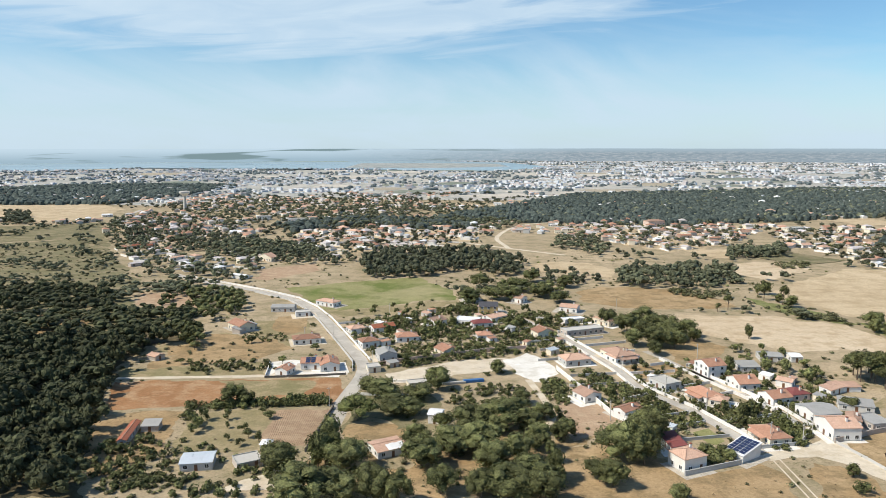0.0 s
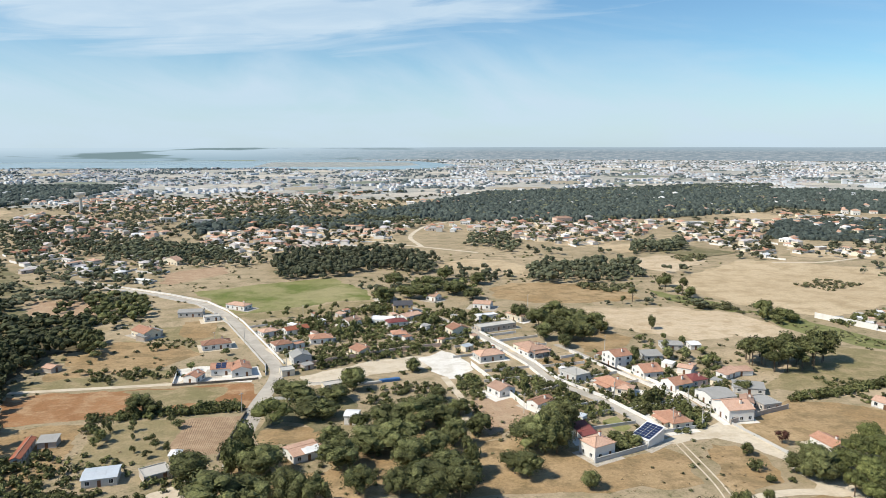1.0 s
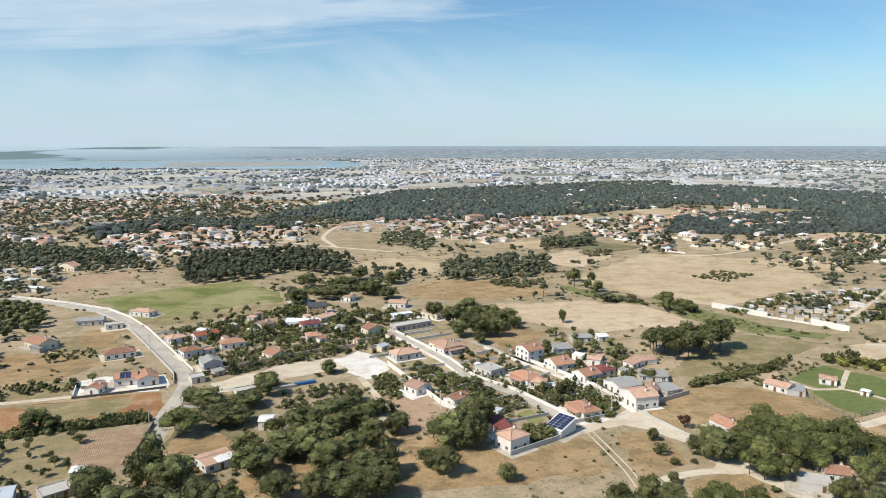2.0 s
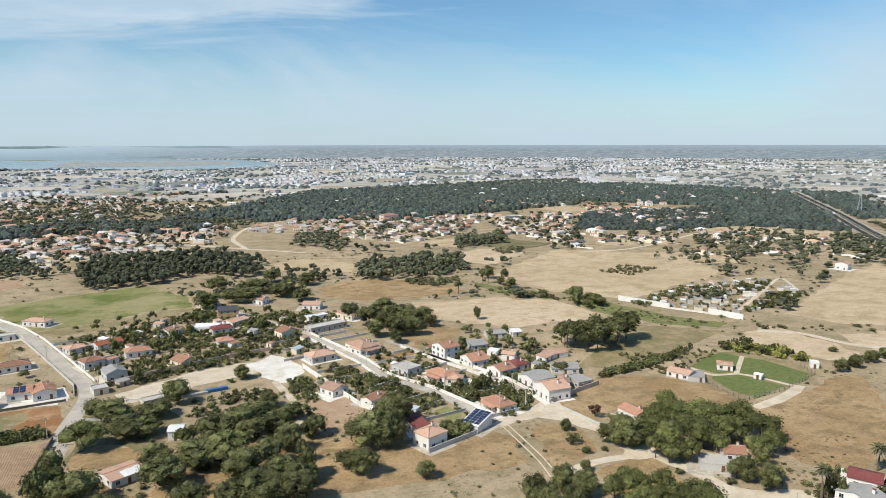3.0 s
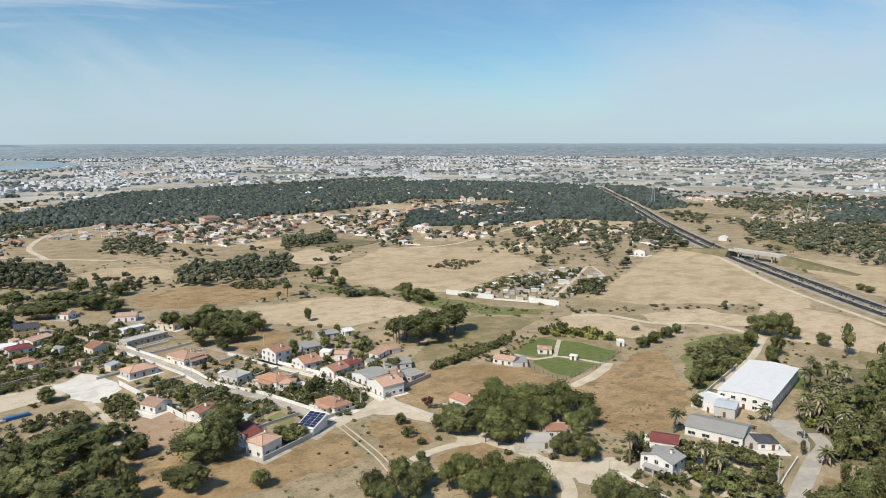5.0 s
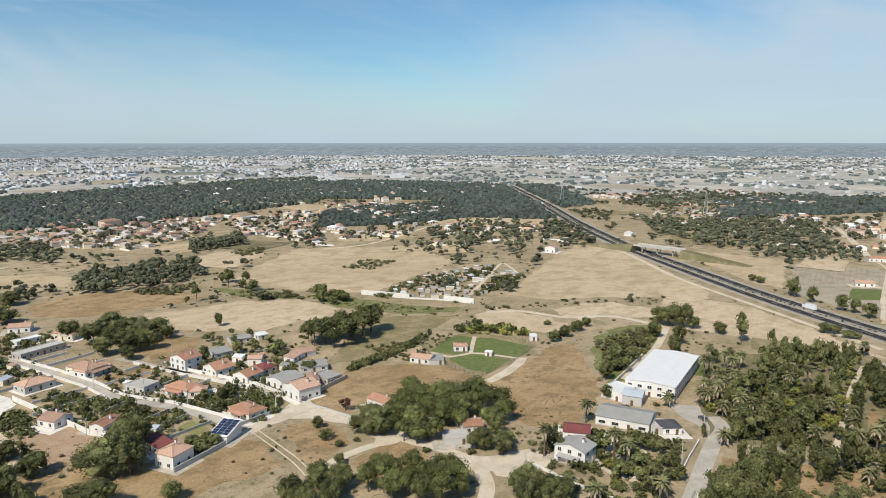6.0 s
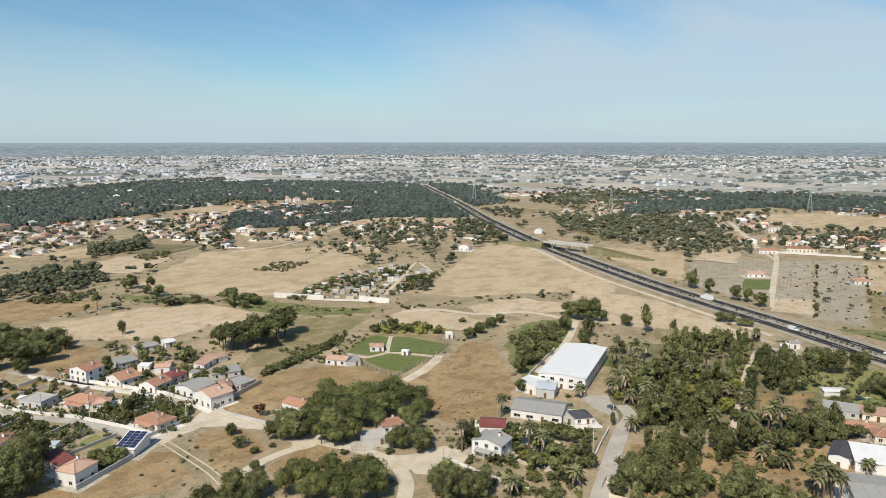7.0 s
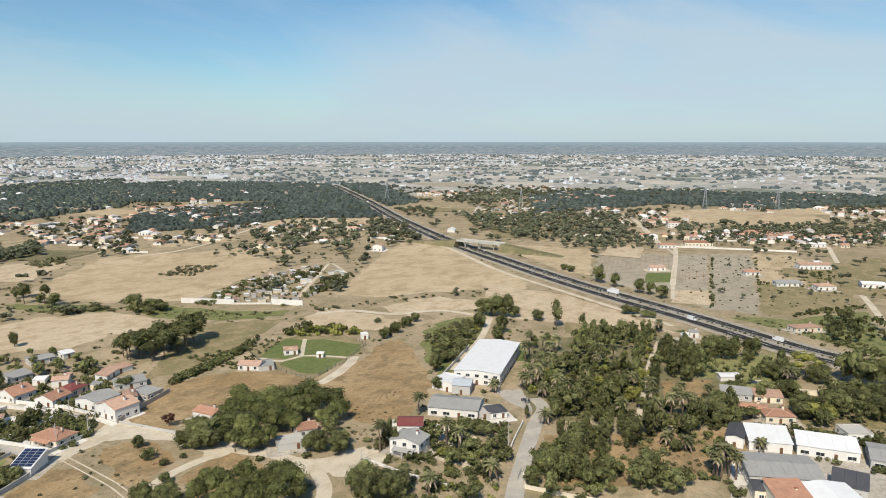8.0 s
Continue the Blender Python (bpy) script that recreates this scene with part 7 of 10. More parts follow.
woods("woods", "dark trees behind the village", [(-236.3, 664.9), (-222, 746.8), (-125.2, 683.3), (-115.7, 629.8), (-168.2, 613.9), (-198.4, 630.1)], 9, 8, 5, LEAF_DARK, 119)
woods("woods", "dark trees by the motorway", [(834, 386.6), (883, 311.9), (717.1, 221.4), (655.6, 174.9), (604.5, 222.1), (642.3, 335.5)], 11, 8.5, 5, LEAF_MID, 120, keep=0.7)
woods("woods", "dark trees between houses", [(848.8, 249.3), (829.6, 178.4), (911.5, 53.3), (831, 47.6), (738.5, 114.7), (718.6, 181)], 13, 7, 4.2, LEAF_DARK, 121, keep=0.6)
hamlet("white farm houses beyond a long wall", [(684.6, 211), (713.3, 125.8), (758, 12.3), (832.5, 14.7), (800.8, 142.4), (756.1, 227.5)], 26, 122, mats=[WHITE, TERRA_PALE, GLASS], keep=0.55, size=0.85)
hamlet("white farm houses beyond a long wall", [(684.6, 211), (713.3, 125.8), (758, 12.3), (832.5, 14.7), (800.8, 142.4), (756.1, 227.5)], 26, 123, mats=[CREAM, TERRA, GLASS], keep=0.55, size=0.85)
hamlet("white farm houses beyond a long wall", [(684.6, 211), (713.3, 125.8), (758, 12.3), (832.5, 14.7), (800.8, 142.4), (756.1, 227.5)], 26, 124, mats=[WHITE, WHITE_SHEET, GLASS], keep=0.55, size=0.85)
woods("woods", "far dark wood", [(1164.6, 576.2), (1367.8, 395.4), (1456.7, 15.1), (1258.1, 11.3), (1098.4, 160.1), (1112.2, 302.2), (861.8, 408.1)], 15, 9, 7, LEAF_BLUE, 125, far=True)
woods("woods", "scattered dark trees", [(492.8, 563.6), (601.7, 626.2), (670.1, 521.9), (647.9, 455.5), (570.1, 407.7), (544.8, 484.3), (445.6, 464.8)], 16, 8, 5, LEAF_DARK, 126)
woods("woods", "dense dark trees by the motorway", [(350.4, 15.8), (359.5, -5.5), (331.9, -27.5), (313.4, -4.8), (320.5, 11.4)], 6, 10, 5.2, LEAF_DARK, 127)
thicket([(250.7, 36.2), (263.8, 17.9), (269.7, -5.8), (261.8, -6), (254.8, 16.9)], 3, "dark", 3, 2.2, 128, 1.0)
woods("woods", "bright green garden trees", [(291.7, 24.9), (308, -6.4), (286.8, -19), (273, -2.4), (265.5, 18.1)], 10, 5, 3.2, LEAF_LIGHT, 129, keep=0.75)
thicket([(291.7, 24.9), (308, -6.4), (286.8, -19), (273, -2.4), (265.5, 18.1)], 4.4, "olive", 1.6, 1.6, 130, 0.5)
woods("woods", "dense garden trees", [(263.8, 16.1), (287.1, 24.4), (301.2, 6.1), (309, -19.5), (270.1, -18.7), (270.3, -2.5)], 11, 8, 4.2, LEAF_DARK, 131, keep=0.75)
woods("woods", "dense row of garden trees", [(324.2, 130.7), (342, 122.9), (348.6, 93.5), (326.4, 88.4), (311.8, 105.8), (306.4, 122.3)], 5.5, 8.5, 3.6, LEAF_DARK, 132)
thicket([(156.3, 477.9), (197.3, 472.1), (176.1, 447.2), (158.6, 461.2)], 4, "olive", 3, 2.8, 133, 1.0)
thicket([(207.8, 409.8), (233.5, 404.1), (231, 388), (209.2, 396)], 4, "olive", 3, 2.8, 134, 1.0)
thicket([(280.6, 192.8), (322.8, 199.4), (329.4, 186), (276, 161.9), (248, 155), (252.6, 163.9)], 3.0, "olive", 2.4, 2.0, 135, 0.7)
thicket([(281.5, 191.7), (319.7, 197.4), (325.7, 184.9), (275.2, 163), (252.5, 157.9)], 4.2, "gold", 2.0, 1.8, 136, 0.6)
for q in [(253.2, 165.5, 8, 4.4), (269, 172.9, 8, 4.6), (243.2, 160.6, 7, 4), (316.7, 181.3, 9, 4.2)]:
    tree(*q, "oak")
thicket([(205.8, 432.8), (237.7, 386.1), (232.3, 377.4), (197.8, 416)], 5, "olive", 2, 2.4, 137, 0.7)
thicket([(301, 291.6), (325.9, 271.8), (330.8, 260.2), (296.9, 278.8)], 5, "olive", 2, 2.2, 138, 0.8)
thicket([(334.7, 279.5), (371.1, 253.2), (403.9, 226.1), (385.5, 221.6), (359.1, 244.7)], 7, "olive", 1.4, 1.8, 139, 0.6)
thicket([(234.4, 387.9), (254.2, 377.1), (255.7, 353.5), (265.4, 320.6), (282.6, 295.5), (250.8, 312.9), (235.3, 348.8)], 4.2, "olive", 1.3, 1.6, 140, 0.6)
thicket([(311.2, 458.5), (349.9, 477.2), (360.6, 452.3), (322.8, 432.4)], 4, "olive", 1.8, 2.4, 141, 0.85)
thicket([(281, 594.2), (318.1, 600), (307.1, 574.2), (279.4, 560.8)], 5, "olive", 3, 3, 142, 0.9)
thicket([(266.2, 358.8), (337.5, 383.5), (339.1, 373.3), (268.9, 344.4)], 3.0, "dark", 3.2, 2.2, 143, 0.9)
thicket([(334.7, 380.3), (408, 380.2), (377.7, 356.8), (319.2, 345.4)], 3.8, "dark", 3, 2.2, 144, 0.75)
thicket([(312, 312), (377.1, 345.6), (397.8, 338.7), (342.6, 313.2)], 3.2, "dark", 3.4, 2.4, 145, 0.9)
thicket([(276.6, 345.7), (312, 312), (345.7, 330.9), (315.5, 364)], 5, "light", 1.8, 1.6, 146, 0.5)
thicket([(249.5, 262.2), (268.4, 259.2), (277.6, 237.4), (271.1, 225.4), (258, 241.3), (247.5, 253.8)], 3.8, "gold", 3.6, 2.5, 147, 0.75)
thicket([(249.7, 264.5), (270, 260.8), (279.2, 238.8), (271.1, 225.4), (259.5, 242.7), (248.9, 255.4)], 4.6, "dark", 4.2, 2.6, 148, 0.8)
thicket([(167, 246.4), (195.1, 250.6), (235.3, 266.3), (233.4, 261.5), (193.1, 245.9), (165.1, 241.4)], 2.4, "dark", 3.4, 2.0, 149, 0.9)
thicket([(227.1, 258.1), (240.8, 261), (244.9, 255.2), (219, 243.5), (217.2, 248.6)], 3.2, "olive", 1.2, 1.2, 150, 0.7)
thicket([(277.4, 216.7), (292.6, 222.4), (317.6, 224.9), (313.7, 218.8), (276.9, 209.9)], 4, "dark", 4, 2.6, 151, 0.8)
thicket([(173.4, 249.2), (223.4, 260.2), (222.1, 254.3), (174, 243.4)], 2.56, "light", 2.75, 2.2, 152, 1.0)
thicket([(-101.7, 202.6), (-90.5, 218.7), (-69.4, 223), (-61, 206.4), (-81.5, 195.4), (-98.4, 188.6)], 6, "olive", 2.0, 1.8, 153, 0.5)
thicket([(-104.7, 194.7), (-93.8, 200.4), (-82.6, 202.6), (-81.5, 195.4), (-95.2, 188.6)], 2.4, "light", 2.0, 1.76, 154, 0.8)
thicket([(-106.7, 230), (-69.4, 223), (-62.1, 210.3), (-85.8, 206.4), (-98.1, 210.4)], 3.4, "light", 1.8, 1.5, 155, 0.55)
thicket([(-84.3, 202.6), (-63.6, 203.3), (-49.4, 218.6), (-42.1, 200.7), (-49.5, 188.6), (-78.6, 187.9)], 3.6, "dark", 2.6, 2.0, 156, 0.7)
woods("woods", "small fruit trees on grass", [(-96.5, 250.6), (-76.1, 253.3), (-63.4, 237.3), (-68.1, 218.6), (-88.4, 223.1)], 8, 4, 2.3, LEAF_LIGHT, 157, keep=0.7)
thicket([(-114.8, 218.7), (-107.7, 232.4), (-92.2, 223.1), (-86, 202.6), (-98.3, 195.4), (-106.8, 198.9)], 3.4, "dark", 3.2, 2.2, 158, 0.75)
thicket([(-120.6, 316.8), (-83.4, 316.7), (-77.7, 304.1), (-112, 300.2)], 3.2, "light", 2.6, 2.0, 161, 0.7)
thicket([(-128.8, 304.2), (-88.7, 316.7), (-37.5, 309.8), (-45.9, 296.2)], 12, "olive", 1.2, 1.4, 162, 0.6)
thicket([(-80.8, 262.2), (-50.8, 268.3), (-43.9, 260.3), (-73, 258), (-98.6, 256.3)], 2.4, "light", 3.25, 2.2, 163, 1.0)
for q in [(-83.9, 261.6, 8, 5), (-81.3, 264, 8, 5.4), (-76.6, 261.6, 6, 4)]:
    tree(*q, "oak")
thicket([(-100.5, 261.6), (-46.4, 269), (-44.1, 261.5), (-72.7, 256.8), (-98, 254.5)], 2.3, "light", 2.8, 1.9, 164, 0.9)
thicket([(-110.4, 366.8), (-85.9, 366.8), (-79.7, 348.1), (-102.9, 348.2)], 3.0, "light", 1.6, 1.3, 167, 0.8)
woods("woods", "dark hedge trees beside the motorway", [(447.3, 27.5), (454.1, -1.5), (407.8, -6.3), (388.1, 11.3), (392.3, 26.7)], 6.5, 5.5, 3.2, LEAF_DARK, 169, keep=0.85)
thicket([(400.5, 43.6), (401.9, 12.1), (373.6, -12.3), (363.9, -12.3), (385.1, 16)], 3.6, "dark", 2.2, 2.0, 170, 0.7)
thicket([(417.6, 72.8), (397.7, 37.8), (381.6, 10.9), (375, -5.2), (387.5, -4.9), (401.1, 17.1), (418, 40.3)], 4.6, "olive", 1.0, 1.5, 171, 0.6)
thicket([(644.6, 131.8), (645.2, 130.9), (429.7, 84.2), (428.6, 85.9)], 3.0, "dark", 2.4, 1.8, 172, 0.8)
thicket([(444.8, 43.5), (493.3, 8.3), (480.7, 6.3), (435.4, 40.9)], 3.2, "dark", 2.2, 1.8, 173, 0.8)
thicket([(293.6, 141.9), (297.1, 89.9), (239.9, 71.2), (222.1, 100.4)], 3.4, "dark", 2.6, 2.0, 174, 0.5)
thicket([(349.4, 92.3), (348.2, 67), (315.2, 62.3), (312.2, 81.6)], 4, "light", 2.0, 1.8, 175, 0.7)
thicket([(325, 62), (331.7, 29.8), (306.8, 22.6), (282.3, 48.3)], 4.6, "olive", 1.5, 1.5, 176, 0.6)
thicket([(236.9, 18.2), (242.4, -0.4), (237.2, -2.2), (232.4, 17.7)], 3.0, "dark", 2.2, 1.8, 177, 0.7)
thicket([(246.6, -1.8), (246.6, -12.4), (237.9, -12.4), (236, -2.9)], 3.0, "dark", 2.4, 1.9, 178, 0.7)
thicket([(204.6, 30.9), (207.8, 26), (198.9, 23), (195, 29)], 3.2, "light", 2.2, 1.8, 179, 0.7)
thicket([(268.7, 4.2), (273.3, -7.1), (260.8, -12.3), (254.7, -3)], 3.2, "dark", 2.6, 2.0, 180, 0.8)
sheds([(-51.7, 366.7), (-39.7, 384.8), (-28.2, 404.7), (-8.4, 419.1), (16.8, 442.6), (41, 426.5), (65.9, 366.5), (69.2, 316.4), (57.3, 316.4), (40.3, 330.1), (4.2, 316.5), (-24, 304), (-37.6, 335)], 15, 500)
thicket([(-51.7, 366.7), (-39.7, 384.8), (-28.2, 404.7), (-8.4, 419.1), (16.8, 442.6), (41, 426.5), (65.9, 366.5), (69.2, 316.4), (57.3, 316.4), (40.3, 330.1), (4.2, 316.5), (-24, 304), (-37.6, 335)], 4.8, "dark", 2.8, 2.0, 181, 0.5)
thicket([(-51.7, 366.7), (-39.7, 384.8), (-28.2, 404.7), (-8.4, 419.1), (16.8, 442.6), (41, 426.5), (65.9, 366.5), (69.2, 316.4), (57.3, 316.4), (40.3, 330.1), (4.2, 316.5), (-24, 304), (-37.6, 335)], 3.6, "light", 2.0, 1.7, 182, 0.7)
sheds([(40.8, 292.3), (56.2, 296), (66.2, 285), (73.6, 258.9), (86.9, 237.1), (96.3, 218.4), (95.6, 212.1), (83.9, 210.1), (77.2, 222.9), (68.5, 247.6), (56.7, 262), (47.3, 259), (37.9, 262)], 15, 501)
thicket([(40.8, 292.3), (56.2, 296), (66.2, 285), (73.6, 258.9), (86.9, 237.1), (96.3, 218.4), (95.6, 212.1), (83.9, 210.1), (77.2, 222.9), (68.5, 247.6), (56.7, 262), (47.3, 259), (37.9, 262)], 4.8, "dark", 2.8, 2.0, 183, 0.5)
thicket([(40.8, 292.3), (56.2, 296), (66.2, 285), (73.6, 258.9), (86.9, 237.1), (96.3, 218.4), (95.6, 212.1), (83.9, 210.1), (77.2, 222.9), (68.5, 247.6), (56.7, 262), (47.3, 259), (37.9, 262)], 3.6, "light", 2.0, 1.7, 184, 0.7)
sheds([(81.1, 296), (102.2, 284.9), (112.3, 242.2), (124.8, 222.8), (111.3, 218.4), (103, 234.6), (92.2, 261.9), (80.6, 284.9)], 15, 502)
thicket([(81.1, 296), (102.2, 284.9), (112.3, 242.2), (124.8, 222.8), (111.3, 218.4), (103, 234.6), (92.2, 261.9), (80.6, 284.9)], 4.8, "dark", 2.8, 2.0, 185, 0.5)
thicket([(81.1, 296), (102.2, 284.9), (112.3, 242.2), (124.8, 222.8), (111.3, 218.4), (103, 234.6), (92.2, 261.9), (80.6, 284.9)], 3.6, "light", 2.0, 1.7, 186, 0.7)
sheds([(97, 316.4), (118.2, 316.3), (141, 307.8), (159.4, 271.2), (160, 253), (141.3, 250.2), (130.6, 258.9), (118.6, 277.9), (104.8, 299.8)], 15, 503)
thicket([(97, 316.4), (118.2, 316.3), (141, 307.8), (159.4, 271.2), (160, 253), (141.3, 250.2), (130.6, 258.9), (118.6, 277.9), (104.8, 299.8)], 4.8, "dark", 2.8, 2.0, 187, 0.5)
thicket([(97, 316.4), (118.2, 316.3), (141, 307.8), (159.4, 271.2), (160, 253), (141.3, 250.2), (130.6, 258.9), (118.6, 277.9), (104.8, 299.8)], 3.6, "light", 2.0, 1.7, 188, 0.7)
woods("woods", "leafy garden trees between houses", [(-35.6, 316.6), (-6.7, 330.1), (33.9, 350), (39.8, 325.4), (4.2, 316.5), (-24, 304)], 9, 4.0, 2.5, LEAF_LIGHT, 189, keep=0.65)
woods("woods", "dark garden trees between houses", [(-35.6, 316.6), (-6.7, 330.1), (33.9, 350), (39.8, 325.4), (4.2, 316.5), (-24, 304)], 17, 5.0, 3.0, LEAF_DARK, 190, keep=0.8)
woods("woods", "leafy garden trees between houses", [(-58.9, 384.8), (-28.2, 404.7), (14.7, 384.7), (35.4, 366.5), (4.6, 350.1), (-24.9, 355.5), (-42.9, 384.8)], 9, 4.0, 2.5, LEAF_LIGHT, 191, keep=0.65)
woods("woods", "dark garden trees between houses", [(-58.9, 384.8), (-28.2, 404.7), (14.7, 384.7), (35.4, 366.5), (4.6, 350.1), (-24.9, 355.5), (-42.9, 384.8)], 17, 5.0, 3.0, LEAF_DARK, 192, keep=0.8)
woods("woods", "leafy garden trees between houses", [(38.9, 404.5), (65.9, 366.5), (71.6, 334.8), (50.7, 344.8), (32.3, 366.5)], 9, 4.0, 2.5, LEAF_LIGHT, 193, keep=0.65)
woods("woods", "dark garden trees between houses", [(38.9, 404.5), (65.9, 366.5), (71.6, 334.8), (50.7, 344.8), (32.3, 366.5)], 17, 5.0, 3.0, LEAF_DARK, 194, keep=0.8)
woods("woods", "leafy garden trees between houses", [(64.5, 299.9), (77, 271.3), (87.4, 247.5), (78.3, 232.1), (71.3, 250.3), (63.2, 271.4)], 9, 4.0, 2.5, LEAF_LIGHT, 195, keep=0.65)
woods("woods", "dark garden trees between houses", [(64.5, 299.9), (77, 271.3), (87.4, 247.5), (78.3, 232.1), (71.3, 250.3), (63.2, 271.4)], 17, 5.0, 3.0, LEAF_DARK, 196, keep=0.8)
woods("woods", "leafy garden trees between houses", [(78.8, 278), (96.9, 244.8), (100, 227.4), (90.1, 232.1), (80.2, 258.9)], 9, 4.0, 2.5, LEAF_LIGHT, 197, keep=0.65)
woods("woods", "dark garden trees between houses", [(78.8, 278), (96.9, 244.8), (100, 227.4), (90.1, 232.1), (80.2, 258.9)], 17, 5.0, 3.0, LEAF_DARK, 198, keep=0.8)
woods("woods", "leafy garden trees between houses", [(97.5, 278), (113.5, 244.8), (126.7, 222.8), (117.2, 222.8), (106.2, 242.2), (94.4, 261.9)], 9, 4.0, 2.5, LEAF_LIGHT, 199, keep=0.65)
woods("woods", "dark garden trees between houses", [(97.5, 278), (113.5, 244.8), (126.7, 222.8), (117.2, 222.8), (106.2, 242.2), (94.4, 261.9)], 17, 5.0, 3.0, LEAF_DARK, 200, keep=0.8)
woods("woods", "leafy garden trees between houses", [(120.9, 316.3), (131, 284.9), (144.3, 255.9), (146.1, 247.5), (129.2, 255.9), (116.2, 277.9)], 9, 4.0, 2.5, LEAF_LIGHT, 201, keep=0.65)
woods("woods", "dark garden trees between houses", [(120.9, 316.3), (131, 284.9), (144.3, 255.9), (146.1, 247.5), (129.2, 255.9), (116.2, 277.9)], 17, 5.0, 3.0, LEAF_DARK, 202, keep=0.8)
woods("woods", "leafy garden trees between houses", [(138.8, 334.6), (155.6, 334.6), (169.4, 307.8), (175.9, 292.1), (152.6, 284.8), (141, 307.8)], 9, 4.0, 2.5, LEAF_LIGHT, 203, keep=0.65)
woods("woods", "dark garden trees between houses", [(138.8, 334.6), (155.6, 334.6), (169.4, 307.8), (175.9, 292.1), (152.6, 284.8), (141, 307.8)], 17, 5.0, 3.0, LEAF_DARK, 204, keep=0.8)
woods("woods", "leafy garden trees between houses", [(12.9, 434.5), (32.2, 404.6), (60.1, 411.6), (83.2, 391), (84.2, 366.4), (61.7, 378.4), (37.1, 384.6), (18.8, 404.6)], 9, 4.0, 2.5, LEAF_LIGHT, 205, keep=0.65)
woods("woods", "dark garden trees between houses", [(12.9, 434.5), (32.2, 404.6), (60.1, 411.6), (83.2, 391), (84.2, 366.4), (61.7, 378.4), (37.1, 384.6), (18.8, 404.6)], 17, 5.0, 3.0, LEAF_DARK, 206, keep=0.8)
woods("woods", "leafy garden trees between houses", [(-58.5, 404.8), (-43.9, 426.7), (5.6, 422), (20.1, 434.4), (14.9, 391.1), (-27.8, 397.8)], 9, 4.0, 2.5, LEAF_LIGHT, 207, keep=0.65)
woods("woods", "dark garden trees between houses", [(-58.5, 404.8), (-43.9, 426.7), (5.6, 422), (20.1, 434.4), (14.9, 391.1), (-27.8, 397.8)], 17, 5.0, 3.0, LEAF_DARK, 208, keep=0.8)
thicket([(-35.6, 316.6), (-6.7, 330.1), (33.9, 350), (39.8, 325.4), (4.2, 316.5), (-24, 304)], 3.6, "light", 2.25, 1.87, 209, 0.8)
thicket([(-58.9, 384.8), (-28.2, 404.7), (14.7, 384.7), (35.4, 366.5), (4.6, 350.1), (-24.9, 355.5), (-42.9, 384.8)], 4.0, "light", 2.75, 2.2, 210, 0.7)
thicket([(38.9, 404.5), (65.9, 366.5), (71.6, 334.8), (50.7, 344.8), (32.3, 366.5)], 4.0, "light", 2.5, 2.09, 211, 0.75)
thicket([(64.5, 299.9), (77, 271.3), (87.4, 247.5), (78.3, 232.1), (71.3, 250.3), (63.2, 271.4)], 3.68, "light", 2.25, 1.87, 212, 0.7)
thicket([(78.8, 278), (96.9, 244.8), (100, 227.4), (90.1, 232.1), (80.2, 258.9)], 3.68, "light", 2.25, 1.87, 213, 0.6)
thicket([(97.5, 278), (113.5, 244.8), (126.7, 222.8), (117.2, 222.8), (106.2, 242.2), (94.4, 261.9)], 3.68, "light", 2.5, 1.98, 214, 0.65)
thicket([(120.9, 316.3), (131, 284.9), (144.3, 255.9), (146.1, 247.5), (129.2, 255.9), (116.2, 277.9)], 4.0, "light", 2.75, 2.09, 215, 0.6)
thicket([(138.8, 334.6), (155.6, 334.6), (169.4, 307.8), (175.9, 292.1), (152.6, 284.8), (141, 307.8)], 7, "olive", 2, 2, 216, 0.6)
thicket([(12.9, 434.5), (32.2, 404.6), (60.1, 411.6), (83.2, 391), (84.2, 366.4), (61.7, 378.4), (37.1, 384.6), (18.8, 404.6)], 4.0, "light", 2.75, 2.2, 217, 0.7)
thicket([(3.7, 278.1), (23, 285), (41.2, 278), (34.5, 262), (16.8, 262), (3.5, 259)], 3.2, "light", 2.5, 1.98, 218, 0.7)
thicket([(40.3, 288.6), (54.2, 285), (47.3, 259), (39, 262)], 2.88, "light", 2.75, 2.09, 219, 0.8)
thicket([(193, 268.1), (224.7, 261.7), (211.4, 237.8), (192.4, 238.8)], 3.2, "light", 1.88, 1.65, 220, 0.5)
thicket([(152.7, 127.7), (159.7, 107.2), (150.5, 97), (138.3, 115.7)], 4.2, "light", 2.2, 1.9, 221, 0.7)
thicket([(192.4, 134.4), (209.1, 108.8), (189.8, 96.3), (166, 91.2), (164.2, 110.2)], 3.2, "light", 3.25, 2.42, 222, 0.55)
thicket([(270.6, 130.4), (284.1, 117.1), (295.7, 92.1), (239.9, 71.2), (224.1, 100.2)], 4.2, "light", 2.6, 2.2, 223, 0.6)
thicket([(203.8, 90.7), (242.4, 40.2), (206.2, 36), (179.1, 57.9), (175.1, 77.2)], 4.4, "light", 2.75, 2.2, 224, 0.55)
thicket([(-38.7, 251.4), (-17.8, 250.5), (-15.5, 237.6), (-21.7, 227.9), (-35, 234.4)], 4, "olive", 1.2, 1.3, 228, 0.6)
for q in [(34.8, 201.5, 8, 3.4), (28.3, 195, 7, 3)]:
    tree(*q, "cypress")
woods("woods", "dark spreading trees", [(13.7, 459.8), (46.8, 468.8), (76.8, 450.9), (85.3, 478.1), (60, 498.3), (26.6, 488.1)], 8.5, 7, 4.2, LEAF_DARK, 231, keep=0.75)
woods("woods", "dark spreading trees", [(68.3, 531.6), (99.7, 536.2), (124.1, 508.7), (95, 487.9), (68.2, 498.2)], 8.5, 7, 4.2, LEAF_DARK, 232, keep=0.75)
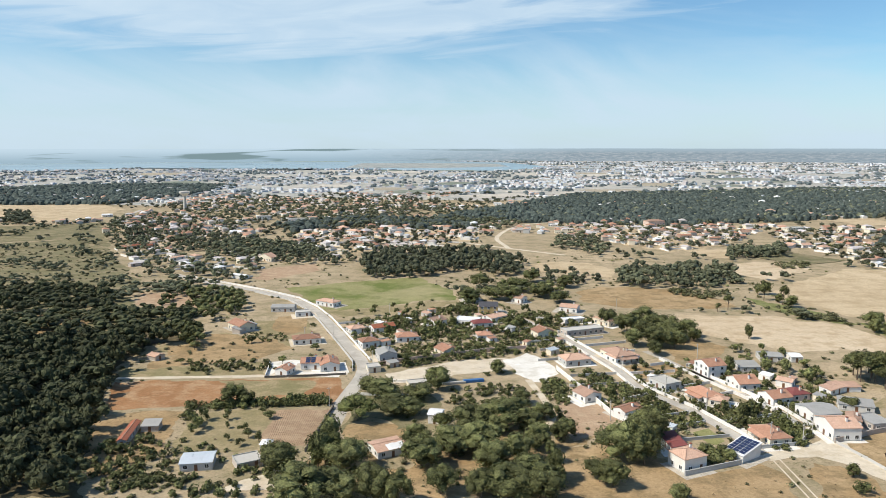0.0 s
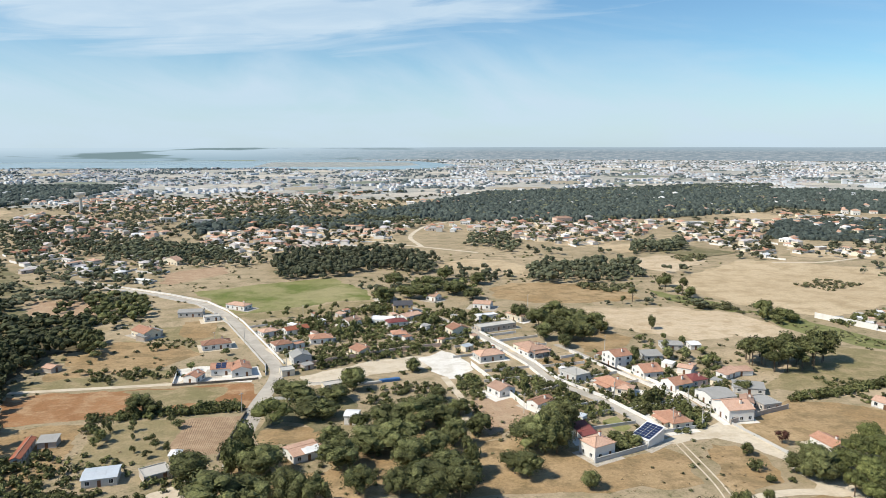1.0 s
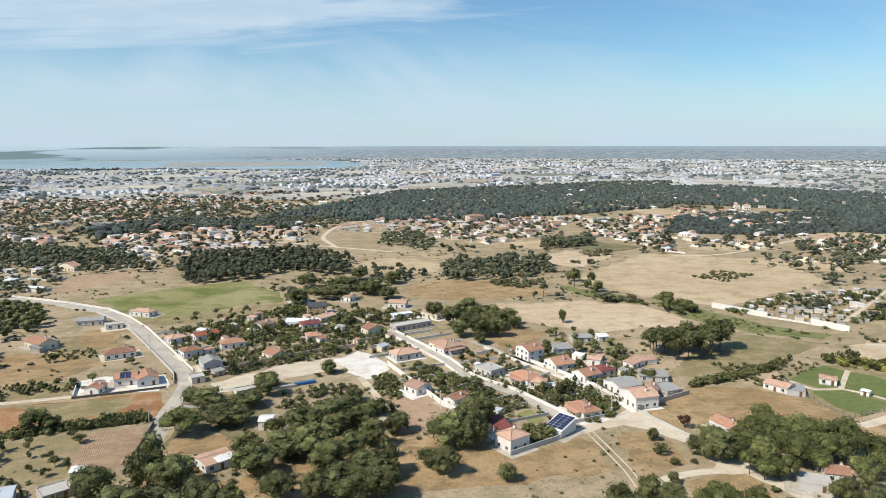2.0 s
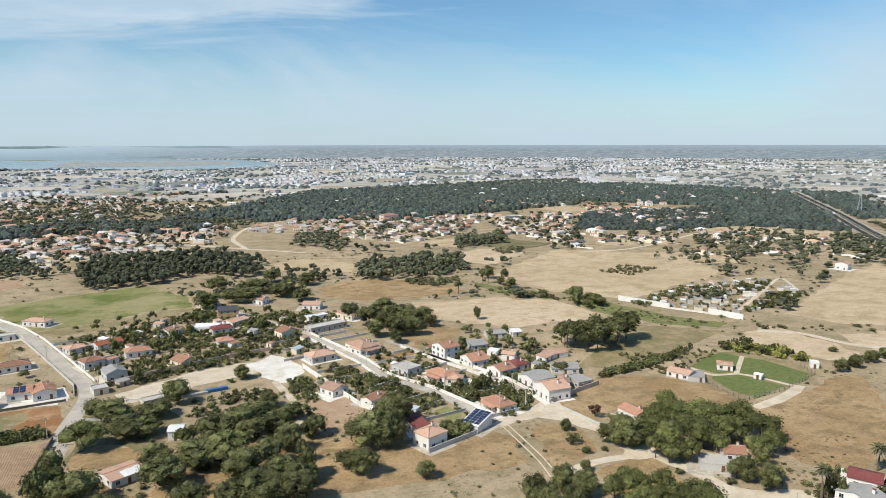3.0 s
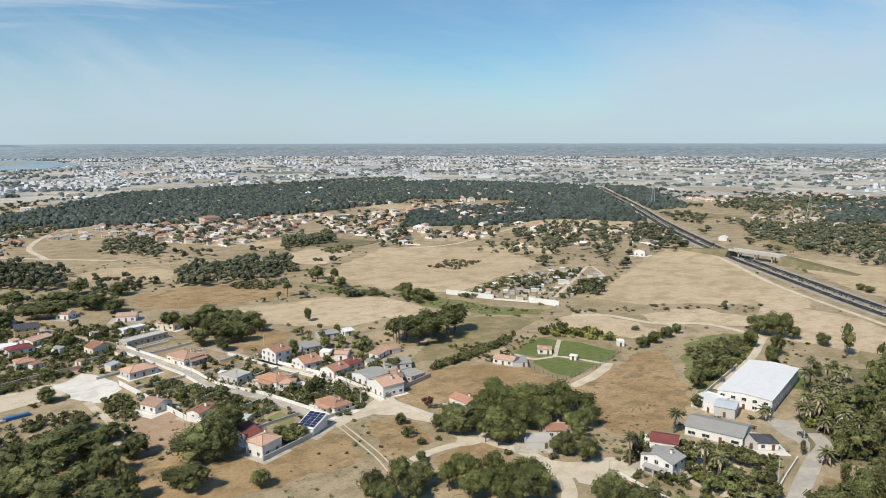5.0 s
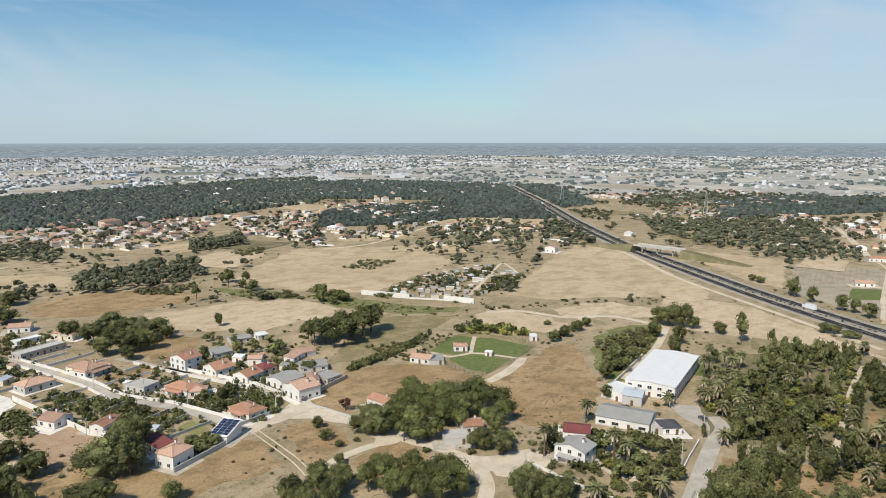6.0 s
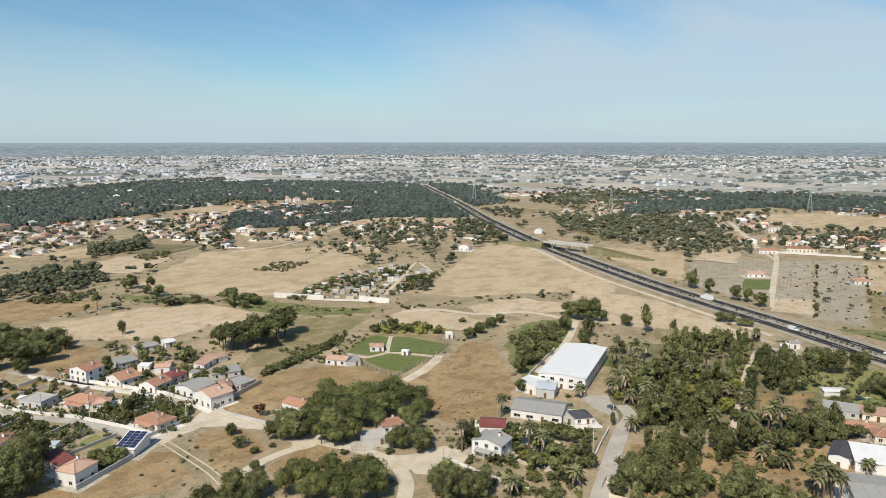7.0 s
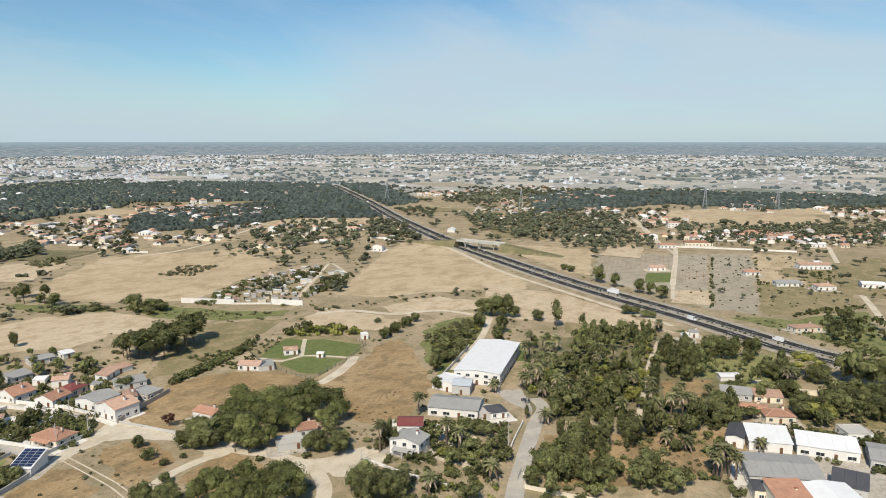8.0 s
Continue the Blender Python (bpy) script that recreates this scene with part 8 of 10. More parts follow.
grove([(184, 302.8), (218.7, 291.4), (205.5, 274.5), (184.2, 277.2), (174.4, 286.9)], 6.2, "tallpine", 13.5, 6.6, 233, 1.0)
grove([(92.1, 167.2), (103.1, 166), (108.3, 158.5), (98.7, 149.8), (84.9, 157.3)], 6.5, "oak", 7.5, 4.2, 234, 1.0)
woods("woods", "dark garden trees", [(282.5, 115.1), (297.2, 92.6), (269.8, 79.1), (233.4, 76.4), (225.2, 91.7)], 10.5, 9, 3.7, LEAF_DARK, 235, keep=0.55)
woods("woods", "leafy green garden trees", [(282.5, 115.1), (297.2, 92.6), (269.8, 79.1), (233.4, 76.4), (225.2, 91.7)], 9.5, 6, 3.1, LEAF_LIGHT, 236, keep=0.55)
woods("woods", "bright green garden trees", [(282.5, 115.1), (297.2, 92.6), (269.8, 79.1), (233.4, 76.4), (225.2, 91.7)], 13, 7.5, 3.4, LEAF_PINE, 237, keep=0.55)
woods("woods", "yellow-green garden trees", [(282.5, 115.1), (297.2, 92.6), (269.8, 79.1), (233.4, 76.4), (225.2, 91.7)], 16, 5, 2.8, LEAF_GOLD, 238, keep=0.7)
thicket([(282.5, 115.1), (297.2, 92.6), (269.8, 79.1), (233.4, 76.4), (225.2, 91.7)], 4.2, "light", 2.0, 1.8, 239, 0.55)
woods("woods", "dark garden trees", [(313.8, 128.4), (307.4, 112.6), (287, 105.3), (276.7, 113.9)], 10.5, 9, 3.7, LEAF_DARK, 240, keep=0.5)
woods("woods", "leafy green garden trees", [(313.8, 128.4), (307.4, 112.6), (287, 105.3), (276.7, 113.9)], 9.5, 6, 3.1, LEAF_LIGHT, 241, keep=0.9)
woods("woods", "bright green garden trees", [(313.8, 128.4), (307.4, 112.6), (287, 105.3), (276.7, 113.9)], 13, 7.5, 3.4, LEAF_PINE, 242, keep=0.5)
woods("woods", "yellow-green garden trees", [(313.8, 128.4), (307.4, 112.6), (287, 105.3), (276.7, 113.9)], 16, 5, 2.8, LEAF_GOLD, 243, keep=0.5)
thicket([(313.8, 128.4), (307.4, 112.6), (287, 105.3), (276.7, 113.9)], 4.2, "light", 2.0, 1.8, 244, 0.55)
woods("woods", "dark garden trees", [(277.2, 135.1), (287.9, 118.7), (225.8, 90.8), (219.6, 100.4), (244.7, 117.5)], 10.5, 9, 3.7, LEAF_DARK, 245, keep=0.3)
woods("woods", "leafy green garden trees", [(277.2, 135.1), (287.9, 118.7), (225.8, 90.8), (219.6, 100.4), (244.7, 117.5)], 9.5, 6, 3.1, LEAF_LIGHT, 246, keep=0.5)
woods("woods", "bright green garden trees", [(277.2, 135.1), (287.9, 118.7), (225.8, 90.8), (219.6, 100.4), (244.7, 117.5)], 13, 7.5, 3.4, LEAF_PINE, 247, keep=0.4)
woods("woods", "yellow-green garden trees", [(277.2, 135.1), (287.9, 118.7), (225.8, 90.8), (219.6, 100.4), (244.7, 117.5)], 16, 5, 2.8, LEAF_GOLD, 248, keep=0.4)
thicket([(277.2, 135.1), (287.9, 118.7), (225.8, 90.8), (219.6, 100.4), (244.7, 117.5)], 4.2, "light", 2.0, 1.8, 249, 0.55)
woods("woods", "dark garden trees", [(198.7, 90.4), (213.3, 76.2), (208.1, 68.3), (177.6, 55.7), (164, 76.4), (182.1, 86.3)], 10.5, 9, 3.7, LEAF_DARK, 250, keep=0.6)
woods("woods", "leafy green garden trees", [(198.7, 90.4), (213.3, 76.2), (208.1, 68.3), (177.6, 55.7), (164, 76.4), (182.1, 86.3)], 9.5, 6, 3.1, LEAF_LIGHT, 251, keep=0.6)
woods("woods", "bright green garden trees", [(198.7, 90.4), (213.3, 76.2), (208.1, 68.3), (177.6, 55.7), (164, 76.4), (182.1, 86.3)], 13, 7.5, 3.4, LEAF_PINE, 252, keep=0.6)
woods("woods", "yellow-green garden trees", [(198.7, 90.4), (213.3, 76.2), (208.1, 68.3), (177.6, 55.7), (164, 76.4), (182.1, 86.3)], 16, 5, 2.8, LEAF_GOLD, 253, keep=0.6)
thicket([(198.7, 90.4), (213.3, 76.2), (208.1, 68.3), (177.6, 55.7), (164, 76.4), (182.1, 86.3)], 4.2, "light", 2.0, 1.8, 254, 0.55)
woods("woods", "dark garden trees", [(226.6, 73), (256.5, 41.1), (228.7, 44.6), (214.2, 66.7)], 10.5, 9, 3.7, LEAF_DARK, 255, keep=0.25)
woods("woods", "leafy green garden trees", [(226.6, 73), (256.5, 41.1), (228.7, 44.6), (214.2, 66.7)], 9.5, 6, 3.1, LEAF_LIGHT, 256, keep=0.3)
woods("woods", "bright green garden trees", [(226.6, 73), (256.5, 41.1), (228.7, 44.6), (214.2, 66.7)], 13, 7.5, 3.4, LEAF_PINE, 257, keep=0.3)
woods("woods", "yellow-green garden trees", [(226.6, 73), (256.5, 41.1), (228.7, 44.6), (214.2, 66.7)], 16, 5, 2.8, LEAF_GOLD, 258, keep=0.3)
thicket([(226.6, 73), (256.5, 41.1), (228.7, 44.6), (214.2, 66.7)], 4.2, "light", 2.0, 1.8, 259, 0.55)
woods("woods", "dark garden trees", [(312.2, 81.6), (323.6, 64.2), (308.2, 58.8), (291, 74.3)], 6, 6.5, 3.4, LEAF_DARK, 260, keep=0.8)
for q in [(284.8, 84.9, 8, 2.6), (278.1, 74.4, 8, 2.9), (295.3, 72.5, 8, 3.5), (296.8, 64.3, 10, 3.7), (312.7, 72.1, 9, 3.2), (328.2, 65.7, 9, 3.2), (333.4, 59.6, 9, 4.0), (332.7, 54.4, 9, 3.4), (330.1, 48.1, 8, 2.9), (331.0, 84.1, 8, 3.6), (310.4, 79.4, 7, 2.5), (222.9, 94.2, 10, 3.2), (207.2, 85.1, 9, 2.4), (213.4, 64.5, 11, 2.7), (195.8, 67.2, 11, 2.2), (188.3, 73.2, 11, 3.0), (213.7, 79.2, 8, 2.2), (261.2, 71.4, 7, 2.3), (306.5, 136.4, 7, 3.0), (297.8, 139.5, 7, 3.0), (217.9, 103.6, 6, 1.4), (257.7, 87.0, 8, 2.6), (258.8, 95.2, 8, 2.2), (276.2, 108.2, 7, 2.4), (250.5, 37.5, 9, 2.6), (247.9, 110.2, 7, 2.0), (236.0, 74.6, 8, 2.4), (244.4, 42.9, 8, 2.4)]:
    tree(*q, "conifer")
for q in [(288.1, 108.1, 6, 3.5), (267.9, 76.5, 5, 2.0), (301.7, 82.6, 5, 1.9), (249.9, 71.7, 5, 2.9), (238.8, 85.1, 7, 3.7), (283.3, 34.6, 6, 2.9), (264.1, 45.4, 8, 4.0), (281.4, 93.4, 6, 2.8), (178.6, 75.7, 8, 3.6)]:
    tree(*q, "round")
for q in [(218.3, 464.5, 10, 6.2), (214.3, 465.5, 9, 4.2), (217.0, 440.8, 6, 4.1), (217.8, 427.0, 7, 5.4), (241.1, 382.1, 8, 7.2), (244.4, 359.5, 7, 7.0), (243.3, 369.0, 7, 6.2)]:
    tree(*q, "round")
for q in [(249.0, 96.8, 6, 3.0), (251.7, 82.6, 7, 3.2), (227.0, 79.5, 7, 3.1), (253.4, 75.9, 5, 2.1), (255.0, 103.9, 6, 2.5), (279.8, 97.5, 5, 2.4), (240.8, 63.1, 5, 2.3), (249.6, 51.0, 6, 2.7)]:
    tree(*q, "gold" if q[3] < 2.8 else "round")
palms_over([(292.4, 143.7), (308.5, 127.7), (248.9, 99.5), (224.1, 93.4), (219.3, 100.7), (244.7, 117.5)], 8.5, 31)
palms_over([(280.3, 115.5), (297.1, 89.9), (237.3, 70.4), (225.2, 91.7)], 22, 32)
palms_over([(263.7, 71.1), (276, 52.3), (253.6, 48.4), (244.4, 66.3)], 8, 33)
woods("woods", "yellow-green shrubs along a garden path", [(332.7, 95.9), (342, 92.5), (311.5, 82.7), (266.8, 72), (237.7, 72.6), (251.2, 79.4), (270, 78.7)], 5.5, 3.6, 2.3, LEAF_GOLD, 261, keep=0.9)
grove([(332.7, 95.9), (342.5, 91.7), (302.6, 81.4), (266.2, 72.9), (237.1, 73.5), (250.9, 79.7), (269.8, 79.1)], 6, "gold", 4.6, 2.8, 262, 0.85)
thicket([(260.4, 68.8), (276.6, 49.6), (249.6, 40.3), (233.8, 59)], 3.4, "dark", 2.4, 1.9, 263, 0.6)
for q in [(255.9, 48.3, 8, 5.2), (254.7, 44, 8, 5.2), (254, 39.2, 7, 4.6), (240.1, 50.2, 6, 4), (266.8, 47.5, 8, 5), (264.6, 42.5, 8, 5)]:
    tree(*q, "round")
for q in [(251.1, 51.1, 8, 4), (290.4, 64.9, 7, 4.4)]:
    tree(*q, "conifer")
thicket([(288.3, 77.2), (310.7, 50.8), (283.4, 41.6), (260.4, 68.8)], 5, "olive", 1.0, 1.1, 264, 0.4)
thicket([(267.4, 71), (276, 52.3), (252, 48), (241.1, 67.4)], 3.4, "light", 2.2, 1.8, 265, 0.6)
thicket([(229, 73.8), (254.8, 40.8), (242.4, 40.2), (220.8, 68.9)], 3.6, "dark", 2.4, 1.9, 266, 0.6)
thicket([(219.7, 70.5), (243.4, 38.5), (231.4, 32.7), (200.6, 44.6), (210.1, 65.2)], 5.5, "olive", 1.4, 1.5, 267, 0.5)
for q in [(313.6, 91.8, 13, 5), (294.3, 87, 13, 5.4), (332.7, 95.9, 10, 4), (272.3, 72.9, 13, 5), (312.2, 81.6, 10, 4.4), (289.3, 77, 11, 4)]:
    tree(*q, "cypress")
for q in [(180.9, 79.9, 8, 4.8), (180, 74.9, 9, 5.2), (187.1, 75.2, 8, 4.8), (183.2, 63.7, 9, 5.4), (189.5, 61.6, 8, 4.8), (188.5, 51.9, 10, 5.8), (193.2, 48.3, 10, 5.8), (196.7, 51.9, 9, 5), (191.1, 43.7, 8, 4.8), (172.7, 79.7, 6, 3.6), (254.2, 45.5, 9, 5.8), (257.6, 42.3, 8, 5), (256.9, 49.1, 7, 4.4), (219.7, 50.5, 5, 3.2), (184.8, 68.8, 7, 4.4), (187.7, 81.2, 7, 4.4), (198, 42.2, 6, 4)]:
    tree(*q, "round")
for q in [(197.5, 75.4, 13, 5.4), (188.6, 73.6, 11, 5), (228.1, 94.1, 11, 5), (233.6, 98.8, 10, 4.6), (208.3, 71.9, 10, 4.8), (214.9, 64, 11, 5), (221.3, 68.1, 9, 4), (203.5, 75.3, 9, 4.4), (293, 71.3, 12, 5.2), (306.6, 72.5, 12, 5), (299, 62.1, 14, 5.6), (311.7, 67.6, 13, 5), (323.6, 64.2, 12, 5.6), (330.1, 61.8, 11, 5), (330.5, 58.1, 12, 5), (333.7, 54.8, 12, 5), (336.1, 48.1, 11, 4.4), (343.1, 46.8, 9, 4), (313.6, 79.4, 11, 4.6), (318.2, 72.5, 12, 5)]:
    tree(*q, "conifer")
for q in [(291.7, 35.2, 6, 5), (292.9, 43.9, 4, 3.4), (292.5, 26, 7, 4.4)]:
    tree(*q, "round")
for q in [(315.7, 36.6, 8, 5.4), (313.4, 32.3, 9, 6), (317.8, 28.1, 8, 5), (292.9, 43.9, 4, 3.6), (292.5, 26, 7, 4.6), (317.5, 18.4, 9, 6), (276.8, 19.7, 8, 6), (276.3, 15.5, 8, 6), (272.9, 18.9, 7, 5), (283.9, 8.8, 9, 6.6), (292.5, 5.6, 9, 6), (289.7, -0, 9, 7), (286.3, -4.6, 9, 7), (303.5, -6, 9, 7), (304.5, -2.2, 9, 6)]:
    tree(*q, "oak")
for q in [(321, 23.2, 11, 8), (272.8, 13.4, 8, 6), (272.1, 10.6, 8, 5), (255.5, 67.5, 5, 3)]:
    tree(*q, "gold")
for q in [(259.3, 36.8, 5, 4), (262.7, 34.5, 5, 3.6), (310.5, 8.7, 6, 4.4), (308.6, 3.7, 7, 5), (296.8, 30.7, 5, 3), (303, 28.4, 5, 3.4), (290.3, 47.8, 4, 3.4)]:
    tree(*q, "orchard")
for q in [(210.9, 32.1, 8, 2.6), (210.1, 30.1, 7, 2.4), (209.4, 36.4, 8, 2.6), (209.1, 34.2, 9, 2.6), (212.8, 33.8, 8, 2.4), (207, 34.9, 7, 2.4), (303.2, 28, 8, 2.8), (296.5, 105.6, 7, 2.6), (307.2, 26.8, 7, 2.6)]:
    palm(*q)
woods("woods", "garden trees", [(315.2, 55), (336.1, 30.3), (306.8, 22.6), (283.6, 46.4)], 10, 6, 3.2, LEAF_DARK, 268, keep=0.7)
woods("woods", "small orchard trees in a dry meadow", [(636.8, 115.9), (656.9, 69.3), (567.3, 21.8), (491.4, 11.2), (456.5, 51.2), (459.7, 87.9)], 22, 3.6, 2.2, LEAF_DARK, 269, keep=0.8)
woods("woods", "leafy garden trees", [(325.2, 85.4), (331.7, 67.3), (309.7, 63.4), (307, 77.6)], 8.5, 6, 3.2, LEAF_LIGHT, 270)
grove([(144.5, 120.9), (154.6, 111.8), (158.5, 90.6), (147.3, 80.6), (129.3, 108.2)], 9, "orchard", 5, 3.2, 271, 0.8)
grove([(193.8, 123.1), (206.9, 107.6), (189.3, 97), (169, 92.9), (170.9, 110.4)], 7, "orchard", 5.5, 3.2, 272, 0.8)
grove([(257, 45.1), (278.7, 37.2), (262.1, 32.5), (248.5, 39.5)], 7, "orchard", 5.5, 3.2, 273, 0.9)
for q in [(60, 211, 12, 6.6), (63.9, 209.4, 12, 6.6), (63.9, 215.9, 13, 7), (72.1, 224.7, 11, 6.4), (50.4, 194.5, 8.5, 5.6), (24.1, 298.4, 6, 4), (-2.1, 278.1, 9, 6), (34.5, 194.5, 7, 3), (-51.7, 204.8, 9, 7), (42, 228.4, 7, 5.6), (127.5, 299.8, 7, 3.6), (160.2, 355.1, 7, 3), (125.1, 200.5, 4, 2.6)]:
    tree(*q, "oak")
for q in [(-64.1, 246.7, 4, 2.4), (-68.2, 252.2, 3, 2), (-67.5, 230, 3.4, 2), (-63.1, 226.7, 3.6, 2), (-68.4, 223, 3, 2), (-94.1, 246.7, 4, 2.6), (-87.9, 233.3, 3.4, 2.4), (-98.3, 347.1, 5, 3), (-74.4, 312.4, 4, 2.6), (-123.1, 335.1, 5, 3), (-121.6, 312.5, 3, 2.2), (-98.9, 306.6, 3.4, 2), (-62.8, 335, 4, 2.4), (-28.1, 268.3, 5, 3), (-28.7, 366.7, 4, 2.5), (-1.2, 366.6, 4, 2.6)]:
    tree(*q, "orchard")
for q in [(16.7, 439.6, 10, 10.0), (34.9, 450.2, 10, 11.5), (53.9, 480.9, 10, 10.9), (65.7, 457.4, 10, 11.7), (75.2, 442.0, 9, 9.2), (26.6, 490.1, 9, 9.3), (65.4, 509.8, 9, 8.7), (87.3, 490.6, 8, 8.4), (44.5, 445.6, 9, 8.5), (10.5, 410.2, 7, 6.3), (92.8, 384.4, 9, 7.3), (99.4, 367.0, 10, 8.8), (112.2, 379.5, 10, 9.1), (119.3, 366.9, 10, 9.5), (127.5, 359.7, 10, 8.6), (106.5, 339.8, 10, 8.5), (95.7, 341.7, 8, 6.6), (115.7, 337.6, 9, 7.1), (129.5, 350.2, 8, 5.4), (107.4, 357.5, 10, 8.2), (117.4, 351.7, 10, 8.1), (102.6, 326.6, 7, 5.7)]:
    tree(*q, "oak")
for q in [(210.1, 447.1, 13, 4.2), (216, 434, 12, 3.6), (176.1, 421.6, 9, 3.6), (167.5, 415.7, 6, 3)]:
    tree(*q, "tallpine")
for q in [(122.1, 190.4, 3.4, 4.2), (122.1, 182.6, 2.2, 3), (128.4, 181.8, 1.6, 2), (295.3, 234.7, 3, 3.5)]:
    bush(*q, "dark")
for q in [(134.4, 183.7, 8, 5), (133.2, 187, 7, 4.4), (167, 153.3, 7, 4.2), (164, 145.7, 6, 3.6), (147.2, 166.5, 6, 4.2), (114.8, 171.5, 3.4, 2.2)]:
    tree(*q, "oak")
for q in [(158.5, 190.7, 10, 7.5), (165.1, 188.5, 11, 8.1), (147.2, 183.8, 10, 7.1), (150.3, 175.4, 10, 7.5), (158.0, 172.6, 10, 7.2), (172.5, 182.1, 12, 9.9), (169.6, 170.0, 10, 7.4), (180.7, 177.1, 11, 7.2), (181.5, 168.3, 12, 9.3), (172.1, 159.8, 9, 5.2), (149.1, 164.6, 8, 4.4), (142.4, 166.6, 7, 4.3), (140.6, 171.2, 8, 4.8), (167.6, 199.7, 10, 5.6), (178.7, 159.8, 10, 5.3), (162.2, 180.0, 11, 7.4), (161.5, 166.7, 9, 5.6), (142.0, 181.3, 8, 5.4)]:
    tree(*q, "pine")
for q in [(128.5, 136.6, 12, 7.5), (125.6, 142.8, 10, 4.7), (119.6, 137.3, 9, 5.1), (118.1, 142.4, 10, 5.1), (117.0, 149.8, 10, 5.5), (111.0, 151.5, 9, 4.3), (126.3, 149.8, 9, 4.2), (113.2, 143.6, 9, 5.0), (119.1, 158.2, 8, 3.8), (121.8, 131.5, 9, 4.7), (128.0, 130.6, 8, 3.7)]:
    tree(*q, "pine")
for q in [(138.3, 181.3, 9, 7), (139.3, 187.8, 8, 6), (157.8, 141.4, 7, 4.5), (155.8, 148.2, 7, 4.5), (143.3, 119.8, 8, 6), (143.9, 110, 8, 6), (137.5, 113.5, 8, 5)]:
    tree(*q, "oak")
thicket([(38.7, 259.7), (47, 252), (44.3, 232.4), (34.4, 236.5)], 3.2, "dark", 2.6, 2.0, 274, 0.8)
thicket([(46, 247.2), (63.7, 236.6), (57.4, 210.4), (40.8, 211)], 6, "olive", 1.2, 1.3, 275, 0.5)
thicket([(84.6, 217.4), (112.8, 203.7), (114.2, 184.3), (86.2, 183.9)], 6.5, "olive", 0.9, 1.0, 276, 0.4)
for q in [(141.5, 207.1, 5, 2.6)]:
    tree(*q, "red")
for q in [(244.5, 384.3, 8, 5.4), (245, 366.7, 5, 4.6), (246.2, 358.7, 5, 4)]:
    tree(*q, "oak")
for q in [(342.6, 187.4, 14, 7.4), (344.5, 179.9, 13, 7), (341.9, 193.4, 12, 6), (313.9, 165.9, 9, 4.6), (298.8, 160.3, 8, 4.4), (364.8, 98.2, 4, 3.2)]:
    tree(*q, "oak")
for q in [(340.1, 146.3, 17, 5), (171.9, 131.4, 10, 2.6), (169.1, 131.7, 9, 2.4), (169.5, 127.3, 8, 2.4), (233.1, 81.7, 9, 2.4), (220.9, 73, 9, 2.6), (201, 79.2, 9, 2.6)]:
    tree(*q, "cypress")
for q in [(466.1, 169, 13, 5.8), (459, 155.3, 12, 4.8), (448.7, 135, 11, 5.6), (449, 128.3, 9, 4.6), (441.6, 118.4, 10, 6), (472.5, 173.9, 10, 4.4)]:
    tree(*q, "round")
for q in [(390.2, 124.5, 5, 4.4), (392.7, 120.6, 5, 4.2), (388.5, 112.6, 5, 4.4), (389.5, 108.7, 4, 3), (347.7, 161, 6, 4.8), (500.7, 211.6, 5, 4), (497, 204.3, 5, 4.4), (347.1, 175.8, 7, 4.6)]:
    tree(*q, "oak")
for q in [(255.9, 160.2, 8, 4), (272.5, 165.9, 7, 4), (277.3, 175.5, 7, 4), (287.3, 187.1, 6, 3.6), (294.5, 176.2, 6, 3.6)]:
    tree(*q, "orchard")
for q in [(225.1, 147.5, 5, 3.4), (154.3, 150.6, 7, 4), (146.8, 120.6, 8, 4.6), (145.1, 117.1, 8, 4.6), (146.1, 109.6, 8, 5), (271.4, 211.4, 7, 4), (283.1, 212.9, 7, 4), (297.3, 215.9, 6, 4), (307.7, 217.6, 6, 3.6), (233.3, 366.6, 8, 5), (235.4, 356.1, 5, 4.6)]:
    tree(*q, "oak")
for q in [(155.6, 256.2, 5, 4), (157, 279.1, 4.5, 3.2), (144.9, 301.7, 4.5, 3.2), (156, 286, 4.5, 3), (158.5, 152, 6, 3.8), (159.9, 142, 6, 3)]:
    tree(*q, "oak")
for q in [(198.8, 138.9, 7, 2.6), (166.7, 131.6, 9, 2.4), (180.4, 114.5, 9, 2.6), (179.1, 108.8, 8, 2.6), (169.9, 91.5, 5, 2.8), (234.9, 126.6, 4, 2.8), (244.2, 115.9, 6, 2.8), (250.9, 115.3, 6, 2.8), (217.5, 96, 4, 3), (239.8, 107.6, 5, 2.8), (258.3, 124.3, 5, 2.6), (244.1, 118.4, 6, 2.6), (270.5, 123.4, 6, 2.6), (252.3, 105.9, 7, 2.8)]:
    palm(*q)
for q in [(245.5, 64.6, 6, 2.6), (247.4, 59.7, 8, 2.4), (247.5, 55.7, 9, 2.4), (250.4, 53.2, 8, 2.4), (252.7, 49.7, 6, 2.6), (266.2, 72.9, 6, 2.8), (268.8, 80.7, 6, 2.6), (298.4, 99.6, 7, 2.4), (359.2, 96.6, 6, 2.6), (230.8, 62.2, 5, 3.4)]:
    palm(*q)
for q in [(238.8, 92.9, 6, 2.8), (273.2, 112.4, 6, 2.6), (237.6, 74.7, 6, 2.8), (226.3, 64.8, 5, 2.8), (222.5, 54, 4, 2.6), (221.8, 47.4, 4, 2.6), (234.9, 27.2, 3.5, 2.4), (151.4, 101.5, 6, 2.6), (150, 109.5, 6, 2.6)]:
    palm(*q)
furrows([(592.8, 216.6), (617.9, 161.4)], [(516.1, 192.5), (544.5, 140.4)], 16)
furrows([(545, 135.3), (558, 115.4)], [(506.1, 126.3), (517, 105.9)], 9)
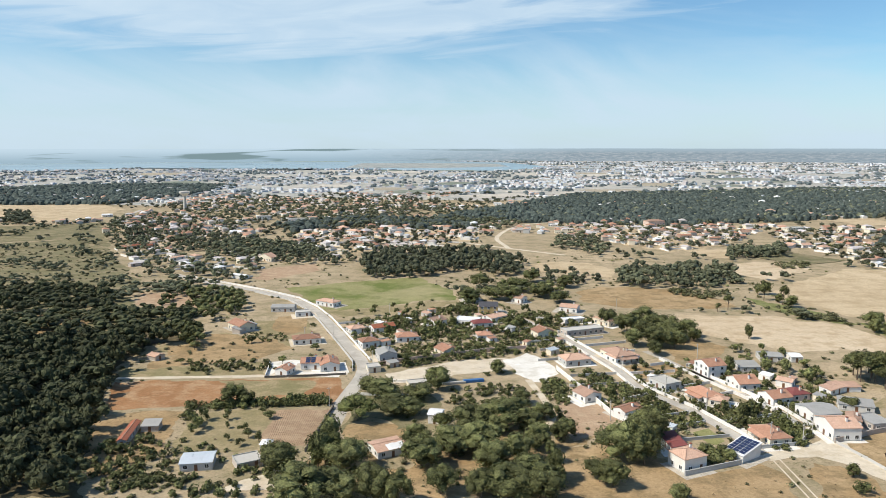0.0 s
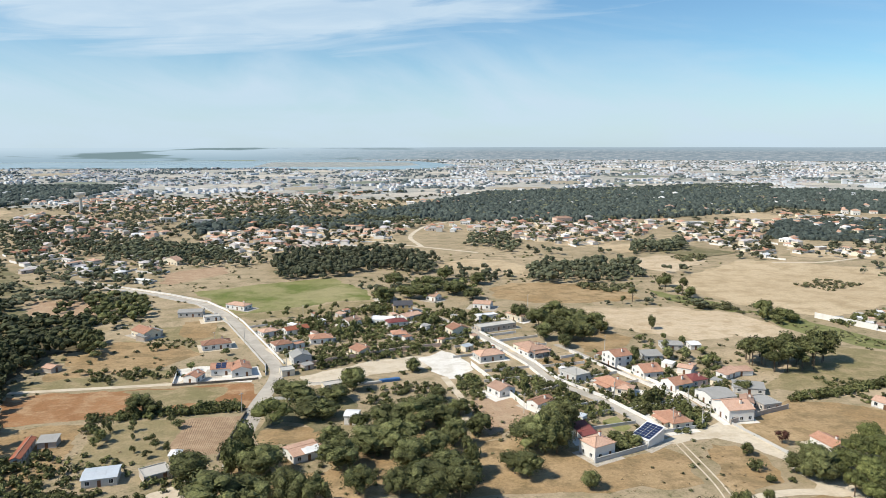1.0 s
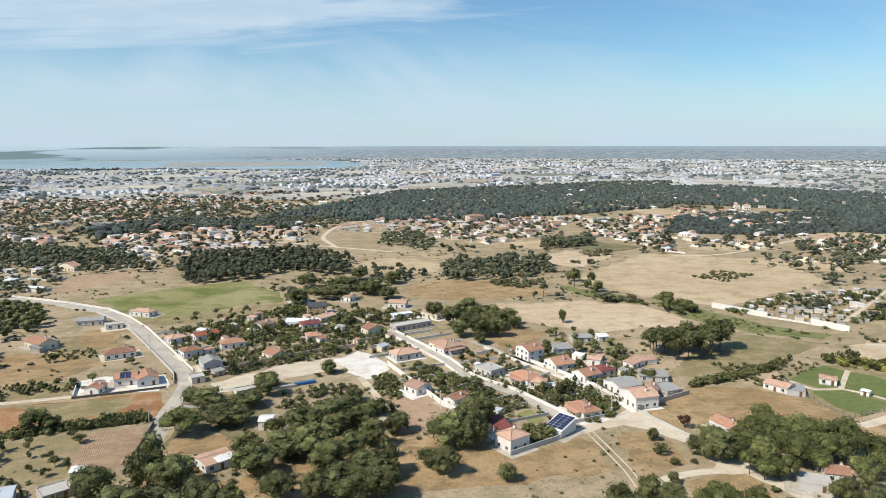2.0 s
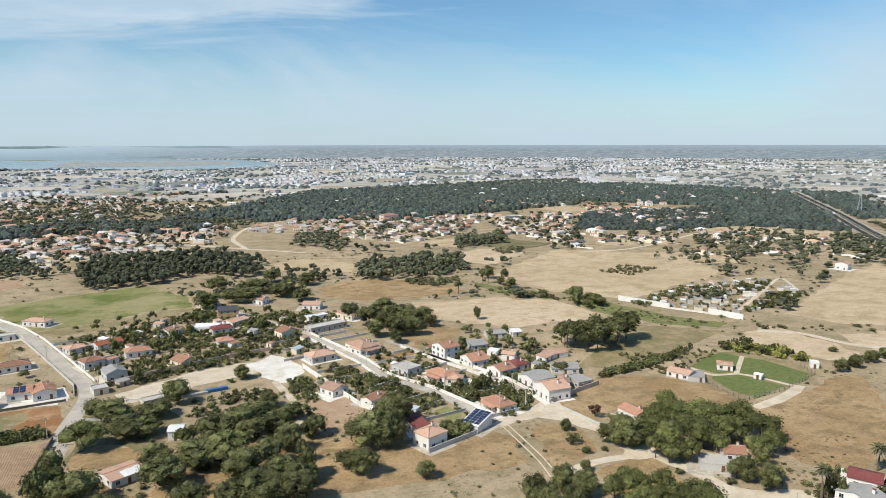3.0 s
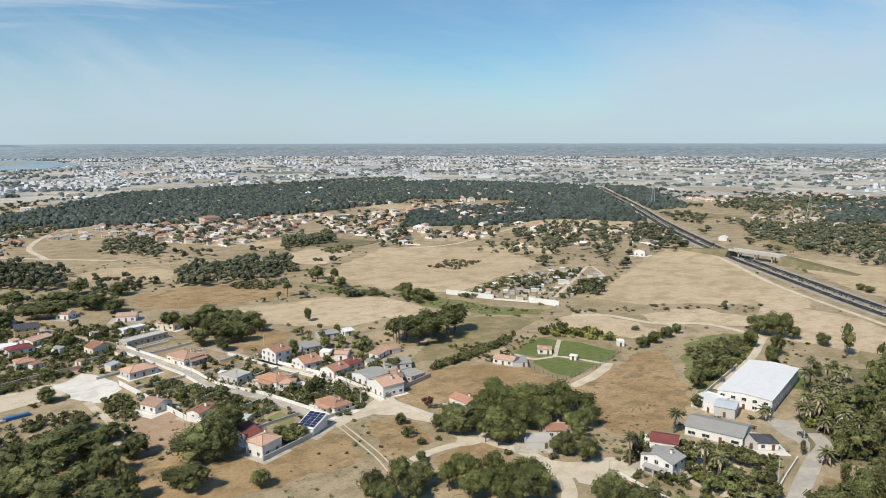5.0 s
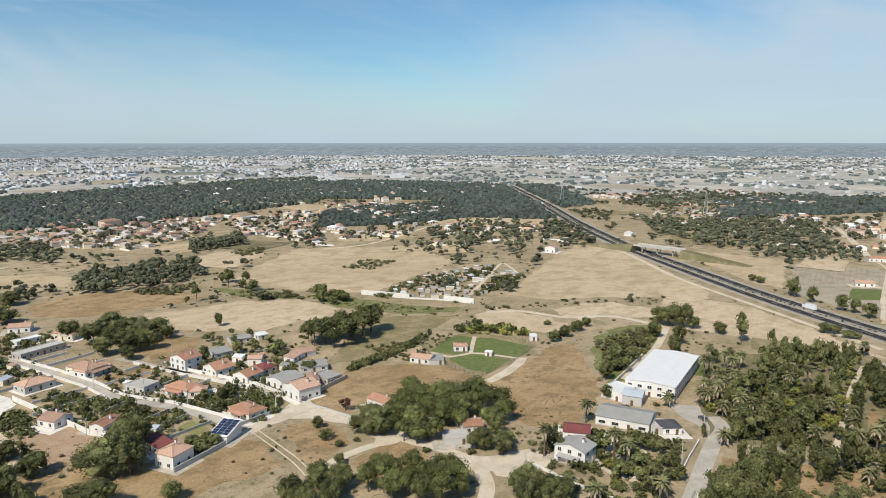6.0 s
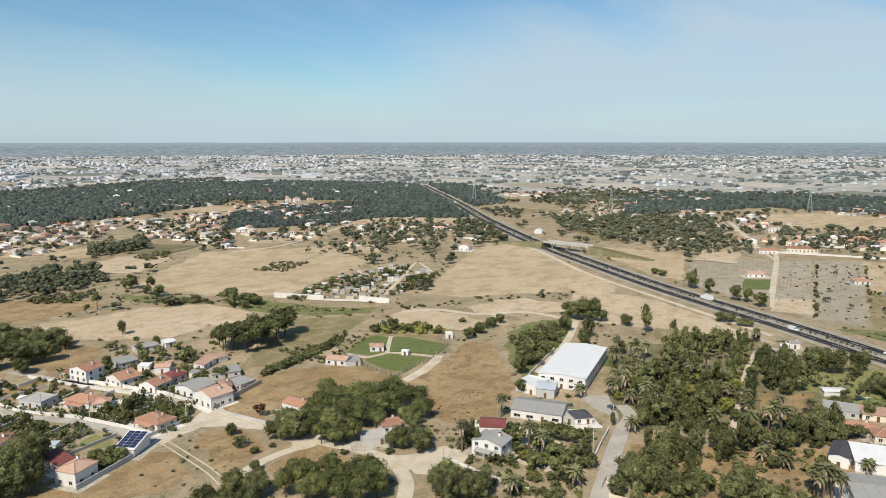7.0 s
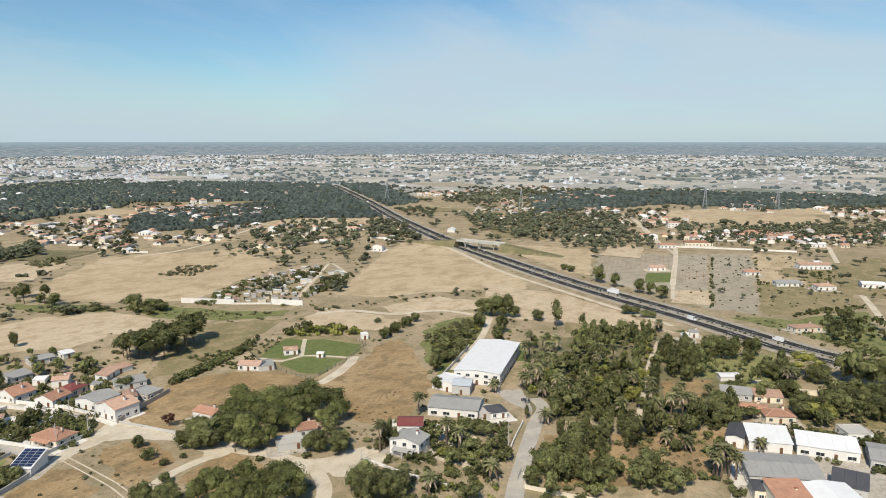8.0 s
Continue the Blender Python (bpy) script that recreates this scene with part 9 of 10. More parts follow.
furrows([(-62.9, 253.9), (-43.9, 256.2)], [(-60.3, 222.6), (-46, 223.5)], 22)
water_tower(-405.5, 1095.6)
plots([(266.2, 358.8), (284.6, 341.3), (296.5, 320.4), (305.5, 305.3), (349, 319.2), (394.3, 340.7), (406.8, 365.2), (413.5, 382.6), (381.7, 389.3), (340.3, 386.8)], 8.5, 77)
solar_array(-60.1, 306.2, 4.10, -86, 19.0, 3, 2, "dark blue solar panels in metal frames on a tiled roof")
solar_array(97.4, 215.0, 3.95, 32, -13.8, 6, 3, "dark blue solar panels in metal frames on a roof")
pile(13.1, 287.9, 12, 9, 2, 1.2, BLUE, "long stack under a blue tarpaulin")
pile(3.8, 285.1, 12, 12, 1.6, 1.0, CONCRETE, "long stack of grey blocks")
house(-49.5, 203.9, 31, 5.0, 3, 2.6, "flat", 0, WHITE, WHITE_SHEET, "white container box beside the road", name='container', chimney=False, wins=False, door=False)
pole(-44.1, 259.1)
pole(-71.4, 350.2)
pole(-57.6, 355.5)
pole(-31.6, 404.7)
pole(-32.1, 308.1)
pole(61.5, 244.9)
pole(90.2, 271.3)
pole(79.6, 299.9)
pole(99.9, 253.1)
pole(121.0, 222.8)
pole(193.6, 98.3)
pole(218.5, 103.9)
pole(174.1, 85.1)
pole(151.3, 126.5)
pole(110.9, 224.6)
pole(128.8, 231.6)
pole(125.3, 242.3)
pole(120.1, 318.9)
pole(105.7, 416.3)
pole(-148.7, 509.5)
pole(-194.1, 537.1)
vehicle(274.0, 139.9, 0.12, -10, "car", CAR_GREY, "dark car parked beside the warehouse")
vehicle(283.9, 143.6, 0.12, -10, "car", CAR_WHITE, "white car parked beside the warehouse")
vehicle(262.5, 135.6, 0.12, -15, "car", CAR_GREY, "dark car parked beside the warehouse")
vehicle(192.2, 125.7, 0.12, 30, "car", CAR_WHITE, "white car parked in a house yard")
vehicle(232.4, 111.3, 0.12, 60, "car", CAR_GREY, "grey car parked on the forecourt")

# ---- walls and fences ----
run_wall("garden_wall", "white wall between two gardens", [(101.8, 242.2), (125.2, 249.7)], 1.2, WHITE)
run_wall("garden_wall", "white wall between two gardens", [(82.7, 297.4), (103.4, 300.4)], 1.2, WHITE)
run_wall("garden_wall", "white wall between two gardens", [(75.4, 327.1), (94.2, 332.2)], 1.2, WHITE)
run_wall("garden_wall", "white wall between two gardens", [(71.3, 340.8), (93.7, 347.7)], 1.2, WHITE)
run_wall("garden_wall", "white wall between two gardens", [(67.9, 351.6), (84, 356.6)], 1.2, WHITE)
run_wall("garden_wall", "white wall between two gardens", [(62.3, 367.6), (80.6, 374.8)], 1.2, WHITE)
run_wall("garden_wall", "grey wall between two gardens", [(99.2, 230.3), (80.2, 226.5)], 1.1, GREY_WALL)
run_wall("garden_wall", "grey wall between two gardens", [(95.5, 242.4), (70.5, 234.5)], 1.1, GREY_WALL)
run_wall("garden_wall", "grey wall between two gardens", [(92.5, 251.7), (76.4, 246.5)], 1.1, GREY_WALL)
run_wall("garden_wall", "grey wall between two gardens", [(87.6, 262.1), (71.4, 253.4)], 1.1, GREY_WALL)
run_wall("garden_wall", "grey wall between two gardens", [(82.7, 271.3), (71.6, 265.3)], 1.1, GREY_WALL)
run_wall("garden_wall", "grey wall between two gardens", [(78.4, 284.8), (53.2, 281.2)], 1.1, GREY_WALL)
run_wall("garden_wall", "grey wall between two gardens", [(76.6, 297.5), (55.9, 294.5)], 1.1, GREY_WALL)
run_wall("garden_wall", "grey wall between two gardens", [(70.1, 323.6), (44.9, 316.7)], 1.1, GREY_WALL)
run_wall("garden_wall", "grey wall between two gardens", [(65.5, 339.1), (47.9, 333.6)], 1.1, GREY_WALL)
run_wall("garden_wall", "grey wall between two gardens", [(61.4, 352.4), (38.9, 345.4)], 1.1, GREY_WALL)
run_wall("garden_wall", "grey wall between two gardens", [(52.1, 377), (32.1, 369)], 1.1, GREY_WALL)
run_wall("garden_wall", "white wall between two gardens", [(126, 246.5), (105.7, 244)], 1.2, WHITE)
run_wall("garden_wall", "white wall between two gardens", [(118.2, 273.4), (108.1, 269.5)], 1.2, WHITE)
run_wall("garden_wall", "white wall between two gardens", [(113.6, 285.5), (97.4, 279.3)], 1.2, WHITE)
run_wall("garden_wall", "white wall between two gardens", [(104.3, 312.5), (95.2, 309.5)], 1.2, WHITE)
run_wall("garden_wall", "grey wall between two gardens", [(124.6, 272.3), (134.9, 276)], 1.2, GREY_WALL)
run_wall("garden_wall", "grey wall between two gardens", [(111.5, 308.5), (125.2, 313)], 1.2, GREY_WALL)
run_wall("garden_wall", "white wall between two gardens", [(-34.4, 271.7), (-13.7, 269.2)], 1.1, WHITE)
run_wall("garden_wall", "white wall between two gardens", [(-32.3, 288.9), (-15.8, 286.9)], 1.1, WHITE)
run_wall("garden_wall", "white wall between two gardens", [(-45.4, 348), (-28.5, 354.4)], 1.1, WHITE)
run_wall("garden_wall", "white wall between two gardens", [(-54.5, 372.1), (-36, 379.1)], 1.1, WHITE)
run_wall("garden_wall", "white wall between two gardens", [(-59.7, 385.6), (-37.1, 394.2)], 1.1, WHITE)
run_wall("garden_wall", "pale wall along the asphalt road", [(-40.6, 302.3), (-42.3, 315.5), (-54.8, 348.7), (-73, 396.3), (-86.5, 424.8), (-101.7, 448.5), (-130.4, 473.6)], 1.1, GREY_WALL)
run_wall("garden_wall", "pale wall along the asphalt road", [(-34.4, 318.1), (-47, 351.7), (-65.2, 399.5), (-79.1, 428.8), (-95.5, 454.1), (-125, 480.1), (-155.5, 502.3), (-194.8, 531)], 1.1, WHITE)
run_wall("garden_wall", "long grey plastered garden wall", [(74, 201.3), (94.7, 209.3)], 1.6, GREY_WALL)
run_wall("garden_wall", "white garden wall along the street", [(106.4, 223.7), (104.6, 233), (96.9, 257.1), (85.1, 279.1), (81.5, 303.7), (74.2, 330.8), (65.3, 359.5)], 1.2, WHITE)
run_wall("garden_wall", "grey garden wall at the corner", [(103.6, 220.2), (120.2, 223.4), (129.2, 233.3)], 1.3, GREY_WALL)
run_wall("garden_wall", "white garden wall along the street", [(79.6, 277.8), (76.1, 302.5), (68.8, 329.2), (60, 357.8), (50.2, 382.4)], 1.1, WHITE)
run_wall("garden_wall", "bare block boundary wall", [(133.1, 225.1), (150.3, 232.4), (162.9, 236.6)], 1.8, BLOCK)
run_wall("garden_wall", "low grey boundary wall", [(133.5, 225.4), (136.4, 212.6), (138.9, 200.1)], 0.9, GREY_WALL)
run_wall("garden_wall", "white garden wall along the back street", [(127.2, 238.2), (125.3, 254.2), (118.9, 272.3), (110.9, 292.8), (102.3, 319.1)], 1.2, WHITE)
run_wall("garden_wall", "white garden wall along the back street", [(132.4, 238.8), (130.3, 255.4), (123.7, 274.1), (115.8, 294.6)], 1.3, WHITE)
run_wall("garden_wall", "white yard wall", [(51.3, 303.9), (58.6, 271.4), (63.5, 248.7), (67.3, 243.3)], 2.0, WHITE)
run_wall("garden_wall", "pinkish arcaded boundary wall", [(-28.9, 310.5), (-13.6, 318), (1.1, 324.2), (21.8, 331.9), (41.3, 336.5)], 1.9, PINK)
run_wall("garden_wall", "weathered roadside wall, shade in its dark colour", [(-45.6, 218.6), (-42.4, 257.9)], 1.2, DARK_WALL)
run_wall("garden_wall", "weathered wall before a paved yard, shade in its dark colour", [(-77.7, 293), (-60.5, 294.6), (-43.2, 297.1)], 0.9, DARK_WALL)
run_wall("garden_wall", "white garden wall", [(-77.7, 294), (-80.2, 312.4)], 1.2, WHITE)
run_wall("garden_wall", "pale garden wall", [(159.2, 131.9), (158.3, 114.5), (159, 100.6)], 0.9, WHITE)
run_wall("garden_wall", "cream roadside wall", [(178.3, 85.3), (170.9, 80.7), (172.6, 69), (174.9, 59.7)], 1.2, CREAM)
run_wall("garden_wall", "low white roadside wall", [(185.9, 94.6), (198.6, 98.7), (213, 102.8)], 1.0, WHITE)
run_wall("garden_wall", "white wall beside the warehouse", [(239.1, 154.3), (258, 159.9), (281.3, 166.7)], 1.6, WHITE)
run_wall("garden_wall", "high white enclosure wall", [(265.3, 367), (280.4, 336.3)], 3.2, WHITE)
run_wall("garden_wall", "high white enclosure wall", [(293.4, 317), (301, 298)], 3.4, WHITE)
run_wall("garden_wall", "low white enclosure wall", [(280.4, 336.3), (293.4, 317)], 1.0, WHITE)
run_wall("garden_wall", "long white farm wall", [(667.1, 170.1), (685.5, 110.6), (696.7, 69.5)], 1.5, WHITE)
run_wall("garden_wall", "pale lane wall", [(300.7, 26), (303.9, 6.3), (310.4, -12.3)], 1.6, CREAM)
fence_run("fence", "wire fence on posts round the pitches", [(218.4, 254.2), (206.5, 226.6), (204.7, 199), (233.1, 203.4), (257.7, 212.5), (262.4, 223.9)], 1.8)
fence_run("fence", "wire fence on posts", [(203.7, 198), (193.1, 196.5)], 1.5)

# ---- landmarks of the middle distance ----
house(-297.1, 682.0, 11, 19.5, 9, 3.4, "gable_x", 0.3, CREAM, TERRA_DARK, "low hall with a broad red roof", name="hall", storeys=1, chimney=False)
house(-243.3, 946.9, 22, 19.6, 10, 6.5, "flat", 0, WHITE, CONCRETE, "white two-storey block above the village", name="house", storeys=2, chimney=False)
house(-201.3, 932.2, 12, 32.0, 9, 4.4, "flat", 0, WHITE, CONCRETE, "long pale unfinished arcade building", name="hall", storeys=1, chimney=False)
house(-157.2, 606.2, -33, 17.1, 9, 4.4, "gable_y", 0.4, CREAM, TERRA_PALE, "cream house with a steep tiled roof", name="house", storeys=1, chimney=False)
house(266.1, 864.0, 16, 22.4, 14, 8.5, "hip", 0.4, PINK, TERRA_PALE, "large pink house above the village", name="house", storeys=2, chimney=False)
house(26.8, 762.2, 23, 12.4, 12, 6, "gable_y", 0.5, WHITE, TERRA_PALE, "white gabled house at the wood edge", name="house", storeys=2, chimney=False)
house(-90.3, 699.0, -0, 16.0, 10, 4, "hip", 0.35, CREAM, TERRA, "cream house with terracotta roof", name="house", storeys=1, chimney=False)
house(-52.0, 787.2, 17, 17.1, 10, 7, "flat", 0, WHITE, CONCRETE, "white two-storey village house", name="house", storeys=2, chimney=False)
house(414.2, 811.4, 13, 23.1, 12, 6, "flat", 0, CREAM, CONCRETE, "pale blocky village building", name="house", storeys=2, chimney=False)
house(494.6, 393.1, -71, 9.4, 9, 5.5, "gable_y", 0.4, WHITE, TERRA_PALE, "white house among trees by the field", name="house", storeys=1, chimney=False)
house(809.6, 237.6, -57, 13.3, 10, 8, "hip", 0.4, PINK, TERRA_PALE, "tall pink house beside the lane", name="house", storeys=2, chimney=False)
house(685.0, 152.6, -65, 26.0, 12, 4, "hip", 0.35, CREAM, TERRA, "long farm house with a red roof", name="house", storeys=1, chimney=False)
house(814.7, 210.5, -57, 15.0, 9, 7, "hip", 0.35, WHITE, TERRA_PALE, "white two-storey house in trees", name="house", storeys=2, chimney=False)
house(656.2, 174.0, -57, 14.9, 9, 3.6, "gable_x", 0.35, WHITE, TERRA, "white farm house with a terracotta roof", name="house", storeys=1, chimney=False)
for x, y in [(1060.6, 233.0), (1091.9, 140.5), (913.6, 705.5), (905.5, 454.3)]:
    pylon(x, y)
road("track", "pale dirt track over the stubble", [(354, 551), (390, 546), (430, 557), (485, 584), (546, 616)], 4, DUST, 0.6)
road("track", "pale dirt track over the stubble", [(430, 557), (428, 598), (412, 619)], 3, DUST, 0.6)
road("road", "pale lane between farms", [(942, 313), (841, 261), (746, 218), (681, 189)], 6, DUST, 0.4)
road("road", "pale lane beside the fallow plots", [(675, 172), (597, 151), (544, 138), (488, 124)], 4, DUST, 0.4)

# ---- villages of the middle distance ----
VILLAGE_WALLS, VILLAGE_ROOFS = [WHITE, GREY_WALL, CREAM, WHITE, BLOCK, GREY_WALL], [TERRA_PALE, TOWN_ROOF, TERRA, CONCRETE, WHITE_SHEET, TOWN_ROOF]
FORMS = [(9, 6, 2.6, "gable_x", 0.36), (9.5, 7, 2.7, "hip", 0.38), (7.5, 6.5, 4.6, "hip", 0.38), (13, 5, 2.6, "gable_x", 0.3), (6, 4, 2.3, "shed", 0.2), (7, 6.5, 3.2, "gable_y", 0.36), (11, 5.5, 2.6, "flat", 0.0)]
ROOF_WORDS = {TERRA: "terracotta tiled roof", TERRA_PALE: "faded pale tiled roof", CONCRETE: "flat grey roof", WHITE_SHEET: "white sheet roof", TOWN_ROOF: "hazy grey-pink roof"}
WALL_WORDS = {WHITE: "white", CREAM: "cream", BLOCK: "unrendered", GREY_WALL: "grey"}


def village_house(x, y, turn, form, wall, roof):
    """A plain distant house: walls, roof and a few openings."""
    w, d, h, kind, rise = FORMS[form]
    if kind == "flat":
        roof = CONCRETE if roof in (TERRA, TERRA_PALE) else roof
    elif roof is CONCRETE:
        roof = TERRA_PALE
    key = ("village", form, wall.name, roof.name)
    if key not in _shared:
        _shared[key] = (mesh_of("wall", wall_mesh(w, d, h, kind, rise), wall), mesh_of("roof", roof_mesh(w, d, h, kind, rise)[0], roof))
    if "opening" not in _shared:
        _shared["opening"] = mesh_of("window", boxed(-0.65, -0.05, -0.65, 0.65, 0.02, 0.65), GLASS)
    top = thing("village_house", f"{WALL_WORDS[wall]} {'two-storey ' if h > 4 else ''}village house with a {ROOF_WORDS[roof]}", "house", pose(x, y, 0, 0, 0, turn), "village houses")
    part("wall", _shared[key][0], None, top)
    part("roof", _shared[key][1], None, top)
    if math.hypot(x, y) < 720:
        for u in (-0.28, 0.28):
            for z in ((1.4, 3.6) if h > 4 else (1.4,)):
                part("window", _shared["opening"], None, top, m=pose(u * w, 0, z))
    HOUSES.append((x, y, radians(turn), w, d))


def village(poly, gap, tree_gap, seed, ground, keep=0.8):
    """Houses along slowly swinging streets, garden walls, and trees between them."""
    g = np.random.default_rng(seed)
    patch("field", "dry trodden ground between village houses", poly, ground, 5.0)
    q = spots(poly, gap, g, 0.3, keep)
    q = free_of(q, 5.0, False)
    bm = bmesh.new()
    for i, (x, y) in enumerate(q):
        x, y = float(x), float(y)
        turn = math.degrees(0.6 * math.sin(x * 0.004) + 0.5 * math.cos(y * 0.0031)) + float(g.choice([0, 90, 180])) + float(g.normal(0, 5))
        if math.hypot(x, y) < 770:
            village_house(x, y, turn, int(g.integers(0, len(FORMS))), VILLAGE_WALLS[g.integers(0, 6)], VILLAGE_ROOFS[g.integers(0, 6)])
        m = pose(x, y, 0, 0, 0, turn)
        for k in range(3):
            if g.random() < 0.6:
                u, v, L = g.uniform(-10, 10), g.uniform(-8, 12), g.uniform(8, 20)
                vs = box(bm, u - L / 2, v - 0.15, -0.1, u + L / 2, v + 0.15, g.uniform(1.2, 1.9)) if k % 2 else box(bm, v - 0.15, u - L / 2, -0.1, v + 0.15, u + L / 2, g.uniform(1.2, 1.9))
                for p in vs:
                    p.co = m @ p.co
    tagged(new("garden_walls", mesh_of("garden_walls", bm, WHITE)), "pale garden walls between village houses", "walls", kind="stuff")
    far = q[np.hypot(q[:, 0], q[:, 1]) >= 770] if len(q) else q
    if len(far):
        s = g.uniform(0.75, 1.05, len(far))
        for k in range(3):
            joined("houses", "distant village houses in pale colours", "houses", near_houses, np.stack([far[k::3, 0], far[k::3, 1], s[k::3], s[k::3]], 1), [VILLAGE_WALLS[k * 2], VILLAGE_ROOFS[k], GLASS], seed + k, True)
    for leaf, tg, h, r, words, sd in ((LEAF_VILLAGE, tree_gap * 1.0, 6.0, 4.3, "dark trees between village houses", 1), (LEAF_LIGHT, tree_gap * 1.7, 3.6, 2.6, "leafy garden trees between village houses", 2)):
        g2 = np.random.default_rng(seed + sd)
        p = spots(poly, tg, g2, 0.5, 0.85)
        if len(p):
            s = g2.uniform(0.45, 1.4, len(p))
            joined("woods", words, "woodland", BACK_TREES if sd == 1 else LIGHT_TREES, np.stack([p[:, 0], p[:, 1], r * s, h * s * g2.uniform(0.8, 1.2, len(p))], 1), [leaf], seed + sd)


near_houses = [house_template(11, 8, 3.1, 0.45), house_template(13, 9, 3.2, 0.45, True), house_template(9, 8, 5.8, 0.45, True), house_template(16, 7, 3.4, 0.35), house_template(7, 5, 2.6, 0.3)]
village([(-416, 852), (-455, 967), (-412, 1049), (-302, 966), (-247, 882), (-277, 747), (-246, 647), (-201, 557), (-210, 528), (-261, 584), (-324, 684)], 19, 10.5, 601, GROUND, 0.8)
village([(-226, 608), (-216, 654), (-176, 684), (-147, 590), (-149, 528), (-189, 528)], 22, 12, 602, GROUND, 0.8)
village([(-171, 811), (-134, 894), (-61, 894), (12, 881), (58, 832), (34, 746), (-25, 683), (-78, 657), (-121, 657), (-153, 695)], 19, 13, 603, STRAW, 0.8)
village([(142, 868), (205, 913), (287, 963), (348, 899), (391, 848), (336, 768), (260, 682), (218, 656), (196, 694), (168, 745), (132, 745)], 19, 14, 604, STRAW, 0.8)
village([(373, 809), (460, 848), (553, 866), (358, 555), (352, 582), (354, 659), (352, 722)], 22, 13, 605, GROUND, 0.8)
village([(-457, 1215), (-397, 1346), (-249, 1375), (-91, 1344), (-24, 1212), (-70, 1029), (-170, 936), (-256, 915), (-378, 1049)], 30, 13, 606, GROUND, 0.7)
village([(-122, 664), (-78, 657), (-71, 598), (-98, 584)], 24, 12, 607, GROUND, 0.8)
village([(510, 557), (581, 587), (619, 545), (602, 462), (525, 396), (492, 406), (470, 445), (468, 487)], 24, 19, 608, GROUND, 0.6)
village([(400, 522), (465, 516), (472, 476), (444, 447), (382, 475)], 30, 13, 618, STRAW, 0.5)
village([(428, 642), (516, 611), (465, 550), (389, 573)], 24, 13, 609, STRAW, 0.8)
village([(716, 186), (772, 177), (862, 66), (914, 5), (769, 2), (739, 79), (691, 147)], 26, 12, 610, GROUND, 0.7)
village([(859, 267), (916, 262), (805, 216), (756, 228)], 26, 12, 611, GROUND, 0.9)
village([(662, 306), (742, 248), (700, 187), (618, 233)], 32, 14, 612, GROUND, 0.6)
village([(781, 468), (867, 428), (904, 344), (830, 278), (755, 321), (720, 415)], 34, 13, 613, GROUND, 0.6)
village([(899, 554), (1050, 499), (960, 363), (813, 357), (782, 441)], 34, 15, 614, GROUND, 0.6)
village([(865, 173), (908, 88), (831, 48), (782, 139)], 30, 13, 615, GROUND, 0.6)
village([(586, 73), (712, 1), (519, -2), (524, 19), (554, 42)], 44, 26, 616, MEADOW, 0.5)
hamlet("pale houses in forest clearings", [(449.1, 1178.6), (597.1, 1155.7), (536.6, 998.4), (387.9, 971.9)], 42, 277, mats=[WHITE, TERRA_PALE, GLASS], keep=0.6)
hamlet("pale houses in forest clearings", [(737.8, 1046.2), (919.1, 1023.3), (889.9, 931.6), (681, 917.7)], 42, 278, mats=[WHITE, TERRA_PALE, GLASS], keep=0.6)
hamlet("pale houses in forest clearings", [(494.9, 1339.9), (704.5, 1368.1), (642.2, 1207.2), (439.6, 1162.8)], 34, 280, mats=[WHITE, WHITE_SHEET, GLASS], keep=0.7)

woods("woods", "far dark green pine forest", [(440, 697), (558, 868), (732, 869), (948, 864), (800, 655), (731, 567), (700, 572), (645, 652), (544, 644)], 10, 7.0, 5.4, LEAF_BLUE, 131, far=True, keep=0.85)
patch("field", "dry straw-coloured field beside the forest", [(549, 614), (591, 656), (640, 647), (705, 576), (654, 522), (596, 566)], STRAW, 2.0)
woods("woods", "dark trees beyond the motorway", [(766, 516), (785, 477), (690, 406), (654, 341), (660, 310), (880, 417), (788, 425), (818, 497)], 11, 7.0, 5.8, LEAF_VILLAGE, 132, keep=0.85)
woods("woods", "dark trees beyond the motorway", [(784, 604), (860, 616), (816, 543), (746, 502), (731, 538)], 10, 6.5, 4.5, LEAF_VILLAGE, 134, keep=0.8)
woods("woods", "dark belt of trees across the plain", [(973, 603), (1108, 678), (1233, 681), (1241, 593), (1030, 490), (1029, 567)], 12, 7.0, 5.5, LEAF_MID, 133, far=True, keep=0.85)
woods("woods", "dark trees between farm houses", [(832, 224), (894, 180), (943, 74), (1029, 7), (803, 3), (805, 87), (753, 167)], 10, 6.0, 4.2, LEAF_VILLAGE, 135, keep=0.8, clump=-0.1)
woods("woods", "round dark trees on dry ground", [(499, 528), (546, 551), (590, 446), (552, 386), (479, 389), (454, 430)], 24, 7.0, 6.2, LEAF_VILLAGE, 136, keep=0.7)
woods("woods", "dark trees along the motorway", [(659, 538), (704, 542), (595, 399), (546, 382), (579, 444)], 11, 6.5, 5.2, LEAF_VILLAGE, 137, keep=0.85)

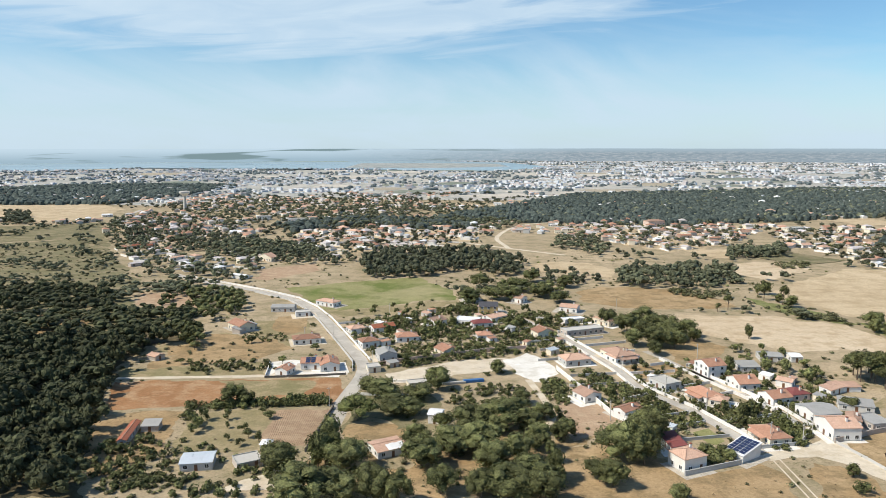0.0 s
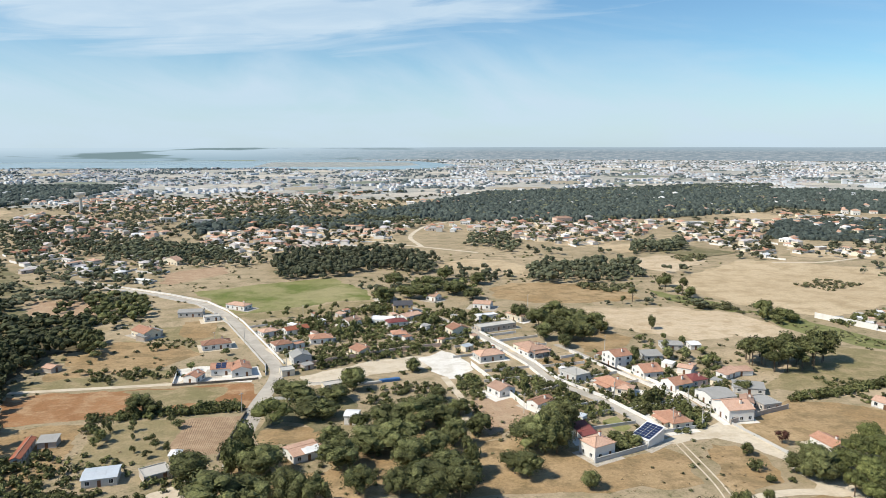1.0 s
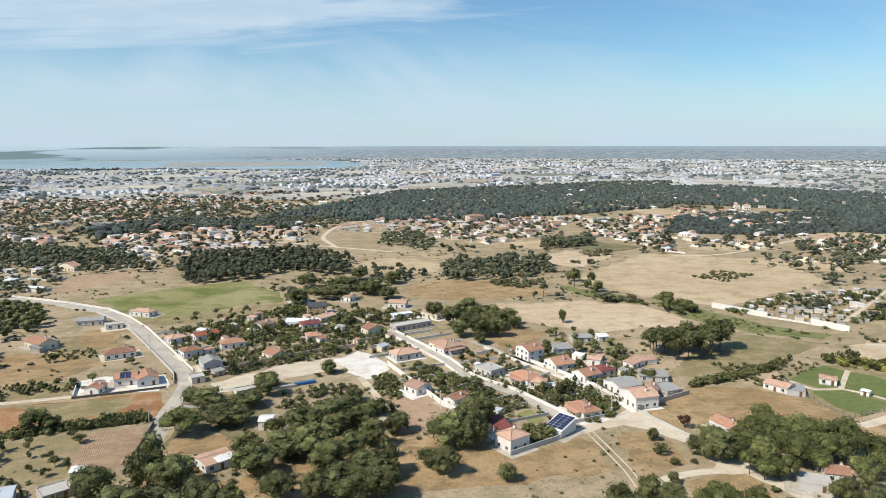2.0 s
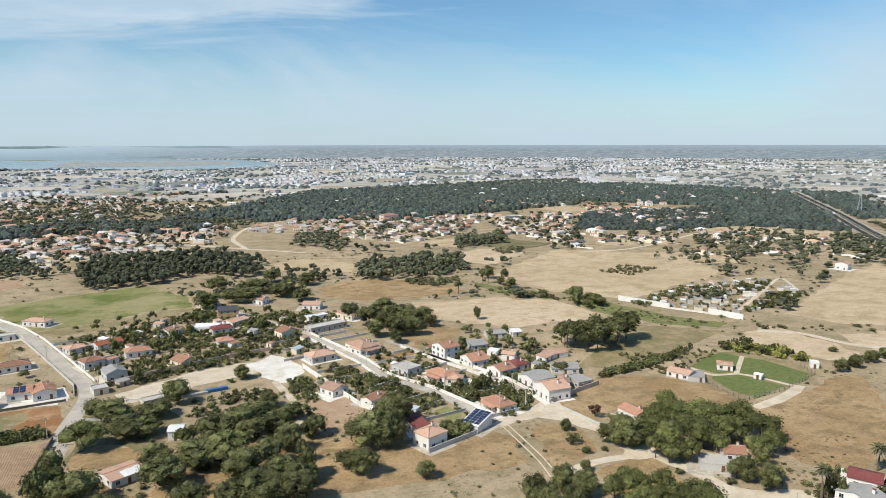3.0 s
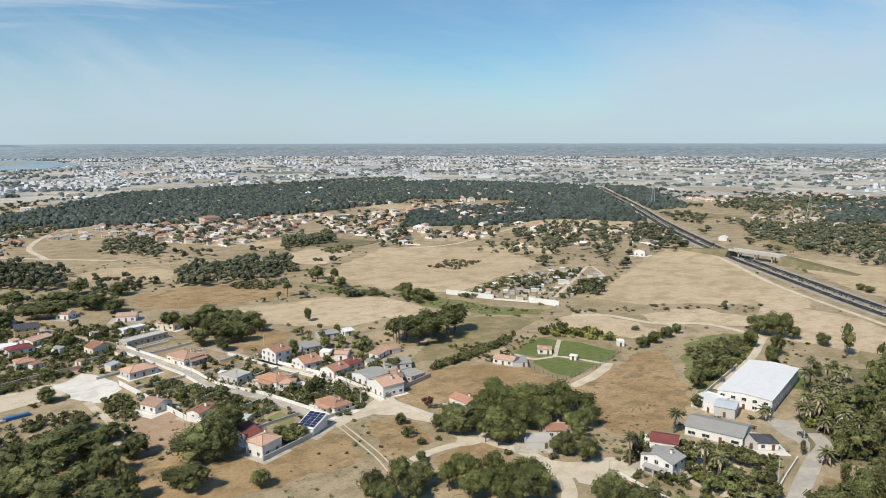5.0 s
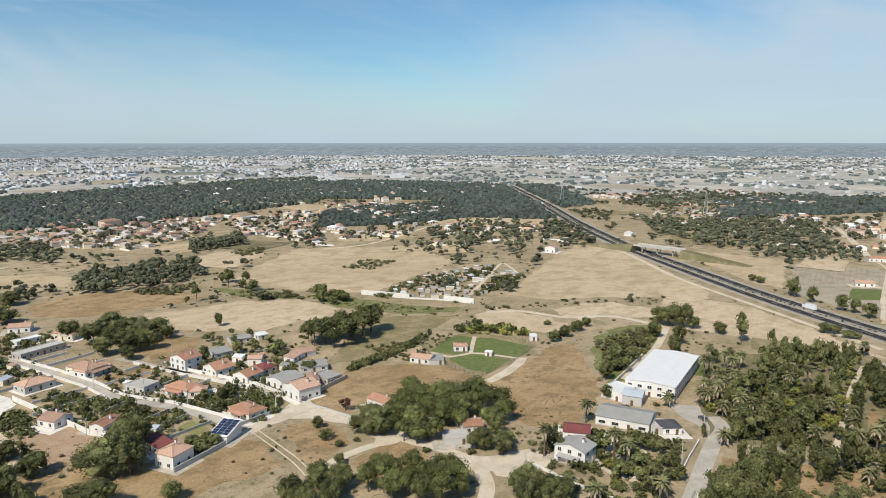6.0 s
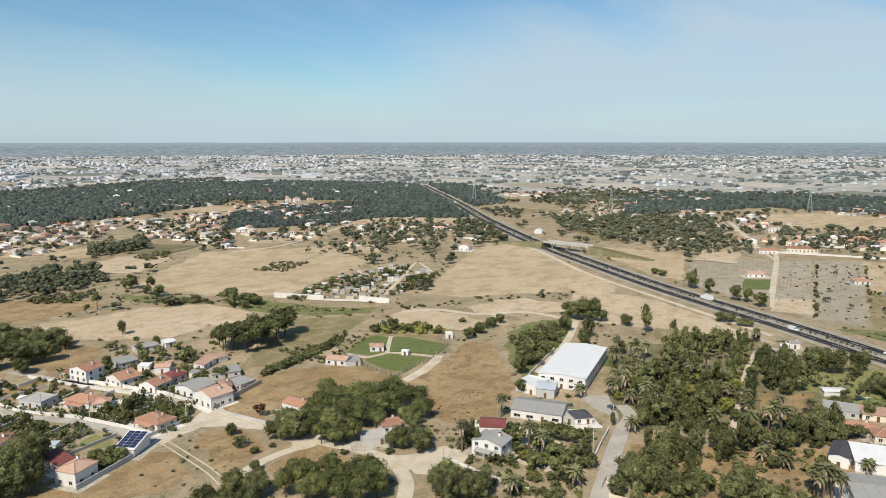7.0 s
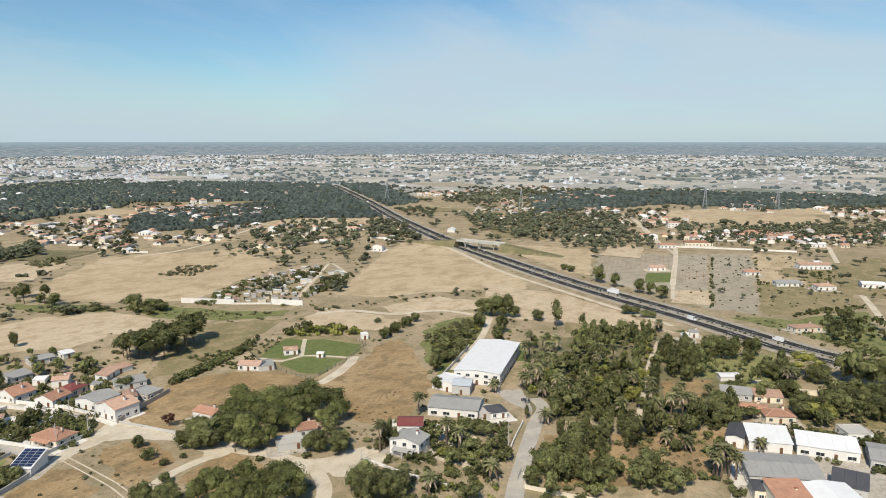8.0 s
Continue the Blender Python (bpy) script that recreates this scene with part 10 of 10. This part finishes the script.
# ---- lot details ----
for q in [(86.1, 216.8, 4.0, 3.0), (87.5, 213.2, 4.2, 3.2), (91.4, 215.8, 3.6, 2.8), (91.8, 211.6, 4.0, 3.0), (85.1, 209.7, 3.4, 2.6), (87.6, 209.2, 3.4, 2.6)]:
    tree(*q, "oak")
thicket([(95.5, 240.7), (97.7, 241.8), (99.4, 229.8), (97.3, 228.0)], 1.3, "dark", 1.7, 0.9, 409, 1.0)
thicket([(119.1, 244.0), (126.5, 249.1), (130.3, 235.6), (128.2, 230.0), (118.5, 223.4), (119.0, 233.7)], 2.2, "light", 3.0, 2.2, 410, 0.95)
thicket([(82.7, 244.7), (94.3, 253.1), (97.4, 246.1), (89.1, 238.5), (83.1, 236.7)], 2.6, "light", 2.6, 1.9, 411, 0.8)
thicket([(105.8, 250.9), (115.5, 258.1), (114.6, 244.9), (106.7, 236.1)], 2.4, "light", 2.8, 2.0, 412, 0.9)
thicket([(109.0, 222.5), (116.4, 223.8), (120.3, 223.9), (113.3, 219.0)], 2.0, "dark", 1.8, 1.5, 413, 0.8)
thicket([(182.9, 139.9), (176.6, 116.4), (164.2, 110.2), (159, 121.6), (164.4, 135)], 3.6, "dark", 3.2, 2.2, 353, 0.6)
thicket([(167.5, 121.3), (168, 104.4), (167.8, 88.4), (157.5, 86.4), (151.3, 113.6)], 4, "light", 2.2, 1.9, 354, 0.7)
thicket([(162.7, 109.2), (167.8, 88.4), (161, 81), (148.8, 99.7)], 4.4, "gold", 1.6, 1.5, 355, 0.6)
woods("woods", "leafy garden trees", [(194.6, 131), (207.1, 110), (201.6, 102.5), (171.8, 88.7), (163.4, 101.5), (170, 115.3)], 9.5, 4.6, 3.0, LEAF_LIGHT, 356, keep=0.7)
woods("woods", "yellow-green garden trees", [(194.6, 131), (207.1, 110), (201.6, 102.5), (171.8, 88.7), (163.4, 101.5), (170, 115.3)], 15, 4, 2.6, LEAF_GOLD, 357, keep=0.7)
woods("woods", "dark garden trees", [(194.8, 126.2), (208, 105.9), (178.7, 91.4), (169.6, 105.4)], 15, 6, 3.2, LEAF_DARK, 358, keep=0.7)
thicket([(87.6, 230.9), (96.3, 235.5), (101.9, 221.6), (93.4, 217.6)], 2.8, "dark", 2.4, 1.7, 359, 0.9)
thicket([(125.1, 273), (135.3, 249.6), (133.9, 232.6), (121.3, 232.6), (114.6, 249.9)], 2.8, "light", 3.0, 2.0, 360, 0.95)
thicket([(66, 307.8), (81.7, 269.3), (90.6, 251.8), (83.3, 244.6), (70.9, 265.9), (58.6, 297.5)], 3.4, "light", 2.4, 1.9, 361, 0.9)
thicket([(196, 176.2), (215.4, 158.2), (187.8, 134.6), (164.6, 134), (171.5, 150.1)], 2.6, "dry", 0.45, 0.7, 362, 0.5)
thicket([(187.1, 168.1), (201.3, 155.9), (181.2, 135), (164.6, 134), (165.7, 146.2)], 5, "olive", 0.8, 1.2, 363, 0.5)
thicket([(220.6, 214.2), (275.4, 206.8), (241.3, 165.3), (215.8, 152.9), (200, 181.4)], 4.6, "dry", 0.35, 0.7, 364, 0.35)
thicket([(106.8, 206.5), (120.1, 208.2), (124.9, 196.8), (121.2, 183.8), (105.7, 179)], 2.8, "dry", 0.35, 0.65, 365, 0.5)
thicket([(76.2, 201.5), (98.5, 209.8), (104, 207.6), (99.8, 179.2), (74.1, 181.4)], 3.6, "dry", 0.3, 0.6, 366, 0.4)
thicket([(45.5, 244.3), (66.3, 257.9), (66.5, 242), (56.6, 221.2), (40.8, 220.1)], 3.2, "dry", 0.5, 0.8, 367, 0.5)
thicket([(217.5, 69.8), (242.5, 38.3), (231.4, 32.7), (200.6, 44.6), (206.1, 63.9)], 3.4, "dry", 0.6, 0.9, 368, 0.6)
thicket([(-124.2, 250.6), (-97.5, 253.4), (-69.4, 223), (-84.3, 202.6), (-101.7, 195.4)], 4.2, "dry", 0.5, 0.8, 369, 0.5)
thicket([(97.2, 256.3), (107.7, 229.5), (123.3, 226.8), (114.6, 249.9), (106.7, 267.7)], 4.2, "dark", 3.0, 2.1, 370, 0.8)
thicket([(77.9, 317.6), (95.3, 279.8), (108.1, 252.3), (119, 248.3), (107.5, 283.7), (92.1, 322.4)], 4.4, "dark", 3.0, 2.1, 371, 0.8)

# ---- loose scrub ----
g = np.random.default_rng(23)
MINI = []
for i in range(5):
    v, f = crown(400 + i, 2, 22, 0.34, (0.8, 0.8, 0.5))
    MINI.append((v * np.array([1, 1, 0.6]) + np.array([0, 0, 0.4]), f, np.zeros(len(f), np.int32)))
for leaf, n, size, words in ((LEAF_OLIVE, 2600, 1.5, "low dusty shrubs dotted over dry ground"), (LEAF_DARK, 1300, 1.9, "low dark shrubs dotted over dry ground"), (LEAF_LIGHT, 900, 1.7, "small green bushes dotted over dry ground")):
    q = clumped(free_of(sector(n, 185, 640, -36, 92, g, 0.9), 1.5), 0.02, -0.12, n)
    s = g.uniform(0.35, 1.3, len(q)) * size
    joined("shrubs", words, "shrubs", MINI, np.stack([q[:, 0], q[:, 1], s, s * 0.9], 1), [leaf], n)

# ---- far country ----
g = np.random.default_rng(31)
LEFT, RIGHT = -38, 94


def not_in_sea(q):
    return q[~inside(q, FIELDS[0])] if len(q) else q


# the far plain: a broad sheet from 1300 m outwards, greyed to stand for haze
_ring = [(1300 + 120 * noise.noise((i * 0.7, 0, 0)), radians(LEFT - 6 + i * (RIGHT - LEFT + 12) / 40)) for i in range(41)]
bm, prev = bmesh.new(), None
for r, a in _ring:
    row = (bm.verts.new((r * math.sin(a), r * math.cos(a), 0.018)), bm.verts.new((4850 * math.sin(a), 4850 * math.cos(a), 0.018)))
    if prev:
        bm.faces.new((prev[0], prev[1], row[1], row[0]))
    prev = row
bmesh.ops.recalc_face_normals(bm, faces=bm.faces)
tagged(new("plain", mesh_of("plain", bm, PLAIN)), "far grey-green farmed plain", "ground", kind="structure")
# patchwork of far fields
for i in range(230):
    r = 650 + 3600 * g.random() ** 1.5
    a = math.radians(g.uniform(LEFT, RIGHT))
    c = Vector((math.sin(a) * r, math.cos(a) * r))
    if not len(not_in_sea(free_of(np.array([c[:]]), 25))):
        continue
    w, d, t = g.uniform(40, 110) * (0.6 + r / 1800), g.uniform(30, 80) * (0.6 + r / 1800), radians(g.choice([15, 20, 105, 60]) + g.uniform(-6, 6))
    e, n = Vector((math.cos(t), math.sin(t))), Vector((-math.sin(t), math.cos(t)))
    pts = [tuple(c + e * (sx * w / 2 * g.uniform(0.8, 1.1)) + n * (sy * d / 2 * g.uniform(0.8, 1.1))) for sx, sy in ((-1, -1), (1, -1), (1, 1), (-1, 1))]
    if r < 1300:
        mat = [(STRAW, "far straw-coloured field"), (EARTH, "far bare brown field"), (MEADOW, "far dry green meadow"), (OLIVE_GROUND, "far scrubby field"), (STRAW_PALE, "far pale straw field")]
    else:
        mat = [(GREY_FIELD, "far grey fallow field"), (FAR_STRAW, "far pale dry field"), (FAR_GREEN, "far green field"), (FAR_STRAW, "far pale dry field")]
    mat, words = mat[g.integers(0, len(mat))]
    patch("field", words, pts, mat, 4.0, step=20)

# trees of the plain, thinning out with distance, haze put into their leaf colours
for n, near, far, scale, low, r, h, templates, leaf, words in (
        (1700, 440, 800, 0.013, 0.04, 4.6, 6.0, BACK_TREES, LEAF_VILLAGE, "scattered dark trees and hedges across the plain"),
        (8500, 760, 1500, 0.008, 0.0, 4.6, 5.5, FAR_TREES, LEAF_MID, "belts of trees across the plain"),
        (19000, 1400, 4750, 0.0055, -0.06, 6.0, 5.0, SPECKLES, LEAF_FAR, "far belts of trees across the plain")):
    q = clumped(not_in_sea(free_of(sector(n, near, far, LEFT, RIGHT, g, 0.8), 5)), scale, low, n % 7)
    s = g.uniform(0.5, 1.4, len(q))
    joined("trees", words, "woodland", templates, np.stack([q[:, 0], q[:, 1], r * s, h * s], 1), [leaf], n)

# houses of the plain, gathered in villages and, further off, in one wide pale town
far_houses = [house_template(11, 9, 3.5, 0.4, False, False), house_template(14, 10, 4, 0.3, True, False), house_template(24, 12, 5, 0.12, False, False), house_template(13, 10, 6.5, 0.2, True, False), house_template(16, 11, 9, 0.1, True, False)]
blocks = [house_template(22, 13, 15, 0.05, True, False), house_template(16, 14, 20, 0.05, True, False), house_template(34, 12, 12, 0.05, True, False)]
halls = [house_template(70, 28, 8, 0.06, False, False), house_template(48, 24, 7, 0.08, False, False)]


def town_share(q):
    """How built-up the plain is: dense towards the town, sparse beyond the motorway."""
    a, r = np.degrees(np.arctan2(q[:, 0], q[:, 1])), np.hypot(q[:, 0], q[:, 1])
    return np.where(a < 40, np.where((a > 8) & (r > 1900) & (r < 3600), 1.0, 0.55), np.where(r > 2500, 0.28, 0.13))


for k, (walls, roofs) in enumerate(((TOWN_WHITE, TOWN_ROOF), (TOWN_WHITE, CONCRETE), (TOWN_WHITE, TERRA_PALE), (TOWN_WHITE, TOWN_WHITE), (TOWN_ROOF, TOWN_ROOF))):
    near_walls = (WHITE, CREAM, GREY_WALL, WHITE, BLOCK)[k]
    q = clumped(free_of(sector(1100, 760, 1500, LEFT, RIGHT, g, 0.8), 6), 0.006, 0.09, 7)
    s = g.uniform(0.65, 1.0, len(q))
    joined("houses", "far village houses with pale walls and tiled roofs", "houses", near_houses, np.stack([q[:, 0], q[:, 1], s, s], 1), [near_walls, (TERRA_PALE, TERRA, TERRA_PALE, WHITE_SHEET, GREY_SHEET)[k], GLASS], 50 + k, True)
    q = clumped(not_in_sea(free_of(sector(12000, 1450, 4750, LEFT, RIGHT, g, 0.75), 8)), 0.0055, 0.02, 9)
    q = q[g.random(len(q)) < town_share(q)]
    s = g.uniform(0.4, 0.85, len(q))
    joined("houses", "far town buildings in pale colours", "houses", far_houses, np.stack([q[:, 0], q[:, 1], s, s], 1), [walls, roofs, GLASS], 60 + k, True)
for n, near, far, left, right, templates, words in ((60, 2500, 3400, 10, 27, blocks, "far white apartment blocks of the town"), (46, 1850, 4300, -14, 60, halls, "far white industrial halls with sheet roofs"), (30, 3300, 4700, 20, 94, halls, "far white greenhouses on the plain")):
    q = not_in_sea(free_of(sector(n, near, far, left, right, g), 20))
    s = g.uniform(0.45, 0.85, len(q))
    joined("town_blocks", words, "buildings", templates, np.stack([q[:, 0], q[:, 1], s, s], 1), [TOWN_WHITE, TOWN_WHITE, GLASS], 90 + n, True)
